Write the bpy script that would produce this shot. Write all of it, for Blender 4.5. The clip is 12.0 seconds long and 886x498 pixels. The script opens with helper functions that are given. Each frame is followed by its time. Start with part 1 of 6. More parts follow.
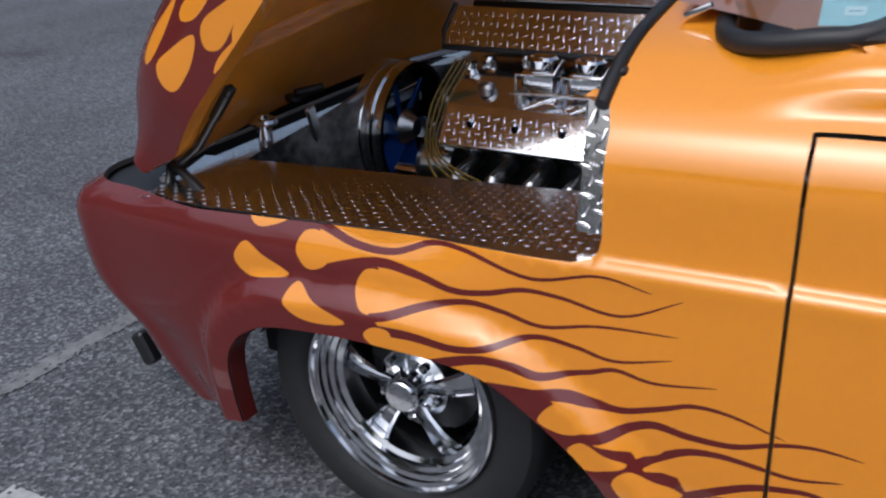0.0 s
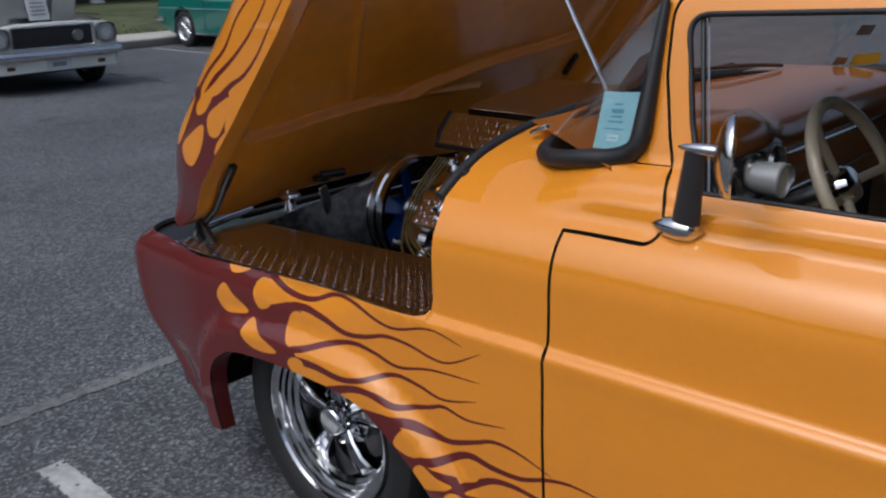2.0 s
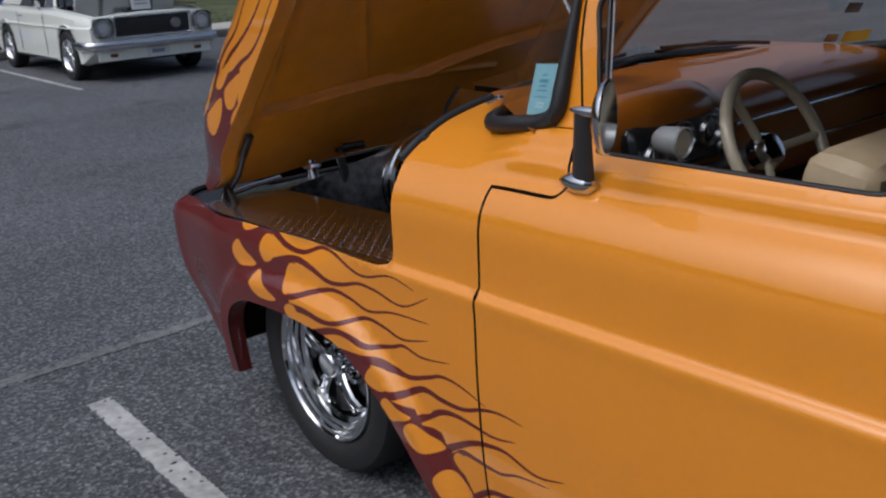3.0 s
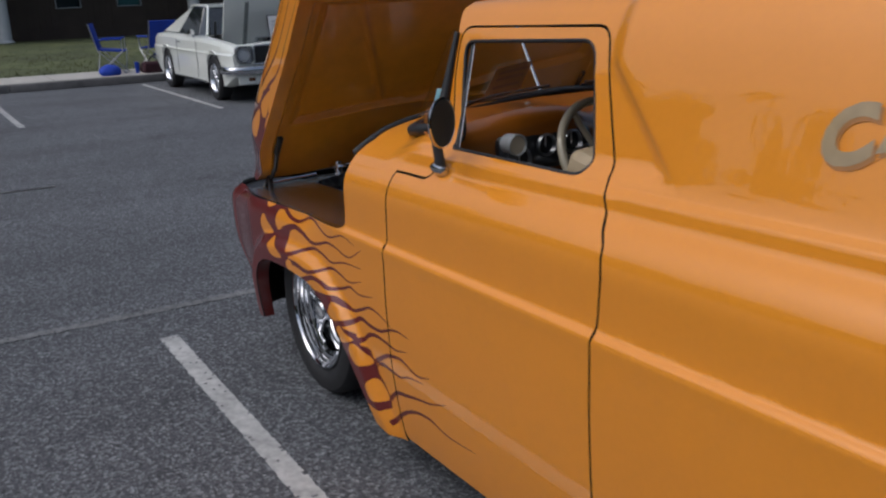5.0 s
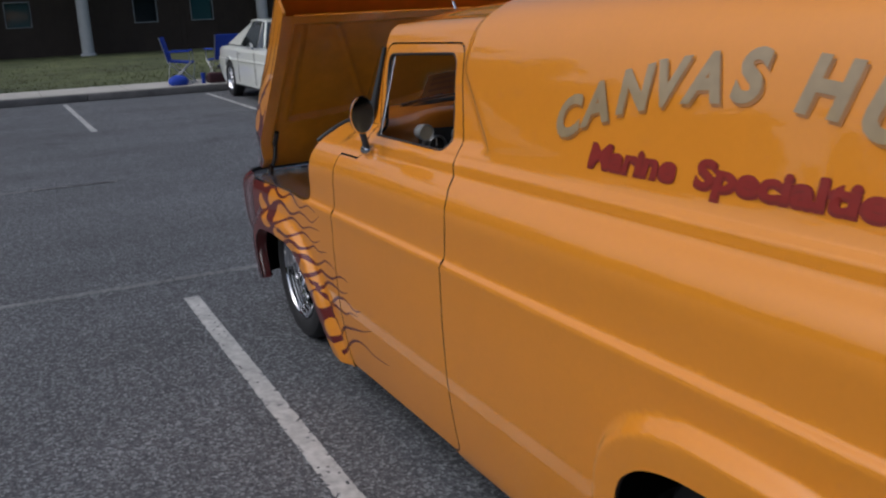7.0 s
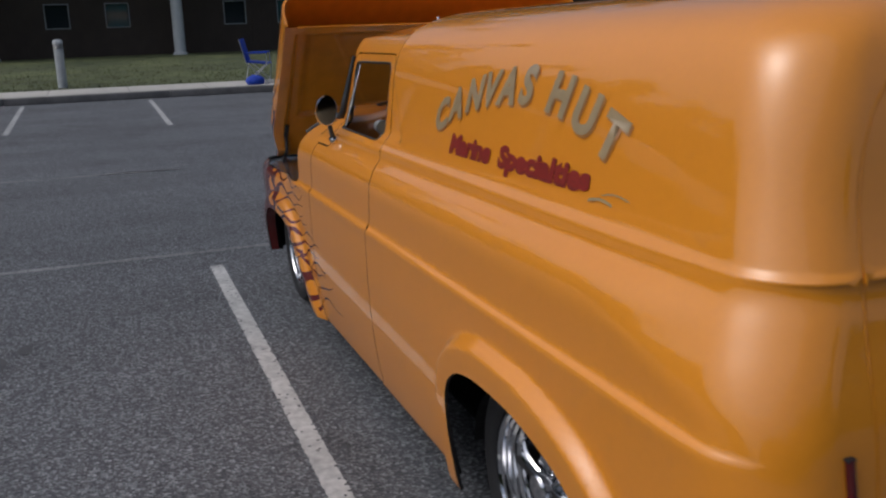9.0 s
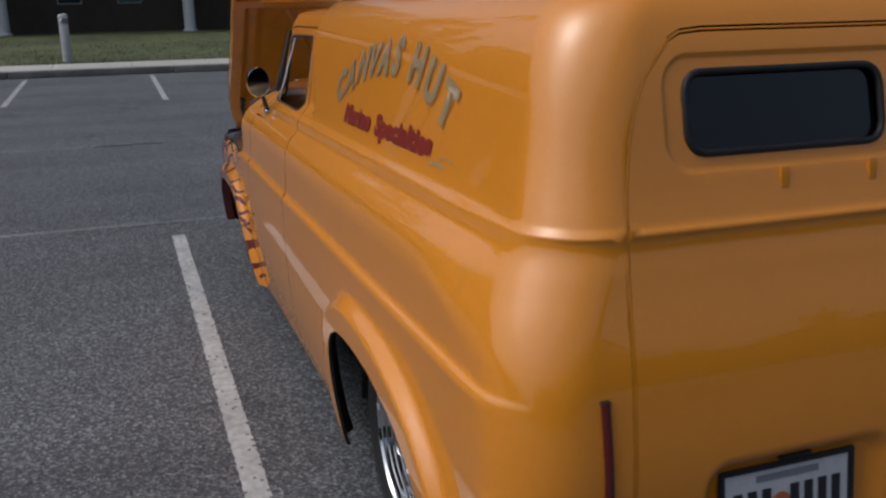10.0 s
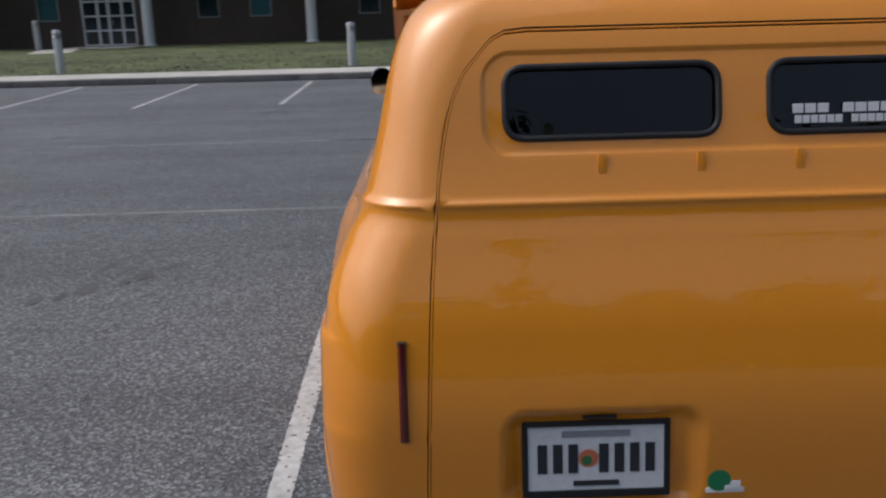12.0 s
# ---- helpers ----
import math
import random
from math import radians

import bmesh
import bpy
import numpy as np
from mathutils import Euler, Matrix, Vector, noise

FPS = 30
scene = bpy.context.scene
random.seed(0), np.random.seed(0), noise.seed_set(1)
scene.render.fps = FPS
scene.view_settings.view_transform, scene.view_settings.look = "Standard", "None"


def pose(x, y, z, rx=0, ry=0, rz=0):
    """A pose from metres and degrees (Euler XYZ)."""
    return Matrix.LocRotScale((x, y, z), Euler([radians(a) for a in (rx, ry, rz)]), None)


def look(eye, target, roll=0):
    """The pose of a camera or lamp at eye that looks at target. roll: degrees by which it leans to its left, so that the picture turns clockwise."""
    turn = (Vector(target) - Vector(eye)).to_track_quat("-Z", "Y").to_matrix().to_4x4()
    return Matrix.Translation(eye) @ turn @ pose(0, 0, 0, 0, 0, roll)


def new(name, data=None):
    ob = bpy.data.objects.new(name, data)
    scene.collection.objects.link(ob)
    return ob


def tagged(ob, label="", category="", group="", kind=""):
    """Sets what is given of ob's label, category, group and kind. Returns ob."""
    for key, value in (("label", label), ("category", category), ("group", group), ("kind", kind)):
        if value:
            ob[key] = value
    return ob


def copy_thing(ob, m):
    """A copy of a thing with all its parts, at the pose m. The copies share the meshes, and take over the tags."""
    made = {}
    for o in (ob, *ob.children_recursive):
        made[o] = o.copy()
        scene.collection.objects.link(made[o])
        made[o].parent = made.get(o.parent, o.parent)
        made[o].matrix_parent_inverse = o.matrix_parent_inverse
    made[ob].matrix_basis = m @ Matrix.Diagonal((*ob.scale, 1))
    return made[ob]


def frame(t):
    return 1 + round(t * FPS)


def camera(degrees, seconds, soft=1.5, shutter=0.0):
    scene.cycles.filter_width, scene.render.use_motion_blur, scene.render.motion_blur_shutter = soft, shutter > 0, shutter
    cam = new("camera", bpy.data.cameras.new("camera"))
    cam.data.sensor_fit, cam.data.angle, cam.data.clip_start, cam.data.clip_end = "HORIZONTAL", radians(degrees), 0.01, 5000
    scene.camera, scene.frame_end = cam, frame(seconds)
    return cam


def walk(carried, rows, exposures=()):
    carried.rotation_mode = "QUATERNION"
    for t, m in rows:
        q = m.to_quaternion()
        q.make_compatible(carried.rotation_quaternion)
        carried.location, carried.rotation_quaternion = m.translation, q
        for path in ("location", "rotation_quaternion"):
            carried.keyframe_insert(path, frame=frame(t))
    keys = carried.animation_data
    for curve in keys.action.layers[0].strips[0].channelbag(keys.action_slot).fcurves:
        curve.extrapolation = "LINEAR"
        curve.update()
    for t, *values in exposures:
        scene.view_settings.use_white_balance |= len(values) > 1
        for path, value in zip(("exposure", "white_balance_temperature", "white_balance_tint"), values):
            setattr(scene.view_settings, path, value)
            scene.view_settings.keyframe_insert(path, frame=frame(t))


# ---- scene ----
cam = camera(51.7, 12.0, 2.2, 0.4)
PATH = [
    (0, (0.171, -1.278, 1.405), (-0.76, 0.295, 0.593), -2.6),
    (0.5, (0.399, -1.313, 1.422), (-0.632, 0.233, 0.683), -2.0),
    (1, (0.574, -1.268, 1.459), (-0.529, 0.246, 0.758), -2.5),
    (1.5, (0.745, -1.246, 1.479), (-0.449, 0.23, 0.852), -2.8),
    (2, (0.94, -1.25, 1.493), (-0.372, 0.128, 0.877), -1.6),
    (2.5, (1.159, -1.256, 1.501), (-0.225, 0.052, 0.889), -1.0),
    (3, (1.338, -1.191, 1.488), (-0.122, 0.02, 0.852), -2.7),
    (5, (2.383, -1.194, 1.541), (0.728, -0.22, 0.983), -1.9),
    (5.5, (2.676, -1.226, 1.559), (1.014, -0.269, 0.993), -0.4),
    (6, (2.902, -1.192, 1.564), (1.237, -0.222, 1.029), -0.1),
    (6.5, (3.116, -1.157, 1.574), (1.385, -0.305, 1.047), -3.0),
    (7, (3.352, -1.148, 1.577), (1.617, -0.305, 1.047), -2.3),
    (9, (4.242, -0.909, 1.62), (2.431, -0.234, 1.105), -1.4),
    (9.5, (4.407, -0.775, 1.614), (2.6, -0.082, 1.111), -0.8),
    (10, (4.5, -0.57, 1.594), (2.686, 0.065, 1.041), -0.7),
    (10.5, (4.616, -0.381, 1.59), (2.771, 0.143, 1.024), -2.0),
    (11, (4.777, -0.194, 1.595), (2.887, 0.139, 1.03), -1.4),
    (11.5, (4.87, 0.027, 1.577), (2.956, 0.238, 1.038), -1.0),
    (12, (5.009, 0.263, 1.579), (3.08, 0.284, 1.052), -1.5),
]
EXPOSURES = [(0, -0.12, 5600, 10), (1, -0.29, 5650, 10), (2, -0.43, 5650, 10), (5, -0.62, 5700, 10), (7, -0.72, 5700, 10), (10, -0.67, 5850, 10), (12, -0.16, 5900, 10)]
walk(cam, [(t, look(eye, target, roll)) for t, eye, target, roll in PATH], EXPOSURES)
# ---- end of path ----


# ---- light ----
world = bpy.data.worlds.new("sky")
scene.world = world
world.use_nodes = True
wn = world.node_tree.nodes
sky = wn.new("ShaderNodeTexSky")
sky.sky_type, sky.sun_disc = "NISHITA", False
sky.sun_elevation, sky.sun_rotation = radians(54), radians(190)
sky.air_density, sky.dust_density, sky.ozone_density = 1.0, 8.0, 1.0
wn["Background"].inputs[1].default_value = 0.15
# thin cloud: the sky's blue is washed out
cloud = wn.new("ShaderNodeHueSaturation")
cloud.inputs["Saturation"].default_value = 0.75
world.node_tree.links.new(sky.outputs[0], cloud.inputs["Color"])
world.node_tree.links.new(cloud.outputs[0], wn["Background"].inputs[0])
sun = new("sun", bpy.data.lights.new("sun", "SUN"))
sun.data.energy, sun.data.angle, sun.data.color = 0.5, radians(80), (1.0, 0.95, 0.88)
sun.matrix_world = look((0.4, -1.0, 1.75), (0, 0, 0))


# ---- materials ----
def material(name, color, rough=0.5, metal=0.0, coat=0.0, grain=0.0, scale=20.0, bump=0.0, color2=None, spec=0.5):
    """A surface with two scales of colour variation and a fine relief."""
    m = bpy.data.materials.new(name)
    m.use_nodes = True
    n, l = m.node_tree.nodes, m.node_tree.links
    b = n["Principled BSDF"]
    b.inputs["Roughness"].default_value, b.inputs["Metallic"].default_value = rough, metal
    b.inputs["Coat Weight"].default_value, b.inputs["Coat Roughness"].default_value = coat, 0.03
    b.inputs["Specular IOR Level"].default_value = spec
    b.inputs["Base Color"].default_value = (*color, 1)
    if grain or bump or color2:
        tc = n.new("ShaderNodeTexCoord")
        fine, wide = n.new("ShaderNodeTexNoise"), n.new("ShaderNodeTexNoise")
        fine.inputs["Scale"].default_value, wide.inputs["Scale"].default_value = scale, scale / 9
        fine.inputs["Detail"].default_value, wide.inputs["Detail"].default_value = 6, 4
        for t in (fine, wide):
            l.new(tc.outputs["Object"], t.inputs["Vector"])
        mix = n.new("ShaderNodeMath")
        mix.operation = "MULTIPLY_ADD"
        mix.inputs[1].default_value = 0.5
        half = n.new("ShaderNodeMath")
        half.operation = "MULTIPLY"
        half.inputs[1].default_value = 0.5
        l.new(fine.outputs["Fac"], half.inputs[0])
        l.new(wide.outputs["Fac"], mix.inputs[0])
        l.new(half.outputs[0], mix.inputs[2])
        ramp = n.new("ShaderNodeValToRGB")
        c2 = color2 or color
        ramp.color_ramp.elements[0].position, ramp.color_ramp.elements[1].position = 0.36, 0.64
        ramp.color_ramp.elements[0].color = (*[c * (1 - grain) for c in color], 1)
        ramp.color_ramp.elements[1].color = (*[min(1, c * (1 + grain)) for c in c2], 1)
        l.new(mix.outputs[0], ramp.inputs[0])
        l.new(ramp.outputs[0], b.inputs["Base Color"])
        if bump:
            bn = n.new("ShaderNodeBump")
            bn.inputs["Strength"].default_value, bn.inputs["Distance"].default_value = 0.6, bump
            l.new(fine.outputs["Fac"], bn.inputs["Height"])
            l.new(bn.outputs[0], b.inputs["Normal"])
    return m


def glass(name, tint, rough=0.0):
    """A thin pane: light passes through it, tinted, and a little is mirrored, more at a flat angle."""
    m = bpy.data.materials.new(name)
    m.use_nodes = True
    n, l = m.node_tree.nodes, m.node_tree.links
    clear, shine, mix, edge, span = n.new("ShaderNodeBsdfTransparent"), n.new("ShaderNodeBsdfGlossy"), n.new("ShaderNodeMixShader"), n.new("ShaderNodeLayerWeight"), n.new("ShaderNodeMapRange")
    clear.inputs["Color"].default_value = (*tint, 1)
    shine.inputs["Roughness"].default_value = rough
    edge.inputs["Blend"].default_value = 0.25
    span.inputs[3].default_value, span.inputs[4].default_value = 0.04, 0.30
    l.new(edge.outputs["Facing"], span.inputs[0])
    l.new(span.outputs[0], mix.inputs[0])
    l.new(clear.outputs[0], mix.inputs[1]), l.new(shine.outputs[0], mix.inputs[2])
    l.new(mix.outputs[0], n["Material Output"].inputs["Surface"])
    return m


def asphalt_material():
    """Worn grey asphalt: pale stones in dark binder, stains and tyre marks."""
    m = bpy.data.materials.new("asphalt")
    m.use_nodes = True
    n, l = m.node_tree.nodes, m.node_tree.links
    b = n["Principled BSDF"]
    b.inputs["Roughness"].default_value = 0.82
    tc = n.new("ShaderNodeTexCoord")
    stone = n.new("ShaderNodeTexVoronoi")
    stone.inputs["Scale"].default_value = 95
    fleck = n.new("ShaderNodeTexNoise")
    fleck.inputs["Scale"].default_value, fleck.inputs["Detail"].default_value = 70, 5
    wide = n.new("ShaderNodeTexNoise")
    wide.inputs["Scale"].default_value, wide.inputs["Detail"].default_value = 0.55, 6
    stain = n.new("ShaderNodeTexNoise")
    stain.inputs["Scale"].default_value, stain.inputs["Detail"].default_value = 1.3, 3
    streak_map, streak = n.new("ShaderNodeMapping"), n.new("ShaderNodeTexNoise")
    streak_map.inputs["Scale"].default_value = (1.6, 0.12, 1)
    streak.inputs["Scale"].default_value = 1.0
    for t in (stone, fleck, wide, stain):
        l.new(tc.outputs["Object"], t.inputs["Vector"])
    l.new(tc.outputs["Object"], streak_map.inputs[0]), l.new(streak_map.outputs[0], streak.inputs["Vector"])
    ramp = n.new("ShaderNodeValToRGB")
    e = ramp.color_ramp.elements
    e[0].position, e[0].color = 0.0, (0.026, 0.028, 0.031, 1)
    e[1].position, e[1].color = 1.0, (0.26, 0.270, 0.282, 1)
    k = ramp.color_ramp.elements.new(0.55)
    k.color = (0.082, 0.086, 0.094, 1)
    l.new(stone.outputs["Color"], ramp.inputs[0])
    fr = n.new("ShaderNodeMapRange")
    fr.inputs[1].default_value, fr.inputs[2].default_value, fr.inputs[3].default_value, fr.inputs[4].default_value = 0.35, 0.68, 0.62, 1.35
    l.new(fleck.outputs["Fac"], fr.inputs[0])
    wr = n.new("ShaderNodeMapRange")
    wr.inputs[1].default_value, wr.inputs[2].default_value, wr.inputs[3].default_value, wr.inputs[4].default_value = 0.3, 0.7, 0.84, 1.14
    l.new(wide.outputs["Fac"], wr.inputs[0])
    sr = n.new("ShaderNodeMapRange")
    sr.inputs[1].default_value, sr.inputs[2].default_value, sr.inputs[3].default_value, sr.inputs[4].default_value = 0.64, 0.74, 1.0, 0.62
    l.new(stain.outputs["Fac"], sr.inputs[0])
    tr = n.new("ShaderNodeMapRange")
    tr.inputs[1].default_value, tr.inputs[2].default_value, tr.inputs[3].default_value, tr.inputs[4].default_value = 0.35, 0.65, 0.88, 1.1
    l.new(streak.outputs["Fac"], tr.inputs[0])
    last = ramp.outputs[0]
    for f in (fr, wr, sr, tr):
        mul = n.new("ShaderNodeVectorMath")
        mul.operation = "SCALE"
        l.new(last, mul.inputs[0]), l.new(f.outputs[0], mul.inputs["Scale"])
        last = mul.outputs[0]
    l.new(last, b.inputs["Base Color"])
    bn = n.new("ShaderNodeBump")
    bn.inputs["Strength"].default_value, bn.inputs["Distance"].default_value = 0.7, 0.004
    l.new(stone.outputs["Distance"], bn.inputs["Height"]), l.new(bn.outputs[0], b.inputs["Normal"])
    return m


def car_paint(name, color, rough, ior=1.65, wobble=0.0002):
    """Polished enamel under clear lacquer, hand-rubbed, so that its mirror images waver a little."""
    m = material(name, color, rough, coat=1.0, grain=0.02, scale=60, spec=0.25)
    n, l = m.node_tree.nodes, m.node_tree.links
    b = n["Principled BSDF"]
    b.inputs["Coat IOR"].default_value, b.inputs["Coat Roughness"].default_value = ior, 0.02
    tc, wave, bn = n.new("ShaderNodeTexCoord"), n.new("ShaderNodeTexNoise"), n.new("ShaderNodeBump")
    wave.inputs["Scale"].default_value, wave.inputs["Detail"].default_value = 6.0, 2.0
    bn.inputs["Strength"].default_value, bn.inputs["Distance"].default_value = 1.0, wobble
    l.new(tc.outputs["Object"], wave.inputs["Vector"]), l.new(wave.outputs["Fac"], bn.inputs["Height"])
    l.new(bn.outputs[0], b.inputs["Coat Normal"])
    return m


ASPHALT = asphalt_material()
ORANGE = car_paint("orange_paint", (0.75, 0.270, 0.010), 0.45)
MAROON = car_paint("maroon_paint", (0.115, 0.009, 0.007), 0.5, 1.5)
ORANGE_MATT = material("orange_underside", (0.72, 0.25, 0.010), 0.36, coat=0.4, grain=0.10, scale=14)
CHROME = material("chrome", (0.68, 0.69, 0.71), 0.09, 1.0)
STEEL = material("dull_steel", (0.45, 0.46, 0.47), 0.28, 1.0, grain=0.1, scale=30)
RUBBER = material("black_rubber", (0.014, 0.014, 0.015), 0.5, grain=0.15, scale=30)
TYRE = material("tyre_rubber", (0.011, 0.011, 0.012), 0.72, grain=0.25, scale=25, bump=0.001)
BLACK = material("black_paint", (0.012, 0.012, 0.013), 0.35, grain=0.1, scale=20)
# near-black for underbody parts; on panel rims it colours in the seams' shade
DARK = material("dark_parts_and_seam_shade", (0.012, 0.011, 0.010), 0.8, grain=0.2, scale=12)
WHITE_LINE = material("road_paint", (0.40, 0.40, 0.388), 0.75, grain=0.30, scale=28, bump=0.002)
CONCRETE = material("concrete", (0.42, 0.40, 0.36), 0.85, grain=0.14, scale=5, bump=0.002)
KERB_STAIN = material("stained_kerb", (0.16, 0.155, 0.15), 0.9, grain=0.3, scale=4, bump=0.002)
LENS_RED = material("red_lens", (0.09, 0.006, 0.006), 0.15, coat=0.6)
GLASS = glass("clear_glass", (0.86, 0.88, 0.86))
DARK_GLASS = glass("tinted_glass", (0.05, 0.06, 0.07))


# ---- building blocks ----
def part(name, bm, mat, parent, label=""):
    me = bpy.data.meshes.new(name)
    bm.to_mesh(me), bm.free()
    me.materials.append(mat)
    ob = new(name, me)
    ob.parent = parent
    if label:
        ob["label"] = label
    return ob


def thing(name, label, category, group="", kind="", at=None):
    ob = tagged(new(name), label, category, group, kind)
    ob.empty_display_size = 0.1
    if at is not None:
        ob.matrix_world = at
    return ob


def smooth(bm, sharp=35):
    for f in bm.faces:
        f.smooth = True
    for e in bm.edges:
        if len(e.link_faces) == 2 and e.calc_face_angle(0) > radians(sharp):
            e.smooth = False
    return bm


def box(sx, sy, sz, at=(0, 0, 0), bevel=0.0, segs=2, bm=None, turn=None):
    """A box about its centre, with rounded edges."""
    own = bmesh.new()
    bmesh.ops.create_cube(own, size=1, matrix=Matrix.Diagonal((sx, sy, sz, 1)))
    if bevel:
        bmesh.ops.bevel(own, geom=own.edges[:] + own.verts[:], offset=bevel, segments=segs, affect="EDGES", profile=0.6)
    m = Matrix.Translation(at) @ (turn or Matrix())
    own.transform(m)
    return merge(bm, smooth(own))


def merge(bm, own):
    if bm is None:
        return own
    me = bpy.data.meshes.new("joined")
    own.to_mesh(me), own.free()
    bm.from_mesh(me)
    bpy.data.meshes.remove(me)
    return bm


def spin(profile, axis="Y", at=(0, 0, 0), steps=48, bm=None, closed=False, sharp=30):
    """A turned body: profile rows of (radius, place along the axis)."""
    own = bmesh.new()
    rings = []
    for r, h in profile:
        ring = []
        for i in range(steps):
            a = 2 * math.pi * i / steps
            c, s = r * math.cos(a), r * math.sin(a)
            ring.append(own.verts.new({"Y": (c, h, s), "X": (h, c, s), "Z": (c, s, h)}[axis]))
        rings.append(ring)
    pairs = list(zip(rings, rings[1:])) + ([(rings[-1], rings[0])] if closed else [])
    for a, b in pairs:
        for i in range(steps):
            own.faces.new((a[i], a[(i + 1) % steps], b[(i + 1) % steps], b[i]))
    if not closed:
        for ring in (rings[0], rings[-1]):
            own.faces.new(ring)
    bmesh.ops.remove_doubles(own, verts=own.verts, dist=1e-5)
    bmesh.ops.recalc_face_normals(own, faces=own.faces)
    own.transform(Matrix.Translation(at))
    return merge(bm, smooth(own, sharp))


def tube(points, radius, sides=10, bm=None, ends=None):
    """A round bar along points; ends: radii at its start and end."""
    own = bmesh.new()
    pts = [Vector(p) for p in points]
    rings, up = [], None
    for i, p in enumerate(pts):
        way = (pts[min(i + 1, len(pts) - 1)] - pts[max(i - 1, 0)]).normalized()
        if up is None:
            up = way.orthogonal().normalized()
        up = (up - way * up.dot(way)).normalized()
        side = way.cross(up)
        r = radius if ends is None else ends[0] + (ends[1] - ends[0]) * i / (len(pts) - 1)
        rings.append([own.verts.new(p + r * (math.cos(a) * up + math.sin(a) * side)) for a in (2 * math.pi * k / sides for k in range(sides))])
    for a, b in zip(rings, rings[1:]):
        for i in range(sides):
            own.faces.new((a[i], a[(i + 1) % sides], b[(i + 1) % sides], b[i]))
    own.faces.new(rings[0][::-1]), own.faces.new(rings[-1])
    bmesh.ops.recalc_face_normals(own, faces=own.faces)
    return merge(bm, smooth(own, 50))


def curve_points(ctrl, per=8):
    """A smooth line through control points."""
    p = [Vector(c) for c in ctrl]
    p = [2 * p[0] - p[1]] + p + [2 * p[-1] - p[-2]]
    out = []
    for a, b, c, d in zip(p, p[1:], p[2:], p[3:]):
        for i in range(per):
            t = i / per
            out.append(0.5 * (2 * b + (c - a) * t + (2 * a - 5 * b + 4 * c - d) * t * t + (3 * b - a - 3 * c + d) * t ** 3))
    return out + [p[-2]]


def rounded(corners, per=6):
    """A closed outline from rows of (x, y, corner radius)."""
    out, n = [], len(corners)
    for i, (x, y, r) in enumerate(corners):
        p, a, b = Vector((x, y)), Vector(corners[i - 1][:2]), Vector(corners[(i + 1) % n][:2])
        if r <= 0:
            out.append(p)
            continue
        da, db = (a - p).normalized(), (b - p).normalized()
        half = da.angle(db) / 2
        cut = min(r / math.tan(half), 0.48 * (a - p).length, 0.48 * (b - p).length)
        s, e = p + da * cut, p + db * cut
        for k in range(per + 1):
            t = k / per
            out.append((1 - t) ** 2 * s + 2 * t * (1 - t) * p + t * t * e)
    return out


def slab(outline, depth, plane="xz", at=0.0, bevel=0.0, bm=None):
    """A flat plate with a given outline; plane names its two axes, at and depth lie along the third."""
    own = bmesh.new()
    def put(p, h):
        return {"xz": (p[0], h, p[1]), "xy": (p[0], p[1], h), "yz": (h, p[0], p[1])}[plane]
    f = own.faces.new([own.verts.new(put(p, at)) for p in outline])
    ext = bmesh.ops.extrude_face_region(own, geom=[f])["geom"]
    move = Vector(put((0, 0), depth))
    bmesh.ops.translate(own, verts=[v for v in ext if isinstance(v, bmesh.types.BMVert)], vec=move)
    bmesh.ops.recalc_face_normals(own, faces=own.faces)
    if bevel:
        bmesh.ops.bevel(own, geom=[e for e in own.edges if e.calc_face_angle(0) > 0.9], offset=bevel, segments=2, affect="EDGES")
    return merge(bm, smooth(own))


# ---- ground ----
def ground_sheet():
    bm = bmesh.new()
    bmesh.ops.create_grid(bm, x_segments=8, y_segments=8, size=400)
    ob = new("ground", bpy.data.meshes.new("ground"))
    bm.to_mesh(ob.data), bm.free()
    ob.data.materials.append(ASPHALT)
    return tagged(ob, "worn grey asphalt of a car park", "ground", kind="structure")


ground_sheet()
FAINT_LINE = material("worn_road_paint", (0.17, 0.172, 0.172), 0.8, grain=0.4, scale=22, bump=0.002)


def line_mark(x0, y0, x1, y1, width, wear, mat=None):
    """A painted line with worn, ragged edges and missing flakes."""
    rng = random.Random(int(wear * 1000 + abs(x0) * 10))
    bm = bmesh.new()
    a, b = Vector((x0, y0, 0.004)), Vector((x1, y1, 0.004))
    way = (b - a).normalized()
    side = Vector((-way.y, way.x, 0))
    n = max(6, int((b - a).length / 0.012))
    rows = []
    for i in range(n + 1):
        p = a + (b - a) * i / n
        e = 0.002 + 0.010 * wear
        rows.append([bm.verts.new(p + side * (s * width / 2 + rng.uniform(-e, e) * (abs(s) > 0.9))) for s in (-1, -0.75, -0.5, -0.25, 0, 0.25, 0.5, 0.75, 1)])
    for r, q in zip(rows, rows[1:]):
        for k in range(8):
            if rng.random() > wear * (0.5 if k in (0, 7) else 0.2):
                bm.faces.new((r[k], r[k + 1], q[k + 1], q[k]))
    for v in [v for v in bm.verts if not v.link_faces]:
        bm.verts.remove(v)
    bmesh.ops.recalc_face_normals(bm, faces=bm.faces)
    ob = new("parking_line", bpy.data.meshes.new("parking_line"))
    bm.to_mesh(ob.data), bm.free()
    ob.data.materials.append(mat or WHITE_LINE)
    return tagged(ob, "worn white painted parking bay line", "road marking", "parking bay lines", "structure")


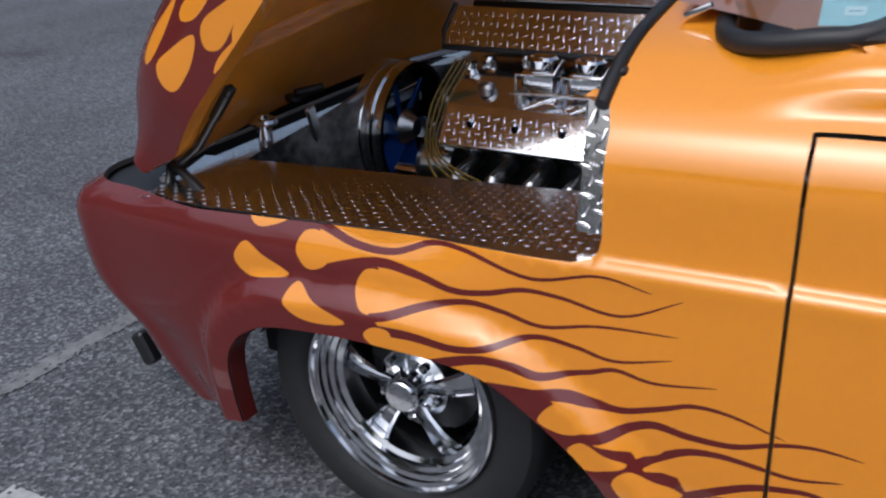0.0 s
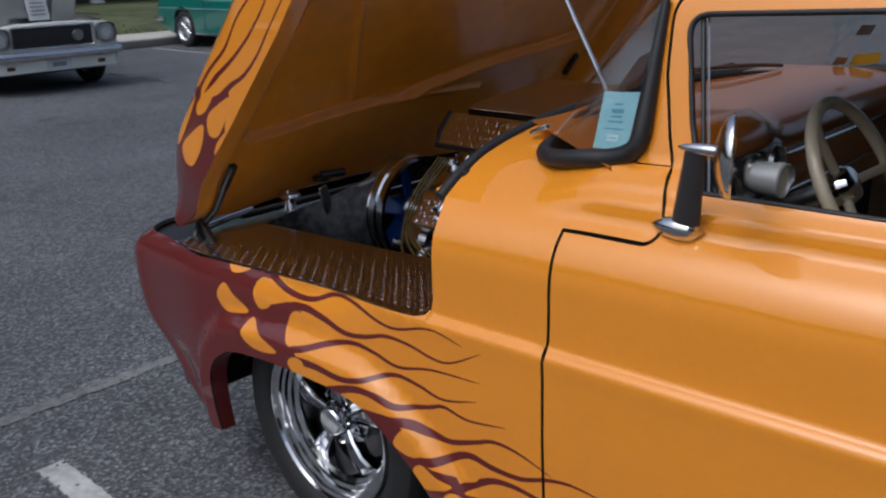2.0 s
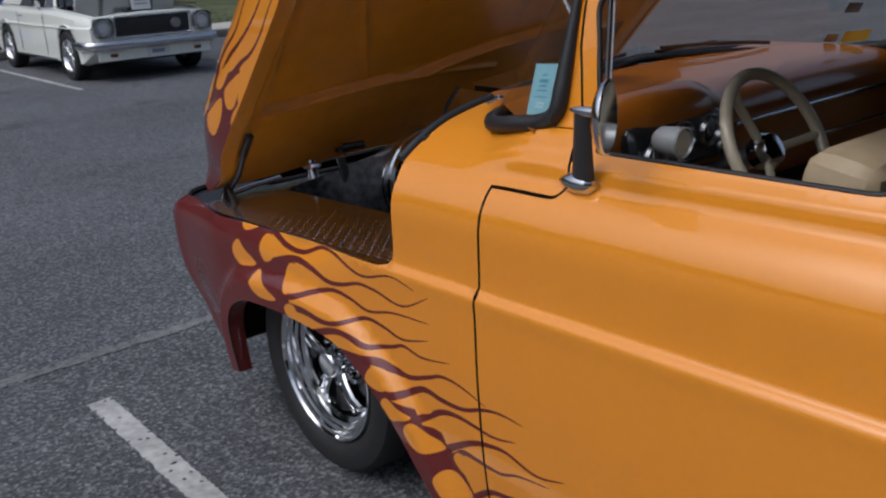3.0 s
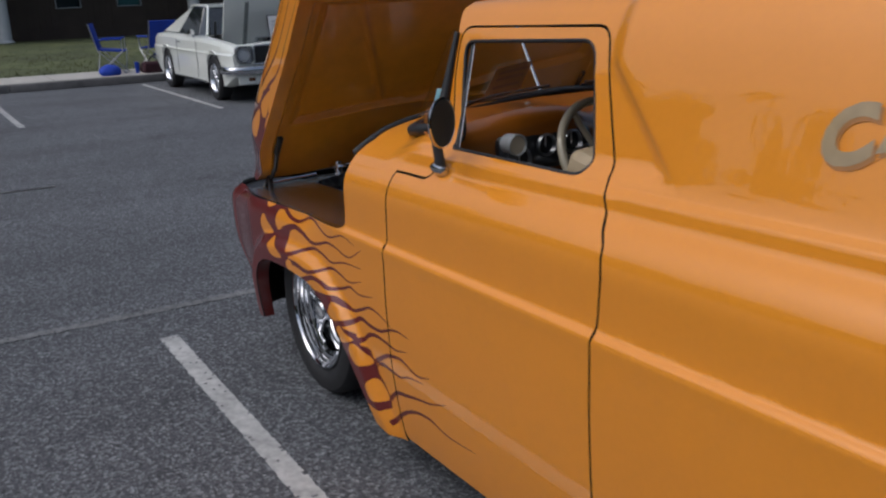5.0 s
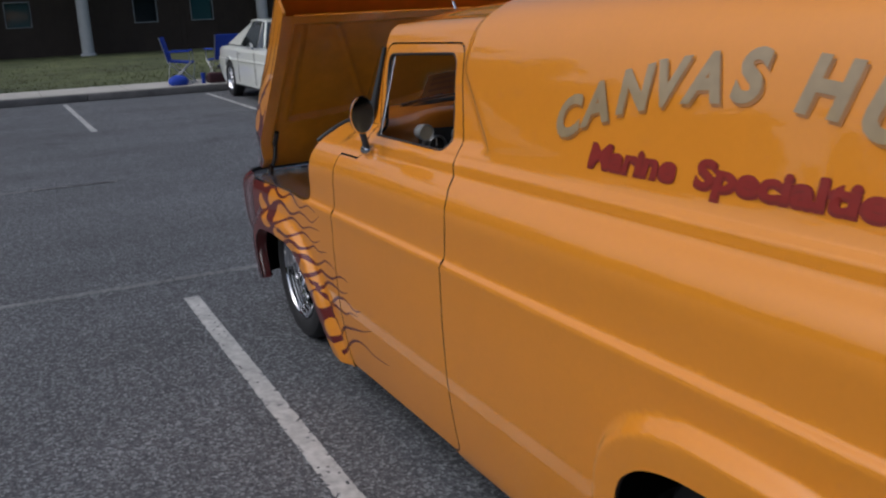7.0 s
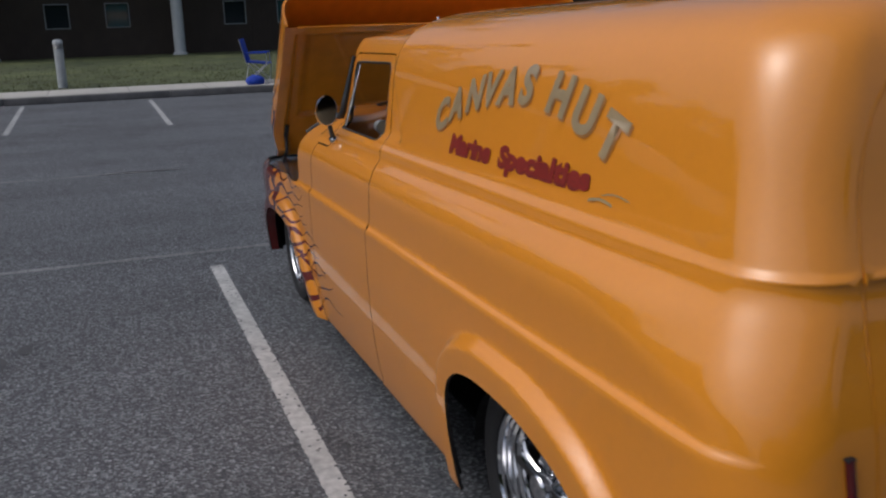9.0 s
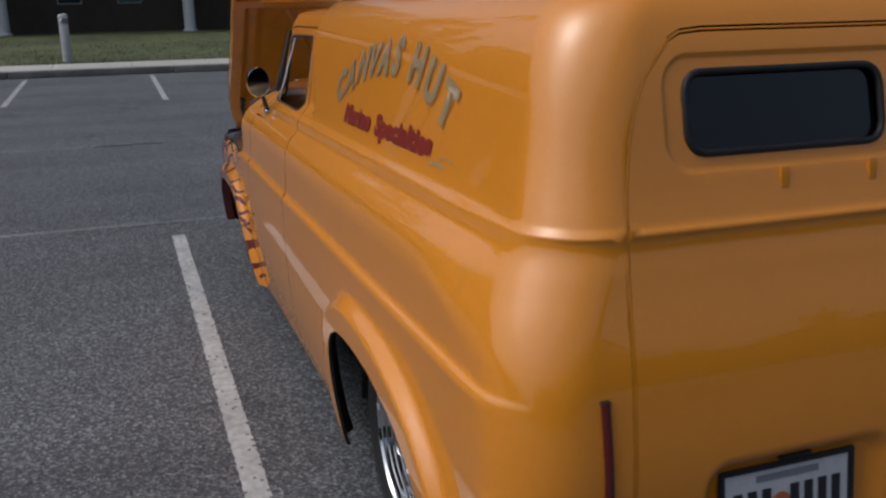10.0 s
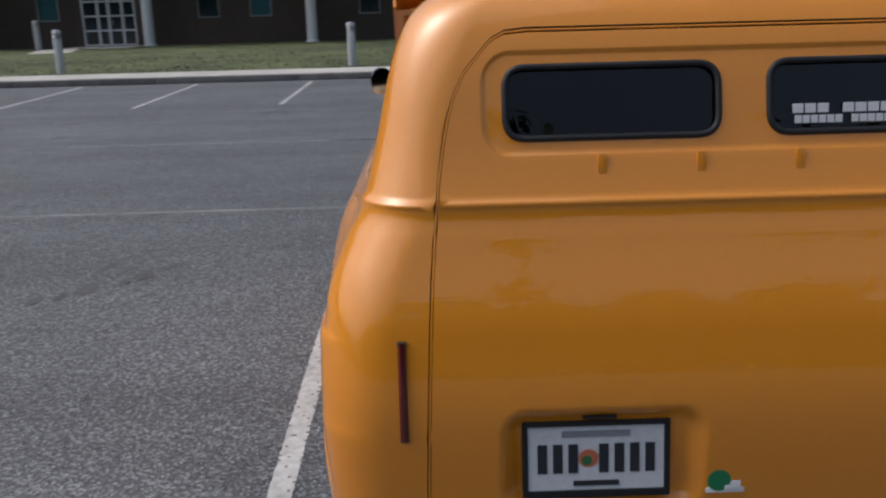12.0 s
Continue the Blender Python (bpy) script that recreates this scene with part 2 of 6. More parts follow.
line_mark(-1.70, -0.285, 3.3, -0.268, 0.085, 0.12)
line_mark(-1.70, 2.10, 3.3, 2.10, 0.085, 0.12)
line_mark(-2.10, -3.6, -2.12, 2.6, 0.07, 0.5, FAINT_LINE)
line_mark(-5.80, -4.0, -5.78, -0.14, 0.055, 0.5, FAINT_LINE)
line_mark(-5.80, -0.9, -5.78, -0.14, 0.05, 0.6)
for k in range(6):
    y = 2.62 + 2.38 * (k - 4) - (0.14 if k == 3 else 0.0)
    line_mark(-14.3, y - 0.02, -9.9, y, 0.085, 0.5 + 0.1 * (k % 3))
for k in range(3):
    line_mark(-14.3, 5.0 + 2.38 * k, -9.9, 5.0 + 2.38 * k, 0.085, 0.5)


# old oil drips soaked into the asphalt
OIL = material("oil_stain", (0.046, 0.047, 0.049), 0.7, grain=0.4, scale=30, bump=0.002)
rng = random.Random(5)
for x, y, r in ((-0.52, -1.38, 0.04), (-0.36, -1.50, 0.07), (-0.24, -1.58, 0.04), (-0.10, -1.76, 0.08), (0.04, -1.86, 0.04), (0.10, -1.98, 0.05), (-0.60, -1.78, 0.05)):
    bm = bmesh.new()
    ring = [r * (0.75 + 0.5 * rng.random()) for _ in range(18)]
    ring = [(ring[i - 1] + ring[i] + ring[(i + 1) % 18]) / 3 for i in range(18)]
    bm.faces.new([bm.verts.new((x + q * 1.5 * math.cos(2 * math.pi * i / 18), y + q * 0.8 * math.sin(2 * math.pi * i / 18), 0.003)) for i, q in enumerate(ring)])
    ob = new("oil_stain", bpy.data.meshes.new("oil_stain"))
    bm.to_mesh(ob.data), bm.free()
    ob.data.materials.append(OIL)
    tagged(ob, "dark oil stain soaked into the grey asphalt", "stain", "oil stains", "structure")


# ---- the panel van ----
from mathutils import geometry

RAKE, MID = 0.028, 0.94
van = thing("panel_van", "orange vintage panel van with maroon flames and open hood", "van")


def glide(xs, ys):
    """A smooth, never overshooting curve through given values."""
    xs, ys = np.array(xs, float), np.array(ys, float)
    h = np.diff(xs)
    d = np.diff(ys) / h
    m = np.zeros(len(xs))
    m[0], m[-1] = d[0], d[-1]
    for i in range(1, len(xs) - 1):
        if d[i - 1] * d[i] > 0:
            w1, w2 = 2 * h[i] + h[i - 1], h[i] + 2 * h[i - 1]
            m[i] = (w1 + w2) / (w1 / d[i - 1] + w2 / d[i])

    def f(x):
        x = np.clip(np.asarray(x, float), xs[0], xs[-1])
        i = np.clip(np.searchsorted(xs, x) - 1, 0, len(h) - 1)
        t = (x - xs[i]) / h[i]
        return (2 * t**3 - 3 * t**2 + 1) * ys[i] + (t**3 - 2 * t**2 + t) * h[i] * m[i] + (3 * t**2 - 2 * t**3) * ys[i + 1] + (t**3 - t**2) * h[i] * m[i + 1]

    return f


def ease(x):
    x = np.clip(x, 0, 1)
    return x * x * (3 - 2 * x)


# Height and inset of the body's side, from the sill to the shoulder, and on over the roof or the cowl.
LOWER = [(0.10, 0.066), (0.13, 0.051), (0.17, 0.041), (0.22, 0.0315), (0.32, 0.0165), (0.42, 0.0065), (0.52, 0.001), (0.62, -0.003), (0.74, -0.004), (0.775, -0.006), (0.786, -0.002), (0.797, 0.011), (0.82, 0.013), (0.92, 0.014), (0.955, 0.019), (0.98, 0.029), (1.0, 0.042)]
UPPER = [(1.018, 0.060), (1.030, 0.075), (1.039, 0.083), (1.060, 0.087), (1.070, 0.089), (1.078, 0.094), (1.086, 0.107), (1.10, 0.114), (1.16, 0.130), (1.23, 0.146), (1.33, 0.168), (1.42, 0.195), (1.475, 0.225)]
ROOF = [(0.225, 1.475), (0.27, 1.515), (0.34, 1.547), (0.45, 1.572), (0.65, 1.590), (0.94, 1.597)]
COWL = [(0.042, 1.0), (0.065, 1.022), (0.10, 1.047), (0.15, 1.075), (0.20, 1.097), (0.30, 1.121), (0.50, 1.147), (0.94, 1.165)]


def run_on(side, top):
    """Curves y(v) and z(v) for a side and the rounded top that follows it; v is the height, then the way along the top."""
    v = [z for z, _ in side]
    y, z = [b for _, b in side], list(v)
    for (y0, z0), (y1, z1) in zip(top, top[1:]):
        v.append(v[-1] + math.hypot(y1 - y0, z1 - z0))
        y.append(y1), z.append(z1)
    return glide(v, y), glide(v, z), v[-1]


BOX_Y, BOX_Z, BOX_TOP = run_on(LOWER + UPPER, ROOF)
COWL_Y, COWL_Z, COWL_TOP = run_on(LOWER, COWL)
NOSE_X = glide([0.10, 0.17, 0.20, 0.25, 0.33, 0.39, 0.43, 0.47, 0.52, 0.60, 0.68, 0.73, 0.755, 0.80], [-1.40, -1.45, -1.48, -1.52, -1.57, -1.602, -1.645, -1.69, -1.722, -1.735, -1.738, -1.71, -1.66, -1.60])
TAIL_X = glide([0.10, 0.35, 0.60, 0.80, 1.0, 1.064, 1.076, 1.086, 1.10, 1.165, 1.36, 1.43, 1.475, 1.515, 1.547, 1.572, 1.590, 1.597], [3.13, 3.17, 3.185, 3.155, 3.093, 3.0745, 3.0790, 3.068, 3.062, 3.04, 2.99, 2.965, 2.942, 2.905, 2.85, 2.76, 2.6, 2.3])
MELT_Y = glide([0.60, 0.74, 0.79, 0.86, 0.92, 0.98, 1.03, 1.06, 1.072, 1.082, 1.10, 1.12], [0.0, 0.008, 0.014, 0.030, 0.047, 0.073, 0.094, 0.102, 0.104, 0.110, 0.1155, 0.1195])
CORNER, FLAT = 2.80, 3.05
FRONT_ARCH = [(-1.135, 0.05), (-1.135, 0.20), (-1.142, 0.33), (-1.138, 0.42), (-1.115, 0.475), (-1.07, 0.515), (-0.99, 0.545), (-0.83, 0.558), (-0.69, 0.558), (-0.57, 0.551), (-0.485, 0.530), (-0.385, 0.465), (-0.295, 0.385), (-0.20, 0.245), (-0.13, 0.12), (-0.11, 0.05)]
REAR_ARCH = [(1.84, 0.05), (1.845, 0.18), (1.85, 0.44), (1.90, 0.535), (2.0, 0.58), (2.15, 0.588), (2.28, 0.572), (2.42, 0.52), (2.53, 0.42), (2.58, 0.30), (2.595, 0.18), (2.60, 0.05)]


def away(u, v, line):
    """The distance of points from an open line."""
    p = np.stack([u, v], -1)
    best = np.full(p.shape[:-1], 9.0)
    for a, b in zip(line, line[1:]):
        a, b = np.array(a), np.array(b)
        t = np.clip(((p - a) @ (b - a)) / ((b - a) @ (b - a)), 0, 1)
        best = np.minimum(best, np.linalg.norm(p - a - t[..., None] * (b - a), axis=-1))
    return best


FRONT_LINE = [tuple(p) for p in curve_points(FRONT_ARCH, 5)]
REAR_LINE = [tuple(p) for p in curve_points(REAR_ARCH, 5)]


def shell(u, v):
    """The body's outer skin. u runs along the side and wraps round nose and tail, v runs up the side and over the top."""
    u, v = np.asarray(u, float), np.asarray(v, float)
    y, z = BOX_Y(v), BOX_Z(v)
    # towards the tail the shoulder and the crease melt into the corner
    high = ease((v - 0.84) / 0.12)
    melt = ease((u - 2.70 + 0.25 * high) / (0.28 + 0.22 * high)) * (v > 0.60) * (v < 1.12)
    y = y + melt * (MELT_Y(v) - y)
    # the cab is a little narrower and lower than the box behind it
    edge = 1.03 - 1.0 * np.clip(v - 1.1, 0, 0.25)
    cab = 1 - ease((u - edge) / 0.060)
    y = y + (0.020 * cab + 0.034 * np.clip(0.8 - u, 0, 1)) * ease((v - 1.095) / 0.04)
    z = z - (0.032 * cab + 0.10 * np.clip(0.45 - u, 0, 1) ** 2) * ease((v - 1.47) / 0.14)
    # ahead of the windscreen the skin turns into the cowl
    t = 1 - ease((u + 0.13) / 0.20)
    w = np.minimum(v, COWL_TOP)
    y, z = y + (COWL_Y(w) - y) * t * (v > 1.0), z + (COWL_Z(w) - z) * t * (v > 1.0)
    # arches
    near = (u > -1.45) & (u < 0.2) & (v < 0.85)
    d = away(u, v, FRONT_LINE)
    y = y - np.where(near, 0.036 * (1 - ease((d - 0.055) / 0.06)) * ease((0.86 - v) / 0.25) * ease((u + 1.5) / 0.3), 0)
    near = (u > 1.5) & (u < 2.9) & (v < 0.85)
    d = away(u, v, REAR_LINE)
    y = y - np.where(near, 0.040 * (1 - ease((d - 0.072) / 0.045)), 0)
    # the front wings roll over towards the engine
    y = y + 0.030 * np.clip((v - 0.685) / 0.085, 0, 1) ** 2 * ease((-0.36 - u) / 0.35) * (v < 0.80)
    # plan
    tail, nose = TAIL_X(z * (v > 1.43) + v * (v <= 1.43)), NOSE_X(v)
    r = np.minimum(0.15, np.maximum(MID - y, 0.001))
    x = u + (tail - r - CORNER) * ease((u - 1.7) / (CORNER - 1.7)) * (u > 1.7)
    turn = np.clip((u - CORNER) / (FLAT - CORNER), 0, 1) * np.pi / 2
    rear = u > CORNER
    x = np.where(rear, tail - r * (1 - np.sin(turn)), x)
    yr = y + r * (1 - np.cos(turn))
    yr = np.where(u > FLAT, y + r + (u - FLAT) * (MID - y - r), yr)
    rf = 0.14
    f = ease((-1.2 - u) / 0.3)
    y = y + 0.05 * f
    x = np.where(u < -1.2, u + f * (nose + rf + 1.5), x)
    turn = np.clip((-1.5 - u) / 0.22, 0, 1) * np.pi / 2
    x = np.where(u < -1.5, nose + rf * (1 - np.sin(turn)), x)
    yf = y + rf * (1 - np.cos(turn)) + np.clip(-1.72 - u, 0, 1)
    y = np.where(u < -1.5, yf, np.where(rear, yr, y))
    x = np.where(x > 0, x * 1.011, x * 0.990)
    return np.stack([x, y, z - 0.008 + RAKE * x], -1)


def inside(p, poly):
    q = np.array(poly)
    x, y = p[:, 0][:, None], p[:, 1][:, None]
    a, b = q, np.roll(q, -1, 0)
    cross = ((a[:, 1] > y) != (b[:, 1] > y)) & (x < (b[:, 0] - a[:, 0]) * (y - a[:, 1]) / (b[:, 1] - a[:, 1] + 1e-12) + a[:, 0])
    return cross.sum(1) % 2 == 1


def dense(poly, step):
    out = []
    for i, a in enumerate(poly):
        b = poly[(i + 1) % len(poly)]
        a, b = np.array(a, float), np.array(b, float)
        n = max(1, int(np.linalg.norm(b - a) / step))
        out += [tuple(a + (b - a) * k / n) for k in range(n)]
    return out


def shrink(poly, by):
    """An outline drawn in by a gap's half width (out for a hole: minus)."""
    q = np.array([p for i, p in enumerate(poly) if np.linalg.norm(np.subtract(p, poly[i - 1])) > 1e-6])
    area = 0.5 * np.sum(q[:, 0] * np.roll(q[:, 1], -1) - np.roll(q[:, 0], -1) * q[:, 1])
    e = np.roll(q, -1, 0) - q
    n = np.stack([-e[:, 1], e[:, 0]], 1) / np.linalg.norm(e, axis=1)[:, None] * np.sign(area)
    m = n + np.roll(n, 1, 0)
    m /= np.maximum((m * m).sum(1), 0.5)[:, None] / 2
    return [tuple(p) for p in q + m * by]


def panel(name, outline, skin, mats, parent, holes=(), paint=(), tone=None, step=0.022, thick=0.012, flip=False, label="", extra=None):
    """A curved sheet: an outline with holes in the skin's own plane, cut into small faces, laid on the skin and given thickness. paint: further outlines
    that faces keep to; tone(p) gives each face's material."""
    lines = [dense(outline, step * 0.7)] + [dense(h, step * 0.7) for h in holes] + [list(p) for p in paint]
    pts, edges = [], []
    for ln in lines:
        k = len(pts)
        pts += ln
        edges += [(k + i, k + (i + 1) % len(ln)) for i in range(len(ln))]
    rim = np.array(pts)
    lo, hi = np.array(outline).min(0), np.array(outline).max(0)
    gx, gy = np.meshgrid(np.arange(lo[0], hi[0], step), np.arange(lo[1], hi[1], step))
    g = np.stack([gx.ravel(), gy.ravel()], 1)
    if extra is not None:
        for v in np.unique(extra[:, 1]):
            row = extra[extra[:, 1] == v]
            if len(row) > 20:
                g = g[(np.abs(g[:, 1] - v) > 0.004) | (g[:, 0] < row[:, 0].min()) | (g[:, 0] > row[:, 0].max())]
        g = np.concatenate([g, extra])
    g = g[inside(g, outline)]
    far = np.ones(len(g), bool)
    for k in range(0, len(rim), 400):
        far &= ((g[:, None] - rim[None, k : k + 400]) ** 2).sum(2).min(1) > (0.45 * step) ** 2
    pts += [tuple(p) for p in g[far]]
    v2, _, tri, *_ = geometry.delaunay_2d_cdt([Vector(p) for p in pts], edges, [], 0, 1e-5)
    p2 = np.array([tuple(v) for v in v2])
    tri = np.array([t for t in tri if len(t) == 3])
    c = p2[tri].mean(1)
    keep = inside(c, outline)
    for h in holes:
        keep &= ~inside(c, h)
    tri, c = tri[keep], c[keep]
    used, tri = np.unique(tri, return_inverse=True)
    tri = tri.reshape(-1, 3)
    p2 = p2[used]
    pos = skin(p2[:, 0], p2[:, 1])
    e = 0.004
    du = skin(p2[:, 0] + e, p2[:, 1]) - skin(p2[:, 0] - e, p2[:, 1])
    dv = skin(p2[:, 0], p2[:, 1] + e) - skin(p2[:, 0], p2[:, 1] - e)
    nor = np.cross(du, dv)
    nor /= np.linalg.norm(nor, axis=1)[:, None] + 1e-12
    back = pos - thick * nor
    if flip:
        for a in (pos, back, nor):
            a[:, 1] *= -1
        pos[:, 1] += 2 * MID
        back[:, 1] += 2 * MID
        tri = tri[:, ::-1]
    n = len(pos)
    half = np.concatenate([tri[:, [0, 1]], tri[:, [1, 2]], tri[:, [2, 0]]])
    key = {tuple(h) for h in half.tolist()}
    border = [h for h in key if (h[1], h[0]) not in key]
    owner = {}
    for i, t in enumerate(tri.tolist()):
        for k in range(3):
            owner[(t[k], t[(k + 1) % 3])] = i
    faces = tri.tolist() + (tri[:, ::-1] + n).tolist() + [[b, a, a + n, b + n] for a, b in border]
    tones = [int(x) for x in (tone(c) if tone else np.zeros(len(tri)))]
    me = bpy.data.meshes.new(name)
    me.from_pydata(np.concatenate([pos, back]).tolist(), [], faces)
    for m in mats:
        me.materials.append(m)
    # given three materials, rims and backs take the last one
    me.polygons.foreach_set("material_index", tones + [len(mats) - 1 if len(mats) > 2 else 0] * len(tri) + [len(mats) - 1 if len(mats) > 2 else tones[owner[h]] for h in border])
    me.polygons.foreach_set("use_smooth", [True] * len(faces))
    loops = [nor[i] for t in tri for i in t] + [-nor[i] for t in tri for i in t[::-1]]
    allp = np.concatenate([pos, back])
    for f in faces[2 * len(tri) :]:
        w = np.cross(allp[f[1]] - allp[f[0]], allp[f[2]] - allp[f[1]])
        loops += [w / (np.linalg.norm(w) + 1e-12)] * 4
    me.normals_split_custom_set([tuple(x) for x in loops])
    ob = new(name, me)
    ob.parent = parent
    if label:
        ob["label"] = label
    return ob


# DARK rims: shade of the panel gaps, put into the edge colour
PAINT = [ORANGE, MAROON, DARK]
GAP = 0.0040
door_line = rounded([(0.0, 0.135, 0.03), (0.957, 0.135, 0.05), (0.957, 0.74, 0.1), (0.968, 0.92, 0.06), (0.956, 0.984, 0.03), (0.905, 1.038, 0.03), (0.873, 1.10, 0.06), (0.833, 1.20, 0.1), (0.785, 1.33, 0.1), (0.757, 1.425, 0.06), (0.103, 1.425, 0.05), (0.113, 1.285, 0.1), (0.137, 1.18, 0.06), (0.156, 1.118, 0.03), (0.180, 1.075, 0.02), (0.184, 1.016, 0.025), (0.0, 1.017, 0.006)], 8)
window_line = rounded([(0.222, 1.100, 0.02), (0.80, 1.095, 0.045), (0.715, 1.392, 0.06), (0.135, 1.385, 0.035), (0.176, 1.20, 0.1)], 8)
door_outline = [tuple(p) for p in door_line]
window_outline = [tuple(p) for p in window_line]
GATE_Y = glide([0.15, 0.44, 0.86, 1.08, 1.226, 1.33, 1.42, 1.50], [0.230, 0.236, 0.253, 0.271, 0.293, 0.325, 0.40, 0.50])


def gate_at(y, v):
    """The skin's u for a place y across the tail at height v."""
    a = float(shell(np.array([FLAT]), np.array([v]))[0, 1])
    return FLAT + (y - a) / (MID - a)


def gate_u(v):
    return gate_at(float(GATE_Y(v)), v)


def rows_at(u0, u1, levels, step=0.03):
    """Points in rows along the body's lines, so that edges stay crisp."""
    return np.array([(u, v) for v in levels for u in np.arange(u0, u1, step)])


CRISP = (0.772, 0.7805, 0.786, 0.7915, 0.797, 0.804, 0.985, 1.0, 1.018, 1.030, 1.039, 1.050, 1.062, 1.070, 1.078, 1.086, 1.094, 1.104)


# Painted flames: tapering licks and teardrops on the wings, running on over the doors.
LICKS = [
    ([(-1.05, 0.745), (-0.914, 0.774), (-0.794, 0.746), (-0.704, 0.743), (-0.623, 0.770), (-0.548, 0.768), (-0.417, 0.742), (-0.296, 0.768), (-0.205, 0.752)], 0.016),
    ([(-0.93, 0.664), (-0.758, 0.717), (-0.657, 0.711), (-0.574, 0.692), (-0.505, 0.699), (-0.433, 0.718), (-0.36, 0.716), (-0.255, 0.702), (-0.154, 0.747)], 0.017),
    ([(-0.90, 0.628), (-0.80, 0.612), (-0.713, 0.625), (-0.63, 0.653), (-0.545, 0.674), (-0.472, 0.668), (-0.396, 0.654), (-0.293, 0.675), (-0.159, 0.682)], 0.018),
    ([(-0.82, 0.588), (-0.664, 0.599), (-0.566, 0.592), (-0.495, 0.604), (-0.406, 0.632), (-0.333, 0.627), (-0.262, 0.615), (-0.166, 0.638)], 0.018),
    ([(-0.64, 0.536), (-0.519, 0.578), (-0.45, 0.581), (-0.385, 0.566), (-0.311, 0.582), (-0.261, 0.598), (-0.193, 0.588), (-0.091, 0.603)], 0.018),
    ([(-0.47, 0.520), (-0.363, 0.538), (-0.299, 0.525), (-0.248, 0.519), (-0.181, 0.540), (-0.126, 0.560), (-0.062, 0.557), (0.021, 0.533)], 0.019),
    ([(-0.38, 0.458), (-0.277, 0.469), (-0.198, 0.503), (-0.131, 0.497), (-0.058, 0.499), (0.01, 0.522), (0.067, 0.532), (0.134, 0.527)], 0.019),
    ([(-0.29, 0.390), (-0.204, 0.426), (-0.138, 0.463), (-0.083, 0.473), (-0.02, 0.469), (0.041, 0.464), (0.110, 0.478)], 0.019),
    ([(-0.19, 0.330), (-0.10, 0.385), (-0.03, 0.422), (0.024, 0.436), (0.075, 0.440), (0.163, 0.419), (0.243, 0.437)], 0.018),
    ([(-0.13, 0.330), (-0.075, 0.378), (-0.02, 0.378), (0.05, 0.375), (0.11, 0.394), (0.20, 0.404)], 0.016),
    ([(-0.09, 0.230), (0.0, 0.300), (0.07, 0.318), (0.15, 0.335), (0.23, 0.350), (0.324, 0.381)], 0.016),
    ([(-0.06, 0.170), (0.02, 0.232), (0.11, 0.275), (0.205, 0.288), (0.31, 0.272), (0.453, 0.280)], 0.015),
]
FRONT_PAINT = [(-2.7, 0.0), (-2.7, 0.9), (-1.03, 0.9), (-1.03, 0.762), (-0.93, 0.772), (-0.88, 0.765), (-0.88, 0.695), (-0.80, 0.705), (-0.735, 0.71), (-0.735, 0.628), (-0.72, 0.605), (-0.715, 0.56), (-0.70, 0.52), (-1.2, 0.1)]
ARCH_PAINT = [(-0.56, 0.50), (-0.49, 0.538), (-0.40, 0.545), (-0.352, 0.520), (-0.37, 0.462), (-0.30, 0.458), (-0.225, 0.445), (-0.20, 0.41), (-0.145, 0.405), (-0.13, 0.375), (-0.10, 0.350), (-0.075, 0.31), (-0.05, 0.265), (-0.055, 0.225), (-0.10, 0.205), (-0.2, 0.21), (-0.45, 0.40)]
DROPS = [
    [(-1.057, 0.80), (-1.059, 0.765), (-1.027, 0.748), (-0.96, 0.77), (-0.95, 0.80)],
    [(-0.933, 0.715), (-0.917, 0.752), (-0.88, 0.757), (-0.855, 0.73), (-0.86, 0.695), (-0.905, 0.680)],
    [(-1.10, 0.676), (-1.066, 0.716), (-1.02, 0.692), (-0.955, 0.661), (-1.01, 0.645), (-1.068, 0.641)],
    [(-0.788, 0.662), (-0.766, 0.700), (-0.73, 0.703), (-0.71, 0.67), (-0.722, 0.632), (-0.760, 0.627)],
    [(-0.953, 0.615), (-0.928, 0.652), (-0.88, 0.627), (-0.80, 0.598), (-0.85, 0.583), (-0.915, 0.586)],
    [(-0.757, 0.580), (-0.735, 0.600), (-0.70, 0.600), (-0.69, 0.575), (-0.70, 0.553), (-0.738, 0.560)],
    [(-0.392, 0.480), (-0.362, 0.522), (-0.33, 0.520), (-0.30, 0.500), (-0.31, 0.474), (-0.35, 0.464)],
    [(-0.335, 0.430), (-0.308, 0.455), (-0.27, 0.440), (-0.228, 0.424), (-0.26, 0.408), (-0.305, 0.398)],
    [(-0.231, 0.458), (-0.215, 0.487), (-0.18, 0.488), (-0.165, 0.468), (-0.18, 0.445), (-0.208, 0.437)],
    [(-0.252, 0.380), (-0.226, 0.412), (-0.18, 0.388), (-0.135, 0.368), (-0.17, 0.346), (-0.220, 0.345)],
    [(-0.128, 0.436), (-0.112, 0.461), (-0.08, 0.458), (-0.07, 0.438), (-0.08, 0.418), (-0.107, 0.412)],
    [(-0.112, 0.345), (-0.092, 0.370), (-0.05, 0.364), (-0.02, 0.345), (-0.03, 0.318), (-0.080, 0.315)],
    [(-0.165, 0.270), (-0.135, 0.310), (-0.09, 0.300), (-0.06, 0.262), (-0.09, 0.240), (-0.14, 0.235)],
]


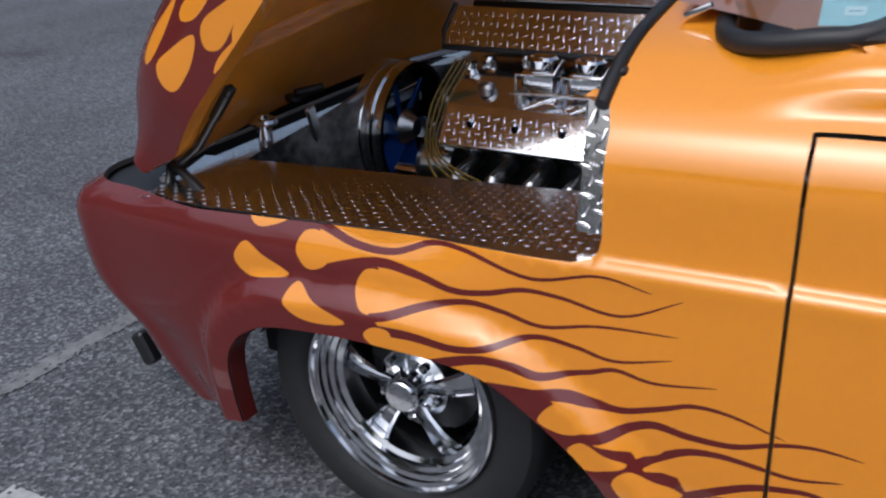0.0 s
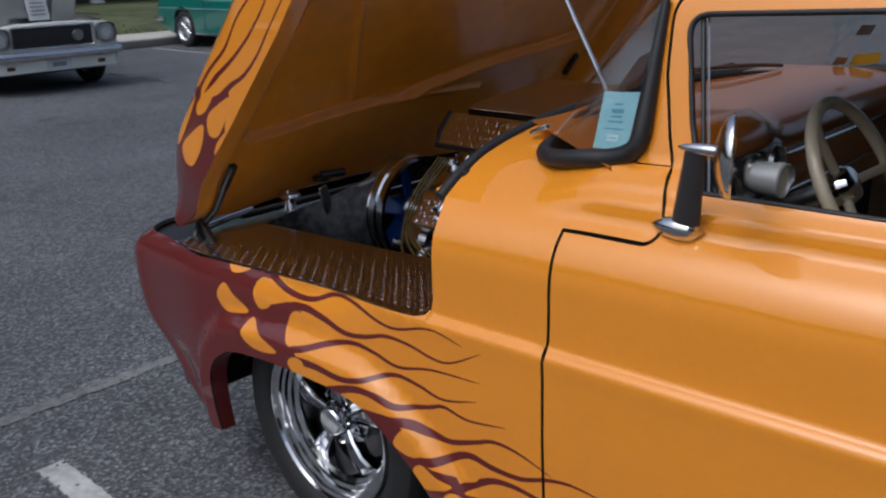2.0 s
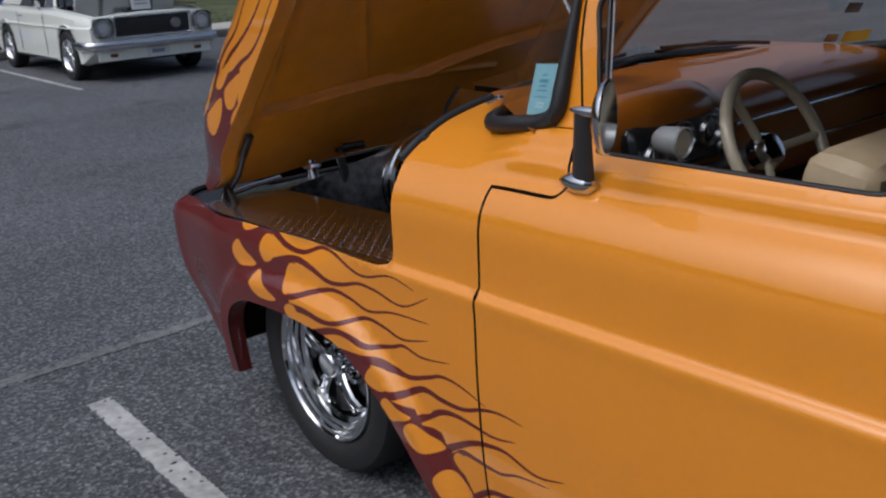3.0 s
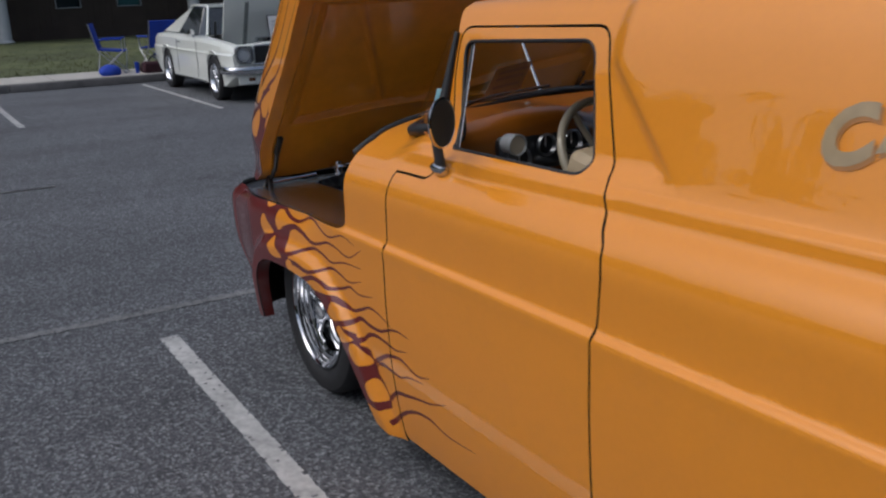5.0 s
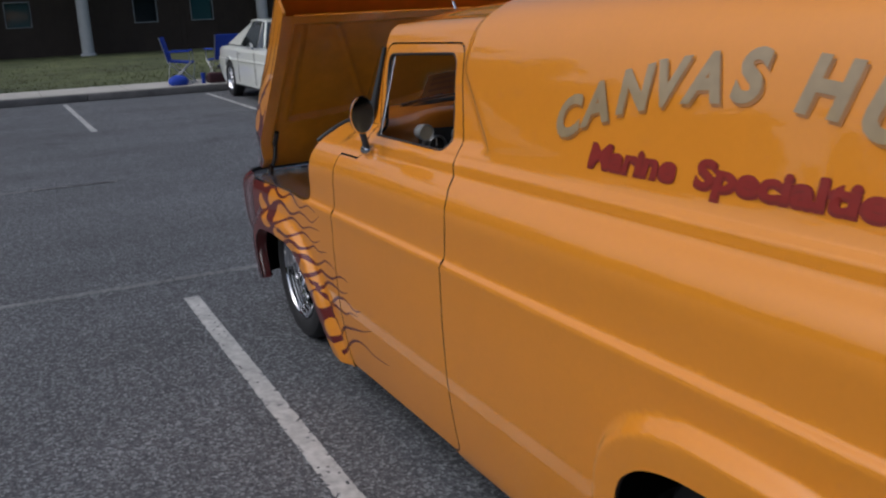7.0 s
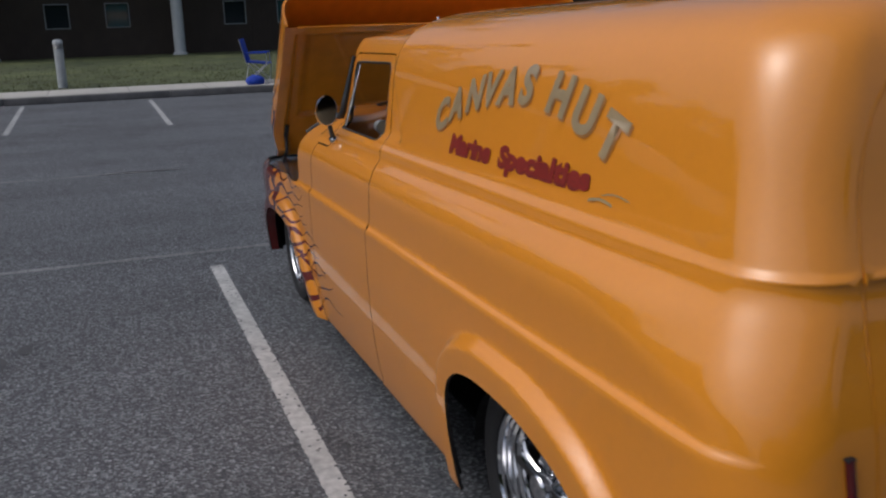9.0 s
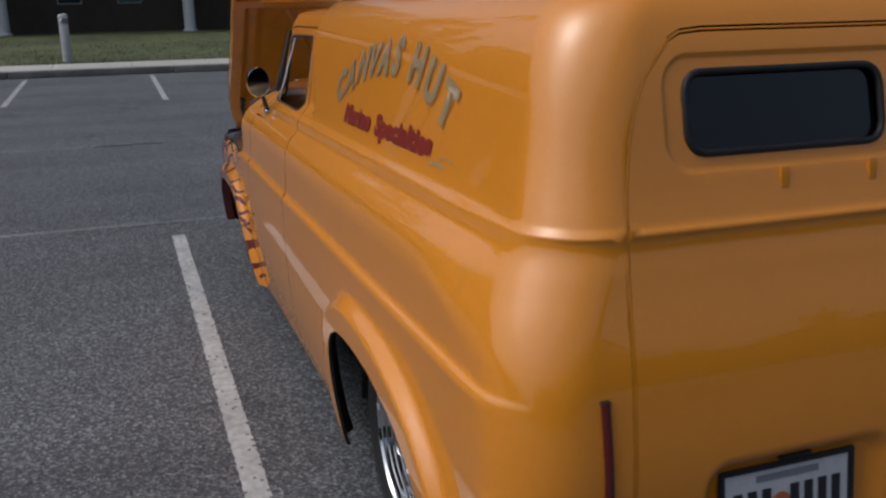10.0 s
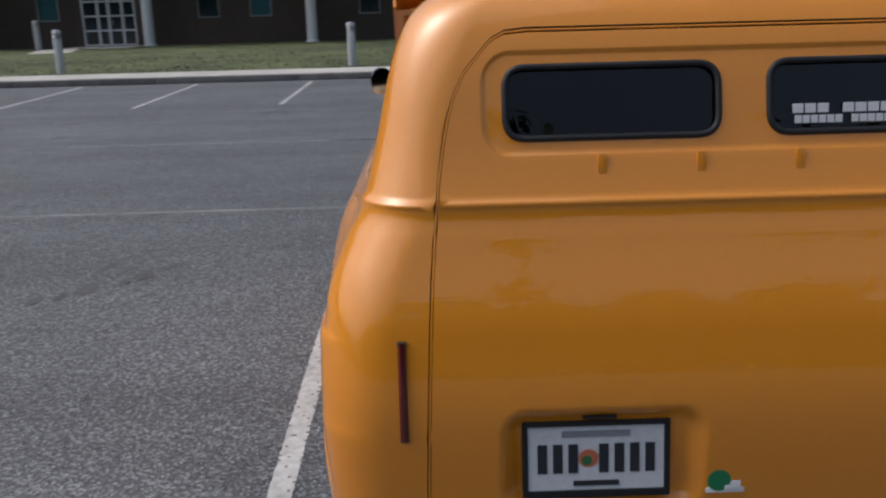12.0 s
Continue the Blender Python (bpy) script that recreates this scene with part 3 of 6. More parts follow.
def lick(ctrl, width):
    """A ribbon that tapers to a point."""
    pts = [np.array(p) for p in curve_points(ctrl, 6)]
    n, left, right = len(pts) - 1, [], []
    for i, p in enumerate(pts):
        way = pts[min(i + 1, n)] - pts[max(i - 1, 0)]
        side = np.array([-way[1], way[0]]) / (np.linalg.norm(way) + 1e-9)
        w = width * (0.62 * (1 - i / n) ** 0.55 + 0.38 * (1 - i / n) ** 3) * 0.62 + 0.0006
        left.append(tuple(p + side * w)), right.append(tuple(p - side * w))
    return left + right[::-1]


def blob(ctrl, per=6):
    p = [Vector(c) for c in ctrl]
    n, out = len(p), []
    for i in range(n):
        a, b, c, d = p[i - 1], p[i], p[(i + 1) % n], p[(i + 2) % n]
        for k in range(per):
            t = k / per
            out.append(tuple(0.5 * (2 * b + (c - a) * t + (2 * a - 5 * b + 4 * c - d) * t * t + (3 * b - a - 3 * c + d) * t**3)))
    return out


LICK_SHAPES = [lick(c, w) for c, w in LICKS]
DROP_SHAPES = [blob(c) for c in DROPS]
FLAME_LINES = LICK_SHAPES + DROP_SHAPES + [dense(FRONT_PAINT[2:13], 0.02), dense(ARCH_PAINT, 0.02)]


def flame_tone(c):
    """Maroon where the paint is maroon, orange elsewhere."""
    red = inside(c, FRONT_PAINT) | inside(c, ARCH_PAINT)
    for s in LICK_SHAPES:
        red |= inside(c, s)
    for s in DROP_SHAPES:
        red &= ~inside(c, s)
    for s in LICK_SHAPES:
        far = np.array(s)
        red |= inside(c, s) & (c[:, 0] > far[:, 0].min() + 0.16)
    return red.astype(int)


def shell_outline():
    """The box, the cab's roof and its pillars, round the door and down to the rear corner."""
    ring = [(0.957, 0.115)] + [(1.70, 0.115), (1.84, 0.115)]
    ring += [p for p in REAR_LINE if p[1] > 0.12] + [(2.60, 0.17), (2.8, 0.17)]
    ring += [(gate_u(v), v) for v in np.linspace(0.17, 1.40, 26)]
    top = 1.438
    ring += [(gate_u(1.40) + 0.02, 1.420), (gate_u(1.40) + 0.06, 1.434), (gate_u(1.40) + 0.14, top), (4.055, top)]
    ring += [(4.055, 1.475), (4.055, BOX_TOP + 0.0015), (-0.02, BOX_TOP + 0.0015)]
    ring += [(-0.02, 1.9), (0.0, 1.70), (0.03, 1.56), (0.065, 1.46), (0.086, 1.40), (0.083, 1.25), (0.080, 1.16), (0.078, 1.1275)]
    order = [p for p in door_outline]
    # up the door's front pillar, over it and down its rear edge
    i0 = min(range(len(order)), key=lambda i: abs(order[i][0] - 0.145) + abs(order[i][1] - 1.15))
    path = order[i0::-1] + order[:i0:-1]
    path = [p for p in path if p[1] > 1.135 or p[0] > 0.7]
    ring += [(0.153, 1.1285)] + path
    return ring


FLARE = np.array([(u, v) for u in np.arange(1.62, 2.82, 0.012) for v in np.arange(0.14, 0.76, 0.012)])
FLARE = FLARE[np.abs(away(FLARE[:, 0], FLARE[:, 1], REAR_LINE) - 0.094) < 0.034]


def build_shell():
    for flip in (False, True):
        panel("body_side", shrink(shell_outline(), GAP * 0.6), shell, [ORANGE, MAROON, DARK], van, step=0.024, flip=flip, extra=np.concatenate([rows_at(0.9, 3.2, CRISP), FLARE]))
        panel("door", shrink(door_outline, GAP), shell, PAINT, van, holes=[window_outline], tone=flame_tone, paint=FLAME_LINES, flip=flip, extra=rows_at(-1.6, 1.0, CRISP))
        corner = [p for p in door_outline if p[0] < 0.3 and 1.01 < p[1] < 1.130 and p[0] > 0.01][::-1]
        fender = [(-0.001, 0.115), (-0.001, 1.017)] + corner + [(0.152, 1.131), (0.078, 1.1295), (0.03, 1.138), (-0.03, 1.163), (-0.07, 1.180), (-0.11, 1.188), (-0.145, 1.196), (-0.172, 1.214), (-0.192, 1.25), (-0.215, 1.35), (-0.245, 1.52), (-0.28, 1.73), (-0.31, COWL_TOP), (-0.325, COWL_TOP), (-0.325, 1.10), (-0.318, 1.05), (-0.303, 1.0), (-0.300, 0.83)]
        fender += [(-0.304, 0.806), (-0.316, 0.794), (-0.345, 0.787), (-1.2, 0.763), (-1.5, 0.768), (-2.49, 0.768), (-2.49, 0.205), (-1.5, 0.205)]
        fender += [p for p in FRONT_LINE if p[1] > (0.235 if p[0] < -0.8 else 0.12)]
        panel("front_wing", shrink(fender, GAP * 0.5), shell, [ORANGE, MAROON, DARK], van, tone=flame_tone, paint=FLAME_LINES, flip=flip, extra=rows_at(-1.6, 1.0, CRISP))


build_shell()


# ---- hood, engine bay ----
HINGE, ALONG, OVER = Vector((-1.44, 0, 0.740)), Vector((0.639, 0, 0.769)), Vector((-0.769, 0, 0.639))
HOOD_Y = glide([0.0, 0.07, 0.12, 0.172, 0.245, 0.39, 0.64, 0.985], [0.0, 0.0, 0.012, 0.045, 0.11, 0.25, 0.50, 0.84])
HOOD_H = glide([0.0, 0.07, 0.12, 0.172, 0.245, 0.39, 0.64, 0.985], [0.0, 0.07, 0.118, 0.158, 0.19, 0.225, 0.25, 0.26])
HOOD_W = 0.985
HOOD_RISE = glide([-0.1, 0.0, 0.3, 0.43, 0.7, 1.12], [0.86, 0.86, 0.90, 0.90, 0.81, 0.74])


def skirt(s):
    """How far the hood's side skirts hang below its hinge line."""
    s = np.asarray(s, float)
    return (0.048 + 0.062 * np.clip(s, 0, 0.85)) * ease((s + 0.03) / 0.16)


def hood_skin(s, w):
    """The raised hood: s from its front edge to its rear edge, w across it from skirt to skirt."""
    s, w = np.asarray(s, float), np.asarray(w, float)
    far = w > HOOD_W
    k = np.where(far, 2 * HOOD_W - w, w)
    y, h = HOOD_Y(k), HOOD_H(k)
    y = y + 0.055 * (1 - ease(s / 0.30)) - 0.040
    h = h * HOOD_RISE(s) * (0.5 + 0.5 * ease((s + 0.06) / 0.22))
    h = h - skirt(s) * (1 - ease(k / 0.20))
    lead = s + 0.0
    y = np.where(far, 1.68 - y, y) + 0.105
    p = np.array(HINGE) + lead[..., None] * np.array(ALONG) + h[..., None] * np.array(OVER)
    p[..., 1] = y
    return p


HOOD_PAINT = [(-0.1, -0.1), (0.50, -0.1), (0.47, 0.0), (0.50, 0.02), (0.58, 0.045), (0.60, 0.06), (0.55, 0.070), (0.50, 0.09), (0.46, 0.105), (0.50, 0.125), (0.46, 0.15), (0.42, 0.18), (0.48, 0.22), (0.42, 0.26), (0.50, 0.34), (0.45, 0.45), (0.55, 0.70), (0.50, 0.985), (0.50, 2.0), (-0.1, 2.0)]
HOOD_LICKS = [
    lick([(0.50, 0.100), (0.57, 0.096), (0.64, 0.082), (0.72, 0.070), (0.82, 0.064), (1.08, 0.066)], 0.011),
    lick([(0.56, 0.060), (0.61, 0.052), (0.67, 0.034), (0.75, 0.026), (0.86, 0.030), (1.08, 0.022)], 0.011),
    lick([(0.48, 0.130), (0.56, 0.124), (0.66, 0.108), (0.76, 0.112), (0.88, 0.100), (1.08, 0.104)], 0.010),
    lick([(0.40, 0.22), (0.52, 0.25), (0.66, 0.22), (0.82, 0.25), (0.98, 0.23)], 0.018),
]
HOOD_DROPS = [
    blob([(0.268, 0.072), (0.274, 0.094), (0.295, 0.106), (0.335, 0.100), (0.425, 0.074), (0.375, 0.054), (0.31, 0.050), (0.28, 0.056)]),
    blob([(0.425, 0.100), (0.435, 0.112), (0.47, 0.112), (0.53, 0.098), (0.58, 0.086), (0.51, 0.080), (0.455, 0.084)]),
    blob([(0.425, 0.040), (0.432, 0.058), (0.46, 0.070), (0.50, 0.066), (0.58, 0.042), (0.52, 0.026), (0.455, 0.022)]),
    blob([(0.262, 0.128), (0.275, 0.142), (0.33, 0.150), (0.40, 0.142), (0.45, 0.132), (0.38, 0.122), (0.30, 0.120)]),
    blob([(0.395, 0.006), (0.41, 0.014), (0.44, 0.016), (0.48, 0.010), (0.50, 0.004), (0.44, 0.001)]),
]


def hood_tone(c):
    red = inside(c, HOOD_PAINT)
    for s in HOOD_LICKS:
        red |= inside(c, s)
    for s in HOOD_DROPS:
        red &= ~inside(c, s)
    return red.astype(int)


HOOD = panel("hood", rounded([(-0.02, 0.0, 0.03), (1.12, 0.0, 0.02), (1.12, 2 * HOOD_W, 0.02), (-0.02, 2 * HOOD_W, 0.03)]), hood_skin, [ORANGE, MAROON, ORANGE_MATT], van, paint=HOOD_LICKS + HOOD_DROPS + [dense(HOOD_PAINT, 0.03)], tone=hood_tone, step=0.03, thick=0.014, label="raised hood with painted flames")


def on_hood(s, y, h):
    s, y, h = float(s), float(y), float(h)
    return HINGE + s * ALONG + h * OVER + Vector((0, y, 0))


def hood_lining():
    """The pressed inner sheet with its lip, folds and stiffening ribs."""
    bm = bmesh.new()
    ss, ys = np.linspace(-0.01, 1.10, 220), np.linspace(0.118, 1.762, 170)
    grid = []
    for s in ss:
        row = []
        for y in ys:
            d = min(y - 0.118, 1.762 - y, 1.10 - s)
            edge = 0.080 + 0.055 * float(1 - ease(s / 0.30))
            yy = edge + (y - 0.118) * (1.88 - 2 * edge) / 1.644
            h = 0.004 - float(skirt(s)) * (1 - float(ease((d - 0.045) / 0.035))) + 0.03 * float(ease((d - 0.12) / 0.5))
            fold = 0.33 + 0.03 * (yy - 0.3) / 0.55 if yy < 0.86 else 0.36 + 0.26 * (yy - 0.86) / 0.97
            h += (0.026 * float(ease((s - fold) / 0.014)) - 0.010 * math.exp(-(((s - fold) / 0.007) ** 2))) * float(ease((d - 0.12) / 0.05))
            if s > 0.37:
                h -= 0.014 * math.exp(-(((yy - (0.65 - 0.45 * (s - 0.37))) / 0.012) ** 2)) * float(ease((d - 0.10) / 0.05))
            h -= 0.010 * math.exp(-(((s - 0.375 + 0.04 * (yy - 0.77)) / 0.012) ** 2)) * (0.77 < yy < 1.25)
            row.append(bm.verts.new(on_hood(s, yy, h)))
        grid.append(row)
    for a, b in zip(grid, grid[1:]):
        for i in range(len(ys) - 1):
            bm.faces.new((a[i], b[i], b[i + 1], a[i + 1]))
    for f in bm.faces:
        f.smooth = True
    return bm


part("hood_lining", hood_lining(), ORANGE_MATT, HOOD, "plain orange underside with pressed folds")
for y in (0.165, 1.715):
    bm = tube([on_hood(0.32, y - 0.03, -0.075), on_hood(0.14, y - 0.01, -0.066), on_hood(0.0, y, -0.03)], 0.010, 8)
    side = -1 if y < MID else 1
    bm = tube([on_hood(0.02, y, -0.02), (-1.385, y + 0.045 * side, 0.690)], 0.011, 8, bm)
    bm = tube([on_hood(0.03, y, -0.025), (-1.245, y + 0.055 * side, 0.700)], 0.011, 8, bm)
    box(0.10, 0.024, 0.020, on_hood(0.29, y - 0.025, -0.073), 0.004, 1, bm, Matrix.Rotation(radians(-50.3), 4, "Y"))
    part("hood_hinge", bm, BLACK, van, "black steel hinge arm")
part("prop_rod", tube([(-0.765, 0.960, 1.555), (-0.63, 0.98, 1.29), (-0.475, 1.003, 1.0)], 0.008, 10), CHROME, van, "thin chrome prop rod")
part("hood_catch", box(0.10, 0.02, 0.02, (-1.16, 1.70, 1.07), 0.004, 1, None, Matrix.Rotation(radians(-54), 4, "Y")), BLACK, van)

ALU = material("polished_tread_plate", (0.74, 0.74, 0.75), 0.16, 1.0, grain=0.05, scale=9)


def lozenges(x0, x1, y0, y1, put, pitch=0.021, size=1.0):
    """Raised, rounded bars of a tread plate in alternating directions; put(x, y, h) lays them on the sheet."""
    verts, faces = [], []
    nx, ny = int((x1 - x0) / pitch), int((y1 - y0) / pitch)
    ring = [(math.cos(math.pi * k / 4), math.sin(math.pi * k / 4)) for k in range(8)]
    for i in range(nx):
        for j in range(ny):
            cx, cy = x0 + (i + 0.5) * pitch, y0 + (j + 0.5) * pitch
            a = radians(15 if (i + j) % 2 else 105)
            c, s, l, w = math.cos(a), math.sin(a), 0.0105 * size, 0.0026 * size
            k = len(verts)
            for f, h in ((1.0, -0.0001), (0.72, 0.0007 * size), (0.35, 0.00095 * size)):
                verts += [put(cx + f * (l * p * c - w * q * s), cy + f * (l * p * s + w * q * c), h) for p, q in ring]
            for r in (0, 8):
                faces += [(k + r + m, k + r + (m + 1) % 8, k + r + 8 + (m + 1) % 8, k + r + 8 + m) for m in range(8)]
            faces.append(tuple(k + 16 + m for m in range(8)))
    me = bpy.data.meshes.new("tread")
    me.from_pydata(verts, [], faces)
    bm = bmesh.new()
    bm.from_mesh(me)
    bpy.data.meshes.remove(me)
    bmesh.ops.recalc_face_normals(bm, faces=bm.faces)
    for f in bm.faces:
        f.smooth = True
    return bm


def tread_plate(name, x0, x1, y0, y1, put, parent, label, pitch=0.021, size=1.0):
    bm = bmesh.new()
    a = [bm.verts.new(put(x, y, 0.0)) for x, y in ((x0, y0), (x1, y0), (x1, y1), (x0, y1))]
    b = [bm.verts.new(put(x, y, -0.004)) for x, y in ((x0, y0), (x1, y0), (x1, y1), (x0, y1))]
    bm.faces.new(a), bm.faces.new(b[::-1])
    for i in range(4):
        bm.faces.new((a[i], b[i], b[(i + 1) % 4], a[(i + 1) % 4]))
    bmesh.ops.recalc_face_normals(bm, faces=bm.faces)
    ob = part(name, bm, ALU, parent, label)
    tagged(part("tread", lozenges(x0, x1, y0, y1, put, pitch, size), ALU, ob), kind="stuff")
    return ob


def shelf(x, y, h):
    return (x, y, 0.781 + 0.050 * x + h)


def side_tray(flip):
    """The tread plate beside the engine: straight along the bay, curved along the wing and round its nose."""
    edge = [shell(np.array([u]), np.array([0.765]))[0] for u in np.concatenate([np.linspace(-0.310, -1.2, 10), np.linspace(-1.24, -1.38, 6)])]
    ring = [(p[0], p[1] + 0.0125) for p in edge] + [(-1.47, 0.335), (-0.300, 0.335)]
    bm = bmesh.new()
    side = (lambda y: 2 * MID - y) if flip else (lambda y: y)
    a = [bm.verts.new((x, side(y), shelf(x, y, 0)[2])) for x, y in ring]
    b = [bm.verts.new((x, side(y), shelf(x, y, -0.004)[2])) for x, y in ring]
    bm.faces.new(a), bm.faces.new(b[::-1])
    for i in range(len(a)):
        bm.faces.new((a[i], b[i], b[(i + 1) % len(a)], a[(i + 1) % len(a)]))
    bmesh.ops.recalc_face_normals(bm, faces=bm.faces)
    ob = part("side_tray", bm, ALU, van, "polished aluminium tread plate beside the engine")
    tagged(part("tread", lozenges(-1.40, -0.305, 0.035, 0.33, lambda x, y, h: (x, side(y), shelf(x, y, h)[2]), 0.021, 0.88), ALU, ob), kind="stuff")


side_tray(False)
side_tray(True)
for flip in (False, True):
    # dark pan inside the wing's nose, with a strip of bright trim
    edge = [shell(np.array([u]), np.array([0.75]))[0] for u in np.linspace(-1.38, -1.74, 14)]
    ring = [(p[0], p[1] + 0.0125) for p in edge] + [(-1.56, 0.42), (-1.475, 0.34)]
    part("nose_pan", slab([(x, 2 * MID - y if flip else y) for x, y in ring], 0.006, "xy", 0.688), RUBBER, van)
    strip = [(-1.44, 0.16, 0.706), (-1.50, 0.30, 0.702), (-1.54, 0.44, 0.700)]
    part("nose_trim", tube([(x, 2 * MID - y if flip else y, z) for x, y, z in strip], 0.010, 8), CHROME, van)


def cover_sheet(x, y, h):
    return (x, y, 0.707 + 0.05 * (x + 1.44) + h)


tread_plate("radiator_cover", -1.440, -1.335, 0.339, 2 * MID - 0.339, cover_sheet, van, "polished tread plate over the radiator")
tread_plate("jamb_plate", 0.80, 1.02, 0.0, 0.066, lambda a, b, h: (-0.366 + b, float(COWL_Y(a)) + 0.070 - h, a - 0.013), van, "polished tread plate at the cowl", 0.026, 1.3)
for y in (0.337, 1.543):
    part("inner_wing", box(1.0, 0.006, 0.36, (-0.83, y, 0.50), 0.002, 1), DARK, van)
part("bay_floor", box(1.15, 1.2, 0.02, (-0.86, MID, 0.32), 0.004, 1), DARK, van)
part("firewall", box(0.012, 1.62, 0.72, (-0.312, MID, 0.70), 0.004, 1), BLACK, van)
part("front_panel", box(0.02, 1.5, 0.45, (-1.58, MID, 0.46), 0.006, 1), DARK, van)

# radiator with its cap, duct and fan
part("radiator", box(0.07, 1.15, 0.42, (-1.47, MID, 0.42), 0.01, 2), BLACK, van)
bm = tube([(-1.41, 0.50, 0.69), (-1.405, 0.495, 0.755)], 0.020, 14)
spin([(0.0, 0.0), (0.036, 0.0), (0.038, 0.006), (0.034, 0.014), (0.018, 0.017), (0.016, 0.026), (0.0, 0.028)], "Z", (-1.405, 0.495, 0.752), 20, bm)
part("filler_cap", bm, CHROME, van, "chrome filler cap")
part("cap_lever", tube([(-1.40, 0.63, 0.80), (-1.36, 0.70, 0.805)], 0.014, 8, spin([(0.0, 0.0), (0.03, 0.0), (0.03, 0.012), (0.0, 0.014)], "Z", (-1.40, 0.63, 0.785), 16)), BLACK, van)
GUNMETAL = material("scuffed_gunmetal", (0.27, 0.28, 0.29), 0.30, 0.75, coat=0.3, grain=0.7, scale=34, bump=0.004)
HUB = (0, 0.858, 0.668)
shroud = part("fan_shroud", spin([(0.190, -1.262), (0.186, -1.240), (0.181, -1.232), (0.181, -1.215), (0.186, -1.209), (0.186, -1.200), (0.180, -1.194), (0.180, -1.180), (0.185, -1.175), (0.185, -1.163), (0.172, -1.163), (0.170, -1.24)], "X", HUB, 56, closed=True), CHROME, van, "scuffed bright metal fan shroud")


def funnel():
    """The dented sheet duct that narrows from the radiator's width to the fan's ring."""
    bm, rows, n = bmesh.new(), [], 72
    for k in range(9):
        f = k / 8
        row = []
        for i in range(n):
            a = 2 * math.pi * i / n
            c, d = math.cos(a), math.sin(a)
            m = max(abs(c), abs(d))
            wide = Vector((-1.335, MID + 0.575 * c / m, 0.50 + 0.215 * d / m))
            ring = Vector((-1.235, HUB[1] + 0.184 * c, HUB[2] + 0.184 * d))
            p = wide.lerp(ring, f)
            p += 0.007 * noise.noise(p * 14) * Vector((1, 0, 1)) * math.sin(math.pi * f)
            row.append(bm.verts.new(p))
        rows.append(row)
    for a, b in zip(rows, rows[1:]):
        for i in range(n):
            bm.faces.new((a[i], a[(i + 1) % n], b[(i + 1) % n], b[i]))
    bmesh.ops.recalc_face_normals(bm, faces=bm.faces)
    return smooth(bm, 40)


part("funnel", funnel(), GUNMETAL, shroud, "dented dark metal duct")
part("strap", box(0.012, 0.032, 0.17, (-1.285, 0.560, 0.715), 0.003, 1, None, Matrix.Rotation(radians(14), 4, "X")), STEEL, shroud)
BLUE = material("blue_enamel", (0.012, 0.055, 0.26), 0.3, coat=0.5, grain=0.1, scale=20)
fan = part("fan_hub", spin([(0.0, -1.245), (0.05, -1.245), (0.05, -1.195), (0.025, -1.160), (0.0, -1.155)], "X", HUB, 24), STEEL, van)
for k in range(6):
    m = Matrix.Translation((-1.210, HUB[1], HUB[2])) @ Matrix.Rotation(radians(60 * k + 12), 4, "X")
    part("fan_blade", box(0.010, 0.066, 0.105, (0, 0, 0), 0.004, 1, None, m @ Matrix.Translation((0, 0, 0.098)) @ Matrix.Rotation(radians(28), 4, "Z")), BLUE, fan, "blue fan blade")

# engine
engine = part("engine_block", box(0.56, 0.44, 0.34, (-0.72, MID, 0.50), 0.03, 2), BLACK, van)
for side in (-1, 1):
    tilt = Matrix.Rotation(radians(-57 * side), 4, "X")
    at = Matrix.Translation((-0.735, MID + side * 0.30, 0.755)) @ tilt
    bm = box(0.40, 0.115, 0.075, (0, 0, 0), 0.014, 3, None, at)
    cover = part("valve_cover", bm, ALU, engine, "polished finned valve cover")
    tagged(part("tread", lozenges(-0.19, 0.19, -0.05, 0.05, lambda x, y, h: tuple(at @ Vector((x, y, 0.038 + h)))), ALU, cover), kind="stuff")
    for x in (-0.12, 0.0, 0.12):
        part("cover_bolt", spin([(0.0, 0.0), (0.010, 0.0), (0.010, 0.014), (0.005, 0.02), (0.0, 0.02)], "Z", tuple(at @ Vector((x, 0, 0.036))), 10), CHROME, cover)
    bm = None
    for k in range(4):
        x = -0.88 + 0.10 * k
        bm = tube([(x, MID + side * 0.25, 0.66), (x, MID + side * 0.36, 0.65), (x - 0.01, MID + side * 0.40, 0.57), (x + 0.01, MID + side * 0.38, 0.45)], 0.022, 10, bm)
    part("exhaust_header", bm, STEEL, engine)
part("intake_manifold", box(0.42, 0.28, 0.08, (-0.74, MID, 0.74), 0.02, 2), STEEL, engine)
for x in (-0.72, -0.60):
    bm = box(0.085, 0.075, 0.060, (x, MID - 0.20, 0.868), 0.012, 2)
    spin([(0.0, 0.0), (0.036, 0.0), (0.038, 0.024), (0.032, 0.030), (0.0, 0.030)], "Z", (x, MID - 0.20, 0.897), 20, bm)
    tube([(x - 0.05, MID - 0.25, 0.825), (x - 0.05, MID - 0.25, 0.89), (x + 0.05, MID - 0.25, 0.895), (x + 0.06, MID - 0.22, 0.925)], 0.004, 8, bm)
    tube([(x - 0.06, MID - 0.26, 0.845), (x + 0.10, MID - 0.26, 0.85)], 0.004, 8, bm)
    tube([(x - 0.02, MID - 0.28, 0.812), (x + 0.05, MID - 0.25, 0.84), (x + 0.09, MID - 0.23, 0.845)], 0.004, 8, bm)
    part("carburettor", bm, CHROME, engine, "chrome carburettor with linkage")
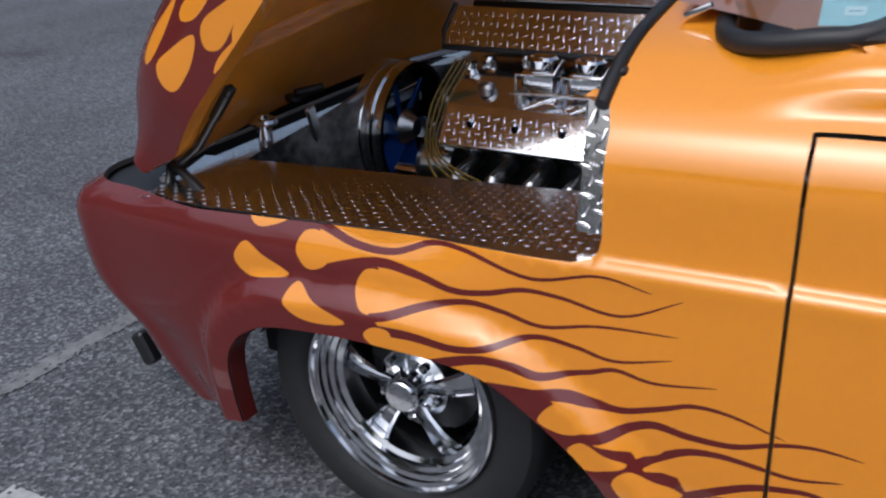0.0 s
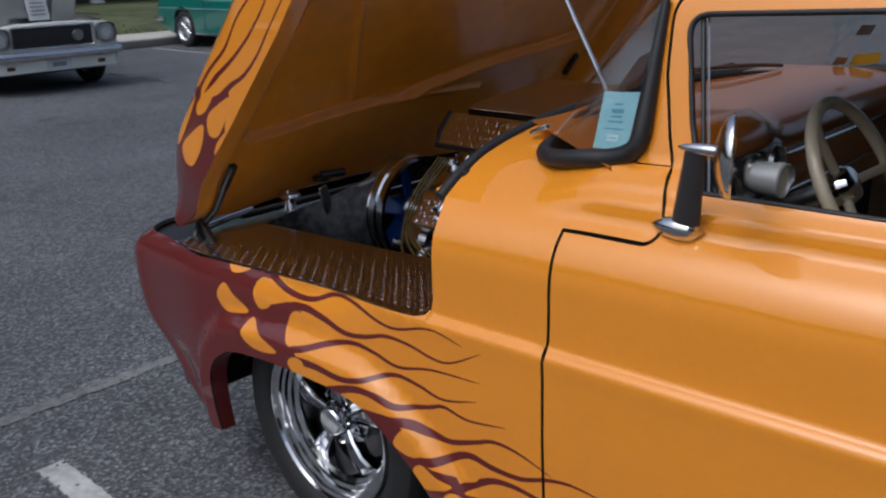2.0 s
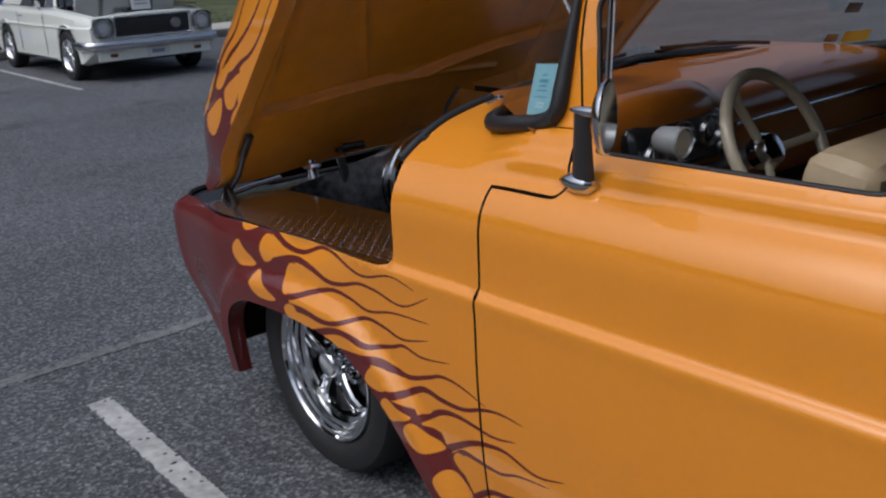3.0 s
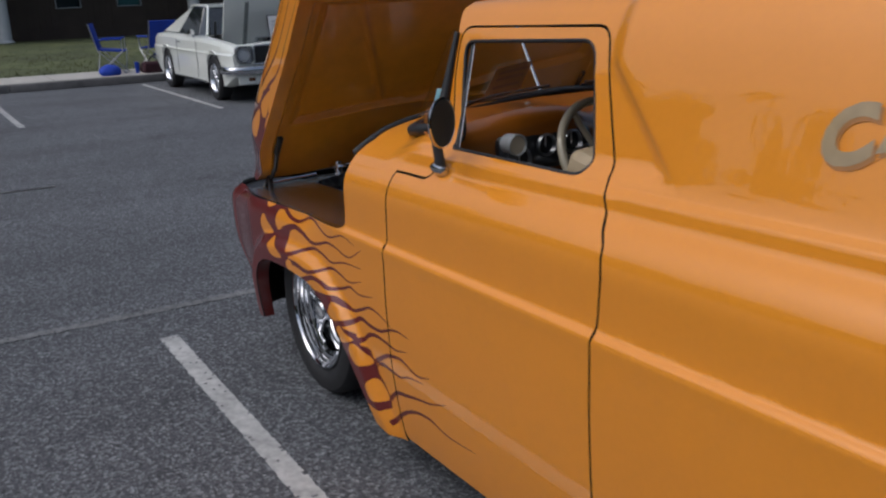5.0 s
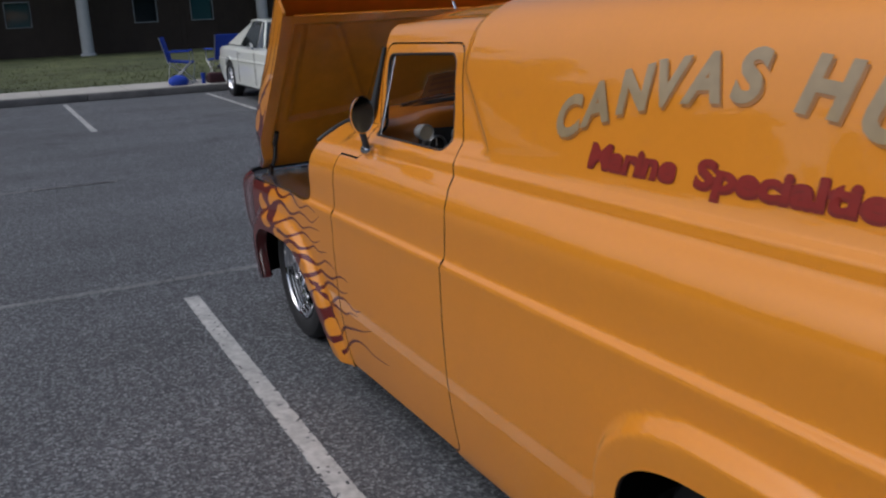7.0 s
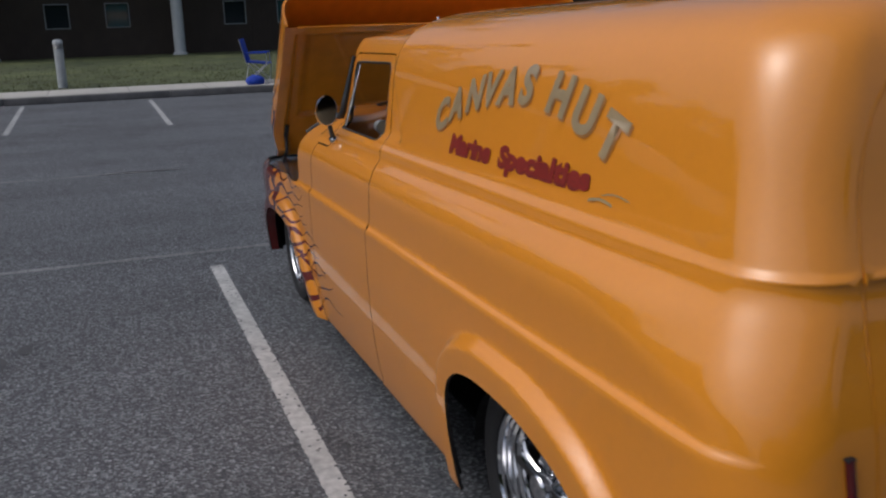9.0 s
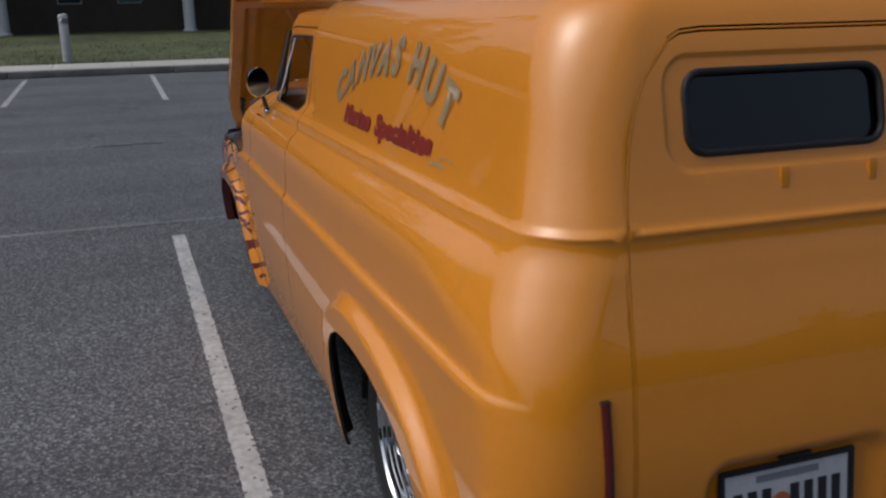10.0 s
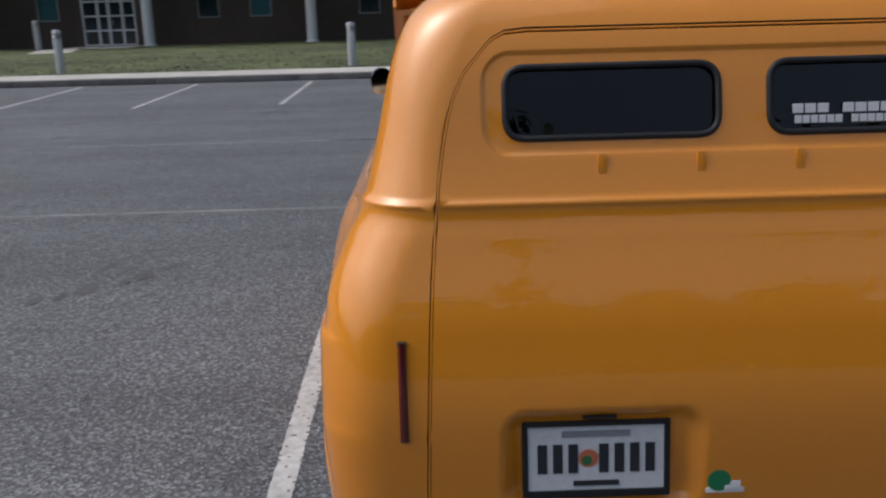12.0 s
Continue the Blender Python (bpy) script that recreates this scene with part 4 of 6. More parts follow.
for k, (x, y, z) in enumerate(((-0.98, 0.72, 0.80), (-0.94, 0.78, 0.86), (-0.55, 0.66, 0.84), (-0.50, 0.74, 0.80))):
    part("fitting", spin([(0.0, -0.03), (0.024, -0.03), (0.026, 0.0), (0.018, 0.012), (0.018, 0.03), (0.0, 0.034)], "Z", (x, y, z), 16), CHROME if k % 2 else STEEL, engine)
part("alternator", spin([(0.0, -1.03), (0.05, -1.03), (0.062, -1.01), (0.062, -0.95), (0.05, -0.93), (0.0, -0.93)], "X", (0, 0.68, 0.64), 24), STEEL, engine)
part("pulley", spin([(0.0, -1.07), (0.07, -1.07), (0.06, -1.055), (0.07, -1.04), (0.0, -1.04)], "X", (0, 0.93, 0.60), 24), BLACK, engine)
YELLOW = material("yellow_lead", (0.13, 0.085, 0.012), 0.5, grain=0.2, scale=40)
for k in range(4):
    d = 0.014 * k
    part("ignition_lead", tube(curve_points([(-0.96 + d, 0.74, 0.90), (-0.99 + d, 0.66, 0.80), (-0.95 + d, 0.56, 0.70), (-0.84 + 0.07 * k, 0.47, 0.66), (-0.72 + 0.08 * k, 0.46, 0.655)], 6), 0.0032, 7), YELLOW, engine, "yellow ignition lead")
part("chrome_rod", tube([(-1.13, 0.70, 0.60), (-1.05, 0.70, 0.598), (-1.0, 0.71, 0.59)], 0.018, 10), CHROME, engine)


# polished box over the engine, edged in black
def airbox_side(x, z, h):
    return (x, 0.805 + 0.75 * (z - 0.922) - 0.8 * h, z + 0.6 * h)


airbox = tread_plate("air_box", -1.03, -0.38, 0.922, 1.012, airbox_side, van, "polished tread plate air box edged in black")
lid = tread_plate("box_lid", -0.98, -0.36, 0.89, 1.30, lambda x, y, h: (x, y, 1.032 + 0.10 * (y - 0.9) + h), airbox, "polished tread plate lid")
part("edge_trim", tube([(-0.38, 0.800, 0.918), (-1.03, 0.800, 0.918), (-1.042, 0.830, 0.955), (-1.03, 0.878, 1.016)], 0.008, 8), RUBBER, airbox)
part("box_body", box(0.62, 0.34, 0.085, (-0.70, 1.10, 0.975), 0.008, 2), BLACK, airbox)
plate_bm = bmesh.new()
quad = [plate_bm.verts.new(p) for p in ((-0.95, 0.655, 0.800), (-0.44, 0.655, 0.800), (-0.40, 0.86, 0.905), (-0.97, 0.86, 0.905))]
plate_bm.faces.new(quad)
ext = bmesh.ops.extrude_face_region(plate_bm, geom=plate_bm.faces[:])["geom"]
bmesh.ops.translate(plate_bm, verts=[v for v in ext if isinstance(v, bmesh.types.BMVert)], vec=(0, 0.002, -0.004))
bmesh.ops.recalc_face_normals(plate_bm, faces=plate_bm.faces)
part("valley_plate", plate_bm, ALU, engine, "polished plate over the engine valley")
for x, f, r in ((-0.90, 0.75, 0.020), (-0.86, 0.30, 0.022), (-0.76, 0.22, 0.016), (-0.80, 0.80, 0.012)):
    part("filler_knob", spin([(0.0, -0.006), (r, -0.006), (r * 1.05, 0.012), (r * 0.8, 0.022), (0.0, 0.024)], "Z", (x, 0.655 + 0.205 * f, 0.800 + 0.105 * f), 18), STEEL if f < 0.5 else CHROME, engine)
flap = box(0.046, 0.026, 0.020, (0, 0, 0), 0.010, 3)
for v in flap.verts:
    v.co += 0.010 * Vector((noise.noise(v.co * 60), noise.noise(v.co * 60 + Vector((9, 0, 0))), noise.noise(v.co * 60 + Vector((0, 9, 0)))))
flap.transform(Matrix.Translation((-0.342, 0.115, 1.012)) @ Matrix.Rotation(radians(18), 4, "Y"))
part("cowl_flap", flap, ORANGE, van, "ragged orange edge of the cowl")
rim = [tuple(shell(np.array([-0.328]), np.array([v]))[0]) for v in np.linspace(1.045, COWL_TOP - 0.01, 26)]
rim += [(x, 2 * MID - y, z) for x, y, z in rim[::-1]]
part("cowl_seal", tube(rim, 0.013, 8), RUBBER, van, "black rubber hood seal")


# ---- tailgate ----
def rect_away(y, z, y0, y1, z0, z1, r):
    """Signed distance to a rounded rectangle, inside negative."""
    qx, qz = np.abs(y - (y0 + y1) / 2) - (y1 - y0) / 2 + r, np.abs(z - (z0 + z1) / 2) - (z1 - z0) / 2 + r
    return np.hypot(np.maximum(qx, 0), np.maximum(qz, 0)) + np.minimum(np.maximum(qx, qz), 0) - r


def gate_skin(u, v):
    p = shell(u, v)
    y, v = p[..., 1], np.asarray(v, float)
    d = rect_away(y, v, 0.378, 2 * MID - 0.378, 1.176, 1.388, 0.06)
    deep = 0.006 * (1 - ease((d + 0.004) / 0.008))
    d = rect_away(y, v, 0.405, 0.835, 0.40, 0.635, 0.05)
    deep = deep + 0.030 * (1 - ease((d + 0.035) / 0.05))
    p[..., 0] -= deep
    return p


def window_ring(y0, y1, z0, z1, r, grow=0.0):
    return [(p.x, p.y) for p in rounded([(y0 - grow, z0 - grow, r), (y1 + grow, z0 - grow, r), (y1 + grow * 1, z1 + grow, r), (y0 - grow, z1 + grow, r)], 8)]


def edge_points():
    """Close points along the pressed edges of the gate."""
    y, v = np.meshgrid(np.arange(0.36, 1.52, 0.005), np.concatenate([np.arange(0.37, 0.68, 0.010), np.arange(1.15, 1.41, 0.005)]))
    y, v = y.ravel(), v.ravel()
    d = rect_away(y, v, 0.378, 2 * MID - 0.378, 1.176, 1.388, 0.06)
    e = rect_away(y, v, 0.405, 0.835, 0.40, 0.635, 0.05)
    keep = (np.abs(d) < 0.010) | (np.abs(e + 0.01) < 0.034)
    y, v = y[keep], v[keep]
    a = shell(np.full(len(v), FLAT), v)[:, 1]
    return np.stack([FLAT + (y - a) / (MID - a), v], 1)


def build_gate():
    left = [(gate_u(v), v) for v in np.linspace(0.17, 1.40, 26)] + [(gate_u(1.40) + 0.02, 1.420), (gate_u(1.40) + 0.06, 1.434), (gate_u(1.40) + 0.14, 1.438)]
    right = [(2 * (FLAT + 1) - u, v) for u, v in left[::-1]]
    ring = [(u, v) for u, v in left] + right
    panes = [window_ring(0.425, 0.885, 1.207, 1.357, 0.045), window_ring(0.995, 1.455, 1.207, 1.357, 0.045)]
    gate = panel("tailgate", shrink(ring[::-1], 0.0085), gate_skin, [ORANGE], van, holes=[[(gate_at(y, v), v) for y, v in dense(w, 0.012)] for w in panes], step=0.02, label="one-piece orange tailgate", extra=np.concatenate([edge_points(), rows_at(3.02, 5.08, (1.040, 1.056, 1.064, 1.070, 1.076, 1.082, 1.088, 1.096, 1.104))]))
    bead = [Vector(shell(np.array([u]), np.array([v]))[0]) for u, v in shrink(dense(ring[::-1], 0.03), 0.0036)]
    part("gate_seal", tube([p - Vector((0.002, 0, 0)) for p in bead + bead[:2]], 0.0026, 6), ORANGE, gate)
    for w in panes:
        pts = [Vector(gate_skin(np.array([gate_at(y, v)]), np.array([v]))[0]) for y, v in w]
        pts = pts + [pts[0], pts[1]]
        seal = part("window_seal", tube(pts, 0.0075, 8), RUBBER, gate, "black rubber window seal")
        bm = bmesh.new()
        a = [bm.verts.new(p + Vector((-0.010, 0, 0))) for p in pts[:-2]]
        b = [bm.verts.new(p + Vector((-0.015, 0, 0))) for p in pts[:-2]]
        bm.faces.new(a), bm.faces.new(b[::-1])
        for i in range(len(a)):
            bm.faces.new((a[i], b[i], b[(i + 1) % len(a)], a[(i + 1) % len(a)]))
        bmesh.ops.recalc_face_normals(bm, faces=bm.faces)
        part("window_pane", bm, DARK_GLASS, gate, "dark tinted window pane").visible_shadow = False
    return gate


GATE = build_gate()


def on_gate(y, v, out=0.0):
    out = float(out)
    p = Vector(gate_skin(np.array([gate_at(y, v)]), np.array([v]))[0])
    return p + Vector((out, 0, 0.18 * out))


LEAN = Matrix.Rotation(radians(-7), 4, "Y")
# raised badge bars in body colour
for y in (0.63, 0.843, 1.056, 1.269):
    part("badge", box(0.006, 0.020, 0.050, on_gate(y, 1.150, 0.001), 0.0025, 2, None, LEAN), ORANGE, GATE)
# number plate
PLATE_WHITE = material("plate_face", (0.60, 0.62, 0.64), 0.35, grain=0.08, scale=50)
plate = part("number_plate", box(0.004, 0.300, 0.150, on_gate(0.606, 0.516, 0.012), 0.001, 1, None, LEAN), PLATE_WHITE, van, "white number plate in a black frame")
bm = None
for dy, dz, sy, sz in ((0, 0.080, 0.325, 0.013), (0, -0.080, 0.325, 0.017), (-0.156, 0, 0.013, 0.165), (0.156, 0, 0.013, 0.165)):
    bm = box(0.012, sy, sz, on_gate(0.606, 0.516, 0.014) + Vector((-0.12 * dz, dy, dz)), 0.004, 2, bm, LEAN)
part("plate_frame", bm, BLACK, plate)
INK = material("dark_ink", (0.02, 0.022, 0.03), 0.5)
for k in range(8):
    if k != 3:
        p = on_gate(0.606, 0.516, 0.0155) + Vector((0, -0.118 + 0.0338 * k, 0))
        part("plate_bar", box(0.002, 0.021, 0.066, p, 0.0005, 1, None, LEAN), INK, plate)
PEACH, LEAF = material("peach_ink", (0.55, 0.16, 0.08), 0.5), material("green_ink", (0.05, 0.16, 0.06), 0.5)
p = on_gate(0.606, 0.516, 0.0155) + Vector((0, -0.118 + 0.0338 * 3, 0))
part("plate_mark", spin([(0.0, -0.001), (0.022, -0.001), (0.022, 0.001), (0.0, 0.001)], "X", p, 20), PEACH, plate)
part("plate_mark", spin([(0.0, -0.001), (0.012, -0.001), (0.012, 0.002), (0.0, 0.002)], "X", p + Vector((0, -0.004, -0.004)), 16), LEAF, plate)
GREY_INK = material("grey_ink", (0.22, 0.23, 0.26), 0.5)
part("plate_bar", box(0.002, 0.15, 0.014, on_gate(0.606, 0.516, 0.0155) + Vector((-0.007, 0, 0.056)), 0.0005, 1, None, LEAN), GREY_INK, plate)
part("plate_bar", box(0.002, 0.10, 0.012, on_gate(0.606, 0.516, 0.0155) + Vector((0.007, 0, -0.056)), 0.0005, 1, None, LEAN), INK, plate)
part("plate_lamp", box(0.014, 0.075, 0.008, on_gate(0.612, 0.617, 0.004), 0.003, 2, None, LEAN), BLACK, GATE)
# slot lamps
for y in (0.190, 2 * MID - 0.190):
    pts = []
    for k in range(9):
        v = 0.585 + 0.0265 * k
        q = shell(np.array([gate_at(0.190, v)]), np.array([v]))[0]
        pts.append(Vector((q[0] + 0.002, y, q[2])))
    lamp = part("tail_lamp", tube(pts, 0.0095, 8), LENS_RED, van, "narrow dark red tail lamp")
    for q in (pts[0], pts[-1]):
        part("lamp_end", box(0.016, 0.020, 0.006, q, 0.002, 1), BLACK, lamp)
q = shell(np.array([4.05]), np.array([1.52]))[0]
part("high_brake_lamp", box(0.018, 0.15, 0.012, (q[0] + 0.004, MID, q[2] + 0.004), 0.004, 2), LENS_RED, van, "dark red high brake lamp")
# window stickers inside the pane: lettering shown as bars
WHITE_INK = material("white_vinyl", (0.72, 0.72, 0.72), 0.5)
decal = part("window_sticker", box(0.001, 0.024, 0.020, on_gate(1.058, 1.256, -0.004), 0.0004, 1, None, LEAN), WHITE_INK, GATE, "white vinyl lettering shown as bars")
for v, h, w, row in ((1.256, 0.020, 0.024, (1, 2, 4, 5, 6, 7, 8)), (1.233, 0.017, 0.0155, (0, 1, 2, 3, 4, 5, 7, 8, 9, 10, 11, 12, 13, 14, 15))):
    for k in row:
        part("sticker_bar", box(0.001, w, h, on_gate(1.058 + k * w * 1.14, v, -0.004), 0.0004, 1, None, LEAN), WHITE_INK, decal)
# green and white sticker beside the plate
frog = part("round_sticker", spin([(0.0, -0.001), (0.024, -0.001), (0.026, 0.0005), (0.0, 0.001)], "X", on_gate(0.876, 0.462, 0.0015), 24), material("green_vinyl", (0.012, 0.20, 0.075), 0.4, coat=0.5), GATE, "small green and white sticker")
part("sticker_bar", box(0.002, 0.085, 0.012, on_gate(0.890, 0.438, 0.002), 0.0008, 2, None, LEAN), WHITE_INK, frog)
part("sticker_bar", box(0.002, 0.036, 0.020, on_gate(0.906, 0.450, 0.002), 0.0008, 2, None, LEAN), WHITE_INK, frog)

# ---- lettering on the side ----
GREY_PAINT = material("grey_sign_paint", (0.36, 0.265, 0.140), 0.45, coat=0.8, grain=0.12, scale=30)
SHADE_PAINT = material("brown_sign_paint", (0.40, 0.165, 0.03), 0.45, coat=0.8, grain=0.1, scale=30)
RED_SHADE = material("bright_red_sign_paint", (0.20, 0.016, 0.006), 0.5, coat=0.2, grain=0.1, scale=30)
RED_PAINT = material("dark_red_sign_paint", (0.24, 0.013, 0.005), 0.5, coat=0.2, grain=0.1, scale=30)


def letters(text, size, place, mat, name, bold=0.0, squeeze=1.0, wide=0.0):
    """Signwriting laid on the body's side; place(x, y) gives the skin's u and v."""
    cu = bpy.data.curves.new(name, "FONT")
    cu.body, cu.size, cu.offset, cu.resolution_u = text, size, bold, 4
    ob = new(name, cu)
    dg = bpy.context.evaluated_depsgraph_get()
    me = bpy.data.meshes.new_from_object(ob.evaluated_get(dg))
    bpy.data.objects.remove(ob)
    bm = bmesh.new()
    bm.from_mesh(me)
    bmesh.ops.triangulate(bm, faces=bm.faces)
    bmesh.ops.subdivide_edges(bm, edges=[e for e in bm.edges if e.calc_length() > 0.03], cuts=2)
    if wide:
        squeeze = wide / (max(v.co.x for v in bm.verts) - min(v.co.x for v in bm.verts))
    uv = np.array([place(v.co.x * squeeze, v.co.y) for v in bm.verts])
    p = shell(uv[:, 0], uv[:, 1])
    for v, q in zip(bm.verts, p):
        v.co = Vector(q) + Vector((0, -0.0022, 0.0006))
    bmesh.ops.recalc_face_normals(bm, faces=bm.faces)
    flip = [f for f in bm.faces if f.normal.y > 0]
    bmesh.ops.reverse_faces(bm, faces=flip)
    return part(name, bm, mat, van)


ARC = glide([1.38, 1.54, 1.70, 1.88, 2.00, 2.13, 2.29, 2.47], [1.185, 1.243, 1.285, 1.308, 1.315, 1.303, 1.262, 1.185])
for ch, x, w in (("C", 1.372, 1.0), ("A", 1.482, 1.0), ("N", 1.600, 1.0), ("V", 1.715, 1.0), ("A", 1.822, 1.0), ("S", 1.945, 1.05), ("H", 2.098, 1.0), ("U", 2.222, 1.0), ("T", 2.340, 1.0)):
    mid = x + 0.05
    a = 0.75 * math.atan2(float(ARC(mid + 0.02) - ARC(mid - 0.02)), 0.04)
    base = float(ARC(mid))
    for dx, dv, mat in ((0.006, -0.007, SHADE_PAINT), (0, 0, GREY_PAINT)):
        lift = 0.0 if mat is SHADE_PAINT else 0.0004
        def spot(p, q, mid=mid, a=a, base=base, dx=dx, dv=dv):
            p -= 0.05
            return (mid + p * math.cos(a) - q * math.sin(a) + 0.25 * q + dx, base + p * math.sin(a) + q * math.cos(a) + dv)
        ob = letters(ch, 0.136, spot, mat, "sign_letter", 0.0060, 1.04 * w)
        if mat is GREY_PAINT:
            ob.location.y -= 0.0012
for word, x, wide in (("Marine", 1.530, 0.305), ("Specialties", 1.892, 0.455)):
    for dx, dv, bold, mat in ((0.003, -0.005, 0.0050, RED_SHADE), (0, 0, 0.0029, RED_PAINT)):
        ob = letters(word, 0.080, lambda p, q, x=x, dx=dx, dv=dv: (x + p + 0.12 * q + dx, 1.141 + q * 0.94 + dv), mat, "sign_word", bold, wide=wide)
        if mat is RED_PAINT:
            ob.location.y -= 0.0012
for x0, x1, v, h in ((2.35, 2.44, 1.118, 0.007), (2.40, 2.50, 1.138, 0.003)):
    bm = bmesh.new()
    n = 14
    rows = [[bm.verts.new(Vector(shell(np.array([x0 + (x1 - x0) * i / n]), np.array([v + k * h + 0.008 * math.sin(3 * i / n)]))[0]) + Vector((0, -0.003, 0.001))) for k in (0, 1)] for i in range(n + 1)]
    for a, b in zip(rows, rows[1:]):
        bm.faces.new((a[0], b[0], b[1], a[1]))
    part("sign_line", bm, GREY_PAINT, van)


# ---- windscreen, cab, mirror ----
SCREEN_FOOT = glide([0.0, 0.06, 0.14, 0.20, 0.27, 0.33, 0.40, 0.50, 0.65, 0.85, 1.0], [1.126, 1.123, 1.117, 1.108, 1.100, 1.104, 1.114, 1.128, 1.142, 1.150, 1.154])


def screen_point(s, t):
    """The wrap-round windscreen: s from the near pillar (0) to the middle (1) and on to the far pillar (2), t from its foot to its head."""
    k = s if s <= 1 else 2 - s
    a = Vector((0.086 + 0.006 * t, 0.140 + 0.068 * t))
    c = Vector((-0.172 + 0.205 * t, 0.190 + 0.050 * t))
    m = Vector((-0.285 + 0.215 * t, MID))
    q = 0.28
    if k < q:
        p = a.lerp(c, 0.9 * k / q) if k < 0.7 * q else None
    else:
        p = None
    if p is None:
        d0, d1 = a.lerp(c, 0.63), c.lerp(m, 0.10)
        if k < q + 0.07:
            f = (k - 0.7 * q) / (0.3 * q + 0.07)
            p = d0.lerp(c, f).lerp(c.lerp(d1, f), f)
        else:
            f = (k - q - 0.07) / (1 - q - 0.07)
            p = d1.lerp(m, f)
            p.x -= 0.03 * math.sin(math.pi * f / 2) * (1 - t)
    y = p.y if s <= 1 else 2 * MID - p.y
    foot = float(SCREEN_FOOT(k))
    head = 1.405 + 0.085 * float(ease(np.array((k - 0.15) / 0.7)))
    return Vector((p.x, y, foot + (head - foot) * t))


def build_screen():
    ss = np.concatenate([np.linspace(0, 0.36, 22), np.linspace(0.40, 1, 12)])
    ss = np.concatenate([ss, 2 - ss[-2::-1]])
    bm = bmesh.new()
    rows = [[bm.verts.new(screen_point(float(s), t)) for s in ss] for t in np.linspace(0, 1, 9)]
    for a, b in zip(rows, rows[1:]):
        for i in range(len(ss) - 1):
            bm.faces.new((a[i], b[i], b[i + 1], a[i + 1]))
    for f in bm.faces:
        f.smooth = True
    pane = part("windscreen", bm, GLASS, van, "curved wrap-round windscreen")
    pane.visible_shadow = False
    foot = [screen_point(float(s), 0.0) for s in ss]
    side = [screen_point(0, t) for t in (1.0, 0.84, 0.7, 0.55, 0.4, 0.25)]
    bend = [screen_point(0.0, 0.16), screen_point(0.006, 0.105), screen_point(0.018, 0.065), screen_point(0.036, 0.036), screen_point(0.058, 0.016)]
    near = [k for k in range(len(ss)) if ss[k] <= 0.40][5:]
    half = side + bend + [foot[k] for k in near]
    half = [p + Vector((0, 0.018 * float(ease(np.array((p.x + 0.06) / 0.12))), 0)) for p in half]
    for loop in (half, [Vector((p.x, 2 * MID - p.y, p.z)) for p in half]):
        part("windscreen_seal", tube(loop[:6], 0.0185, 10, tube(loop[5:], 0.0185, 10), (0.008, 0.0185)), RUBBER, pane, "thick black rubber windscreen seal")
    part("foot_seal", tube([p + Vector((0, 0, -0.006)) for p in foot[near[-1] : len(foot) - near[-1]]], 0.009, 8), RUBBER, pane)
    head = [screen_point(float(s), 1.0) for s in ss if 0.36 < s < 1.64]
    part("header_seal", tube(head, 0.014, 8), RUBBER, pane)
    return pane


SCREEN = build_screen()
CARD = material("pale_blue_card", (0.30, 0.55, 0.64), 0.6, grain=0.10, scale=60)
CARD_INK = material("blue_ink", (0.12, 0.32, 0.44), 0.6)


def screen_card(s0, s1, t0, t1, mat, name, parent, inset):
    bm = bmesh.new()
    pts = [[screen_point(s0 + (s1 - s0) * i / 4, t0 + (t1 - t0) * k / 4) for i in range(5)] for k in range(5)]
    vs = [[bm.verts.new(p + inset * (Vector((0.35, MID, 1.25)) - p).normalized()) for p in r] for r in pts]
    for a, b in zip(vs, vs[1:]):
        for i in range(4):
            bm.faces.new((a[i], a[i + 1], b[i + 1], b[i]))
    return part(name, bm, mat, parent)


def card_at(a, b, out):
    """A place on the card that stands behind the glass: a along it, b up it."""
    low = Vector((-0.034, 0.196, 1.132)).lerp(Vector((0.060, 0.164, 1.142)), a)
    high = Vector((-0.028, 0.222, 1.236)).lerp(Vector((0.070, 0.188, 1.246)), a)
    return low.lerp(high, b) + Vector((-0.30, -0.92, 0.22)) * out


def card_piece(name, a0, a1, b0, b1, out, thick, mat, parent):
    bm = bmesh.new()
    f, g = ([bm.verts.new(card_at(a, b, h)) for a, b in ((a0, b0), (a1, b0), (a1, b1), (a0, b1))] for h in (out, out - thick))
    bm.faces.new(f), bm.faces.new(g[::-1])
    for i in range(4):
        bm.faces.new((f[i], g[i], g[(i + 1) % 4], f[(i + 1) % 4]))
    bmesh.ops.recalc_face_normals(bm, faces=bm.faces)
    return part(name, bm, mat, parent)


card = card_piece("show_card", 0, 1, 0, 1, 0.0, 0.001, CARD, SCREEN)
card["label"] = "pale blue printed card behind the windscreen"
PALE_INK = material("pale_print", (0.52, 0.70, 0.76), 0.6)
card_piece("card_panel", 0.36, 0.68, 0.14, 0.26, 0.0006, 0.0005, PALE_INK, card)
for a0, a1, b0, b1 in ((0.22, 0.80, 0.345, 0.365), (0.30, 0.72, 0.47, 0.495), (0.36, 0.66, 0.555, 0.585), (0.34, 0.68, 0.63, 0.70), (0.40, 0.62, 0.77, 0.80), (0.42, 0.62, 0.19, 0.205)):
    card_piece("card_bar", a0, a1, b0, b1, 0.0012, 0.0005, CARD_INK, card)
STICKER = material("yellow_sticker", (0.45, 0.28, 0.02), 0.5)
screen_card(1.76, 1.85, 0.08, 0.20, STICKER, "windscreen_sticker", SCREEN, 0.01)
screen_card(1.70, 1.745, 0.10, 0.18, material("buff_sticker", (0.36, 0.24, 0.12), 0.5), "windscreen_sticker", SCREEN, 0.01)
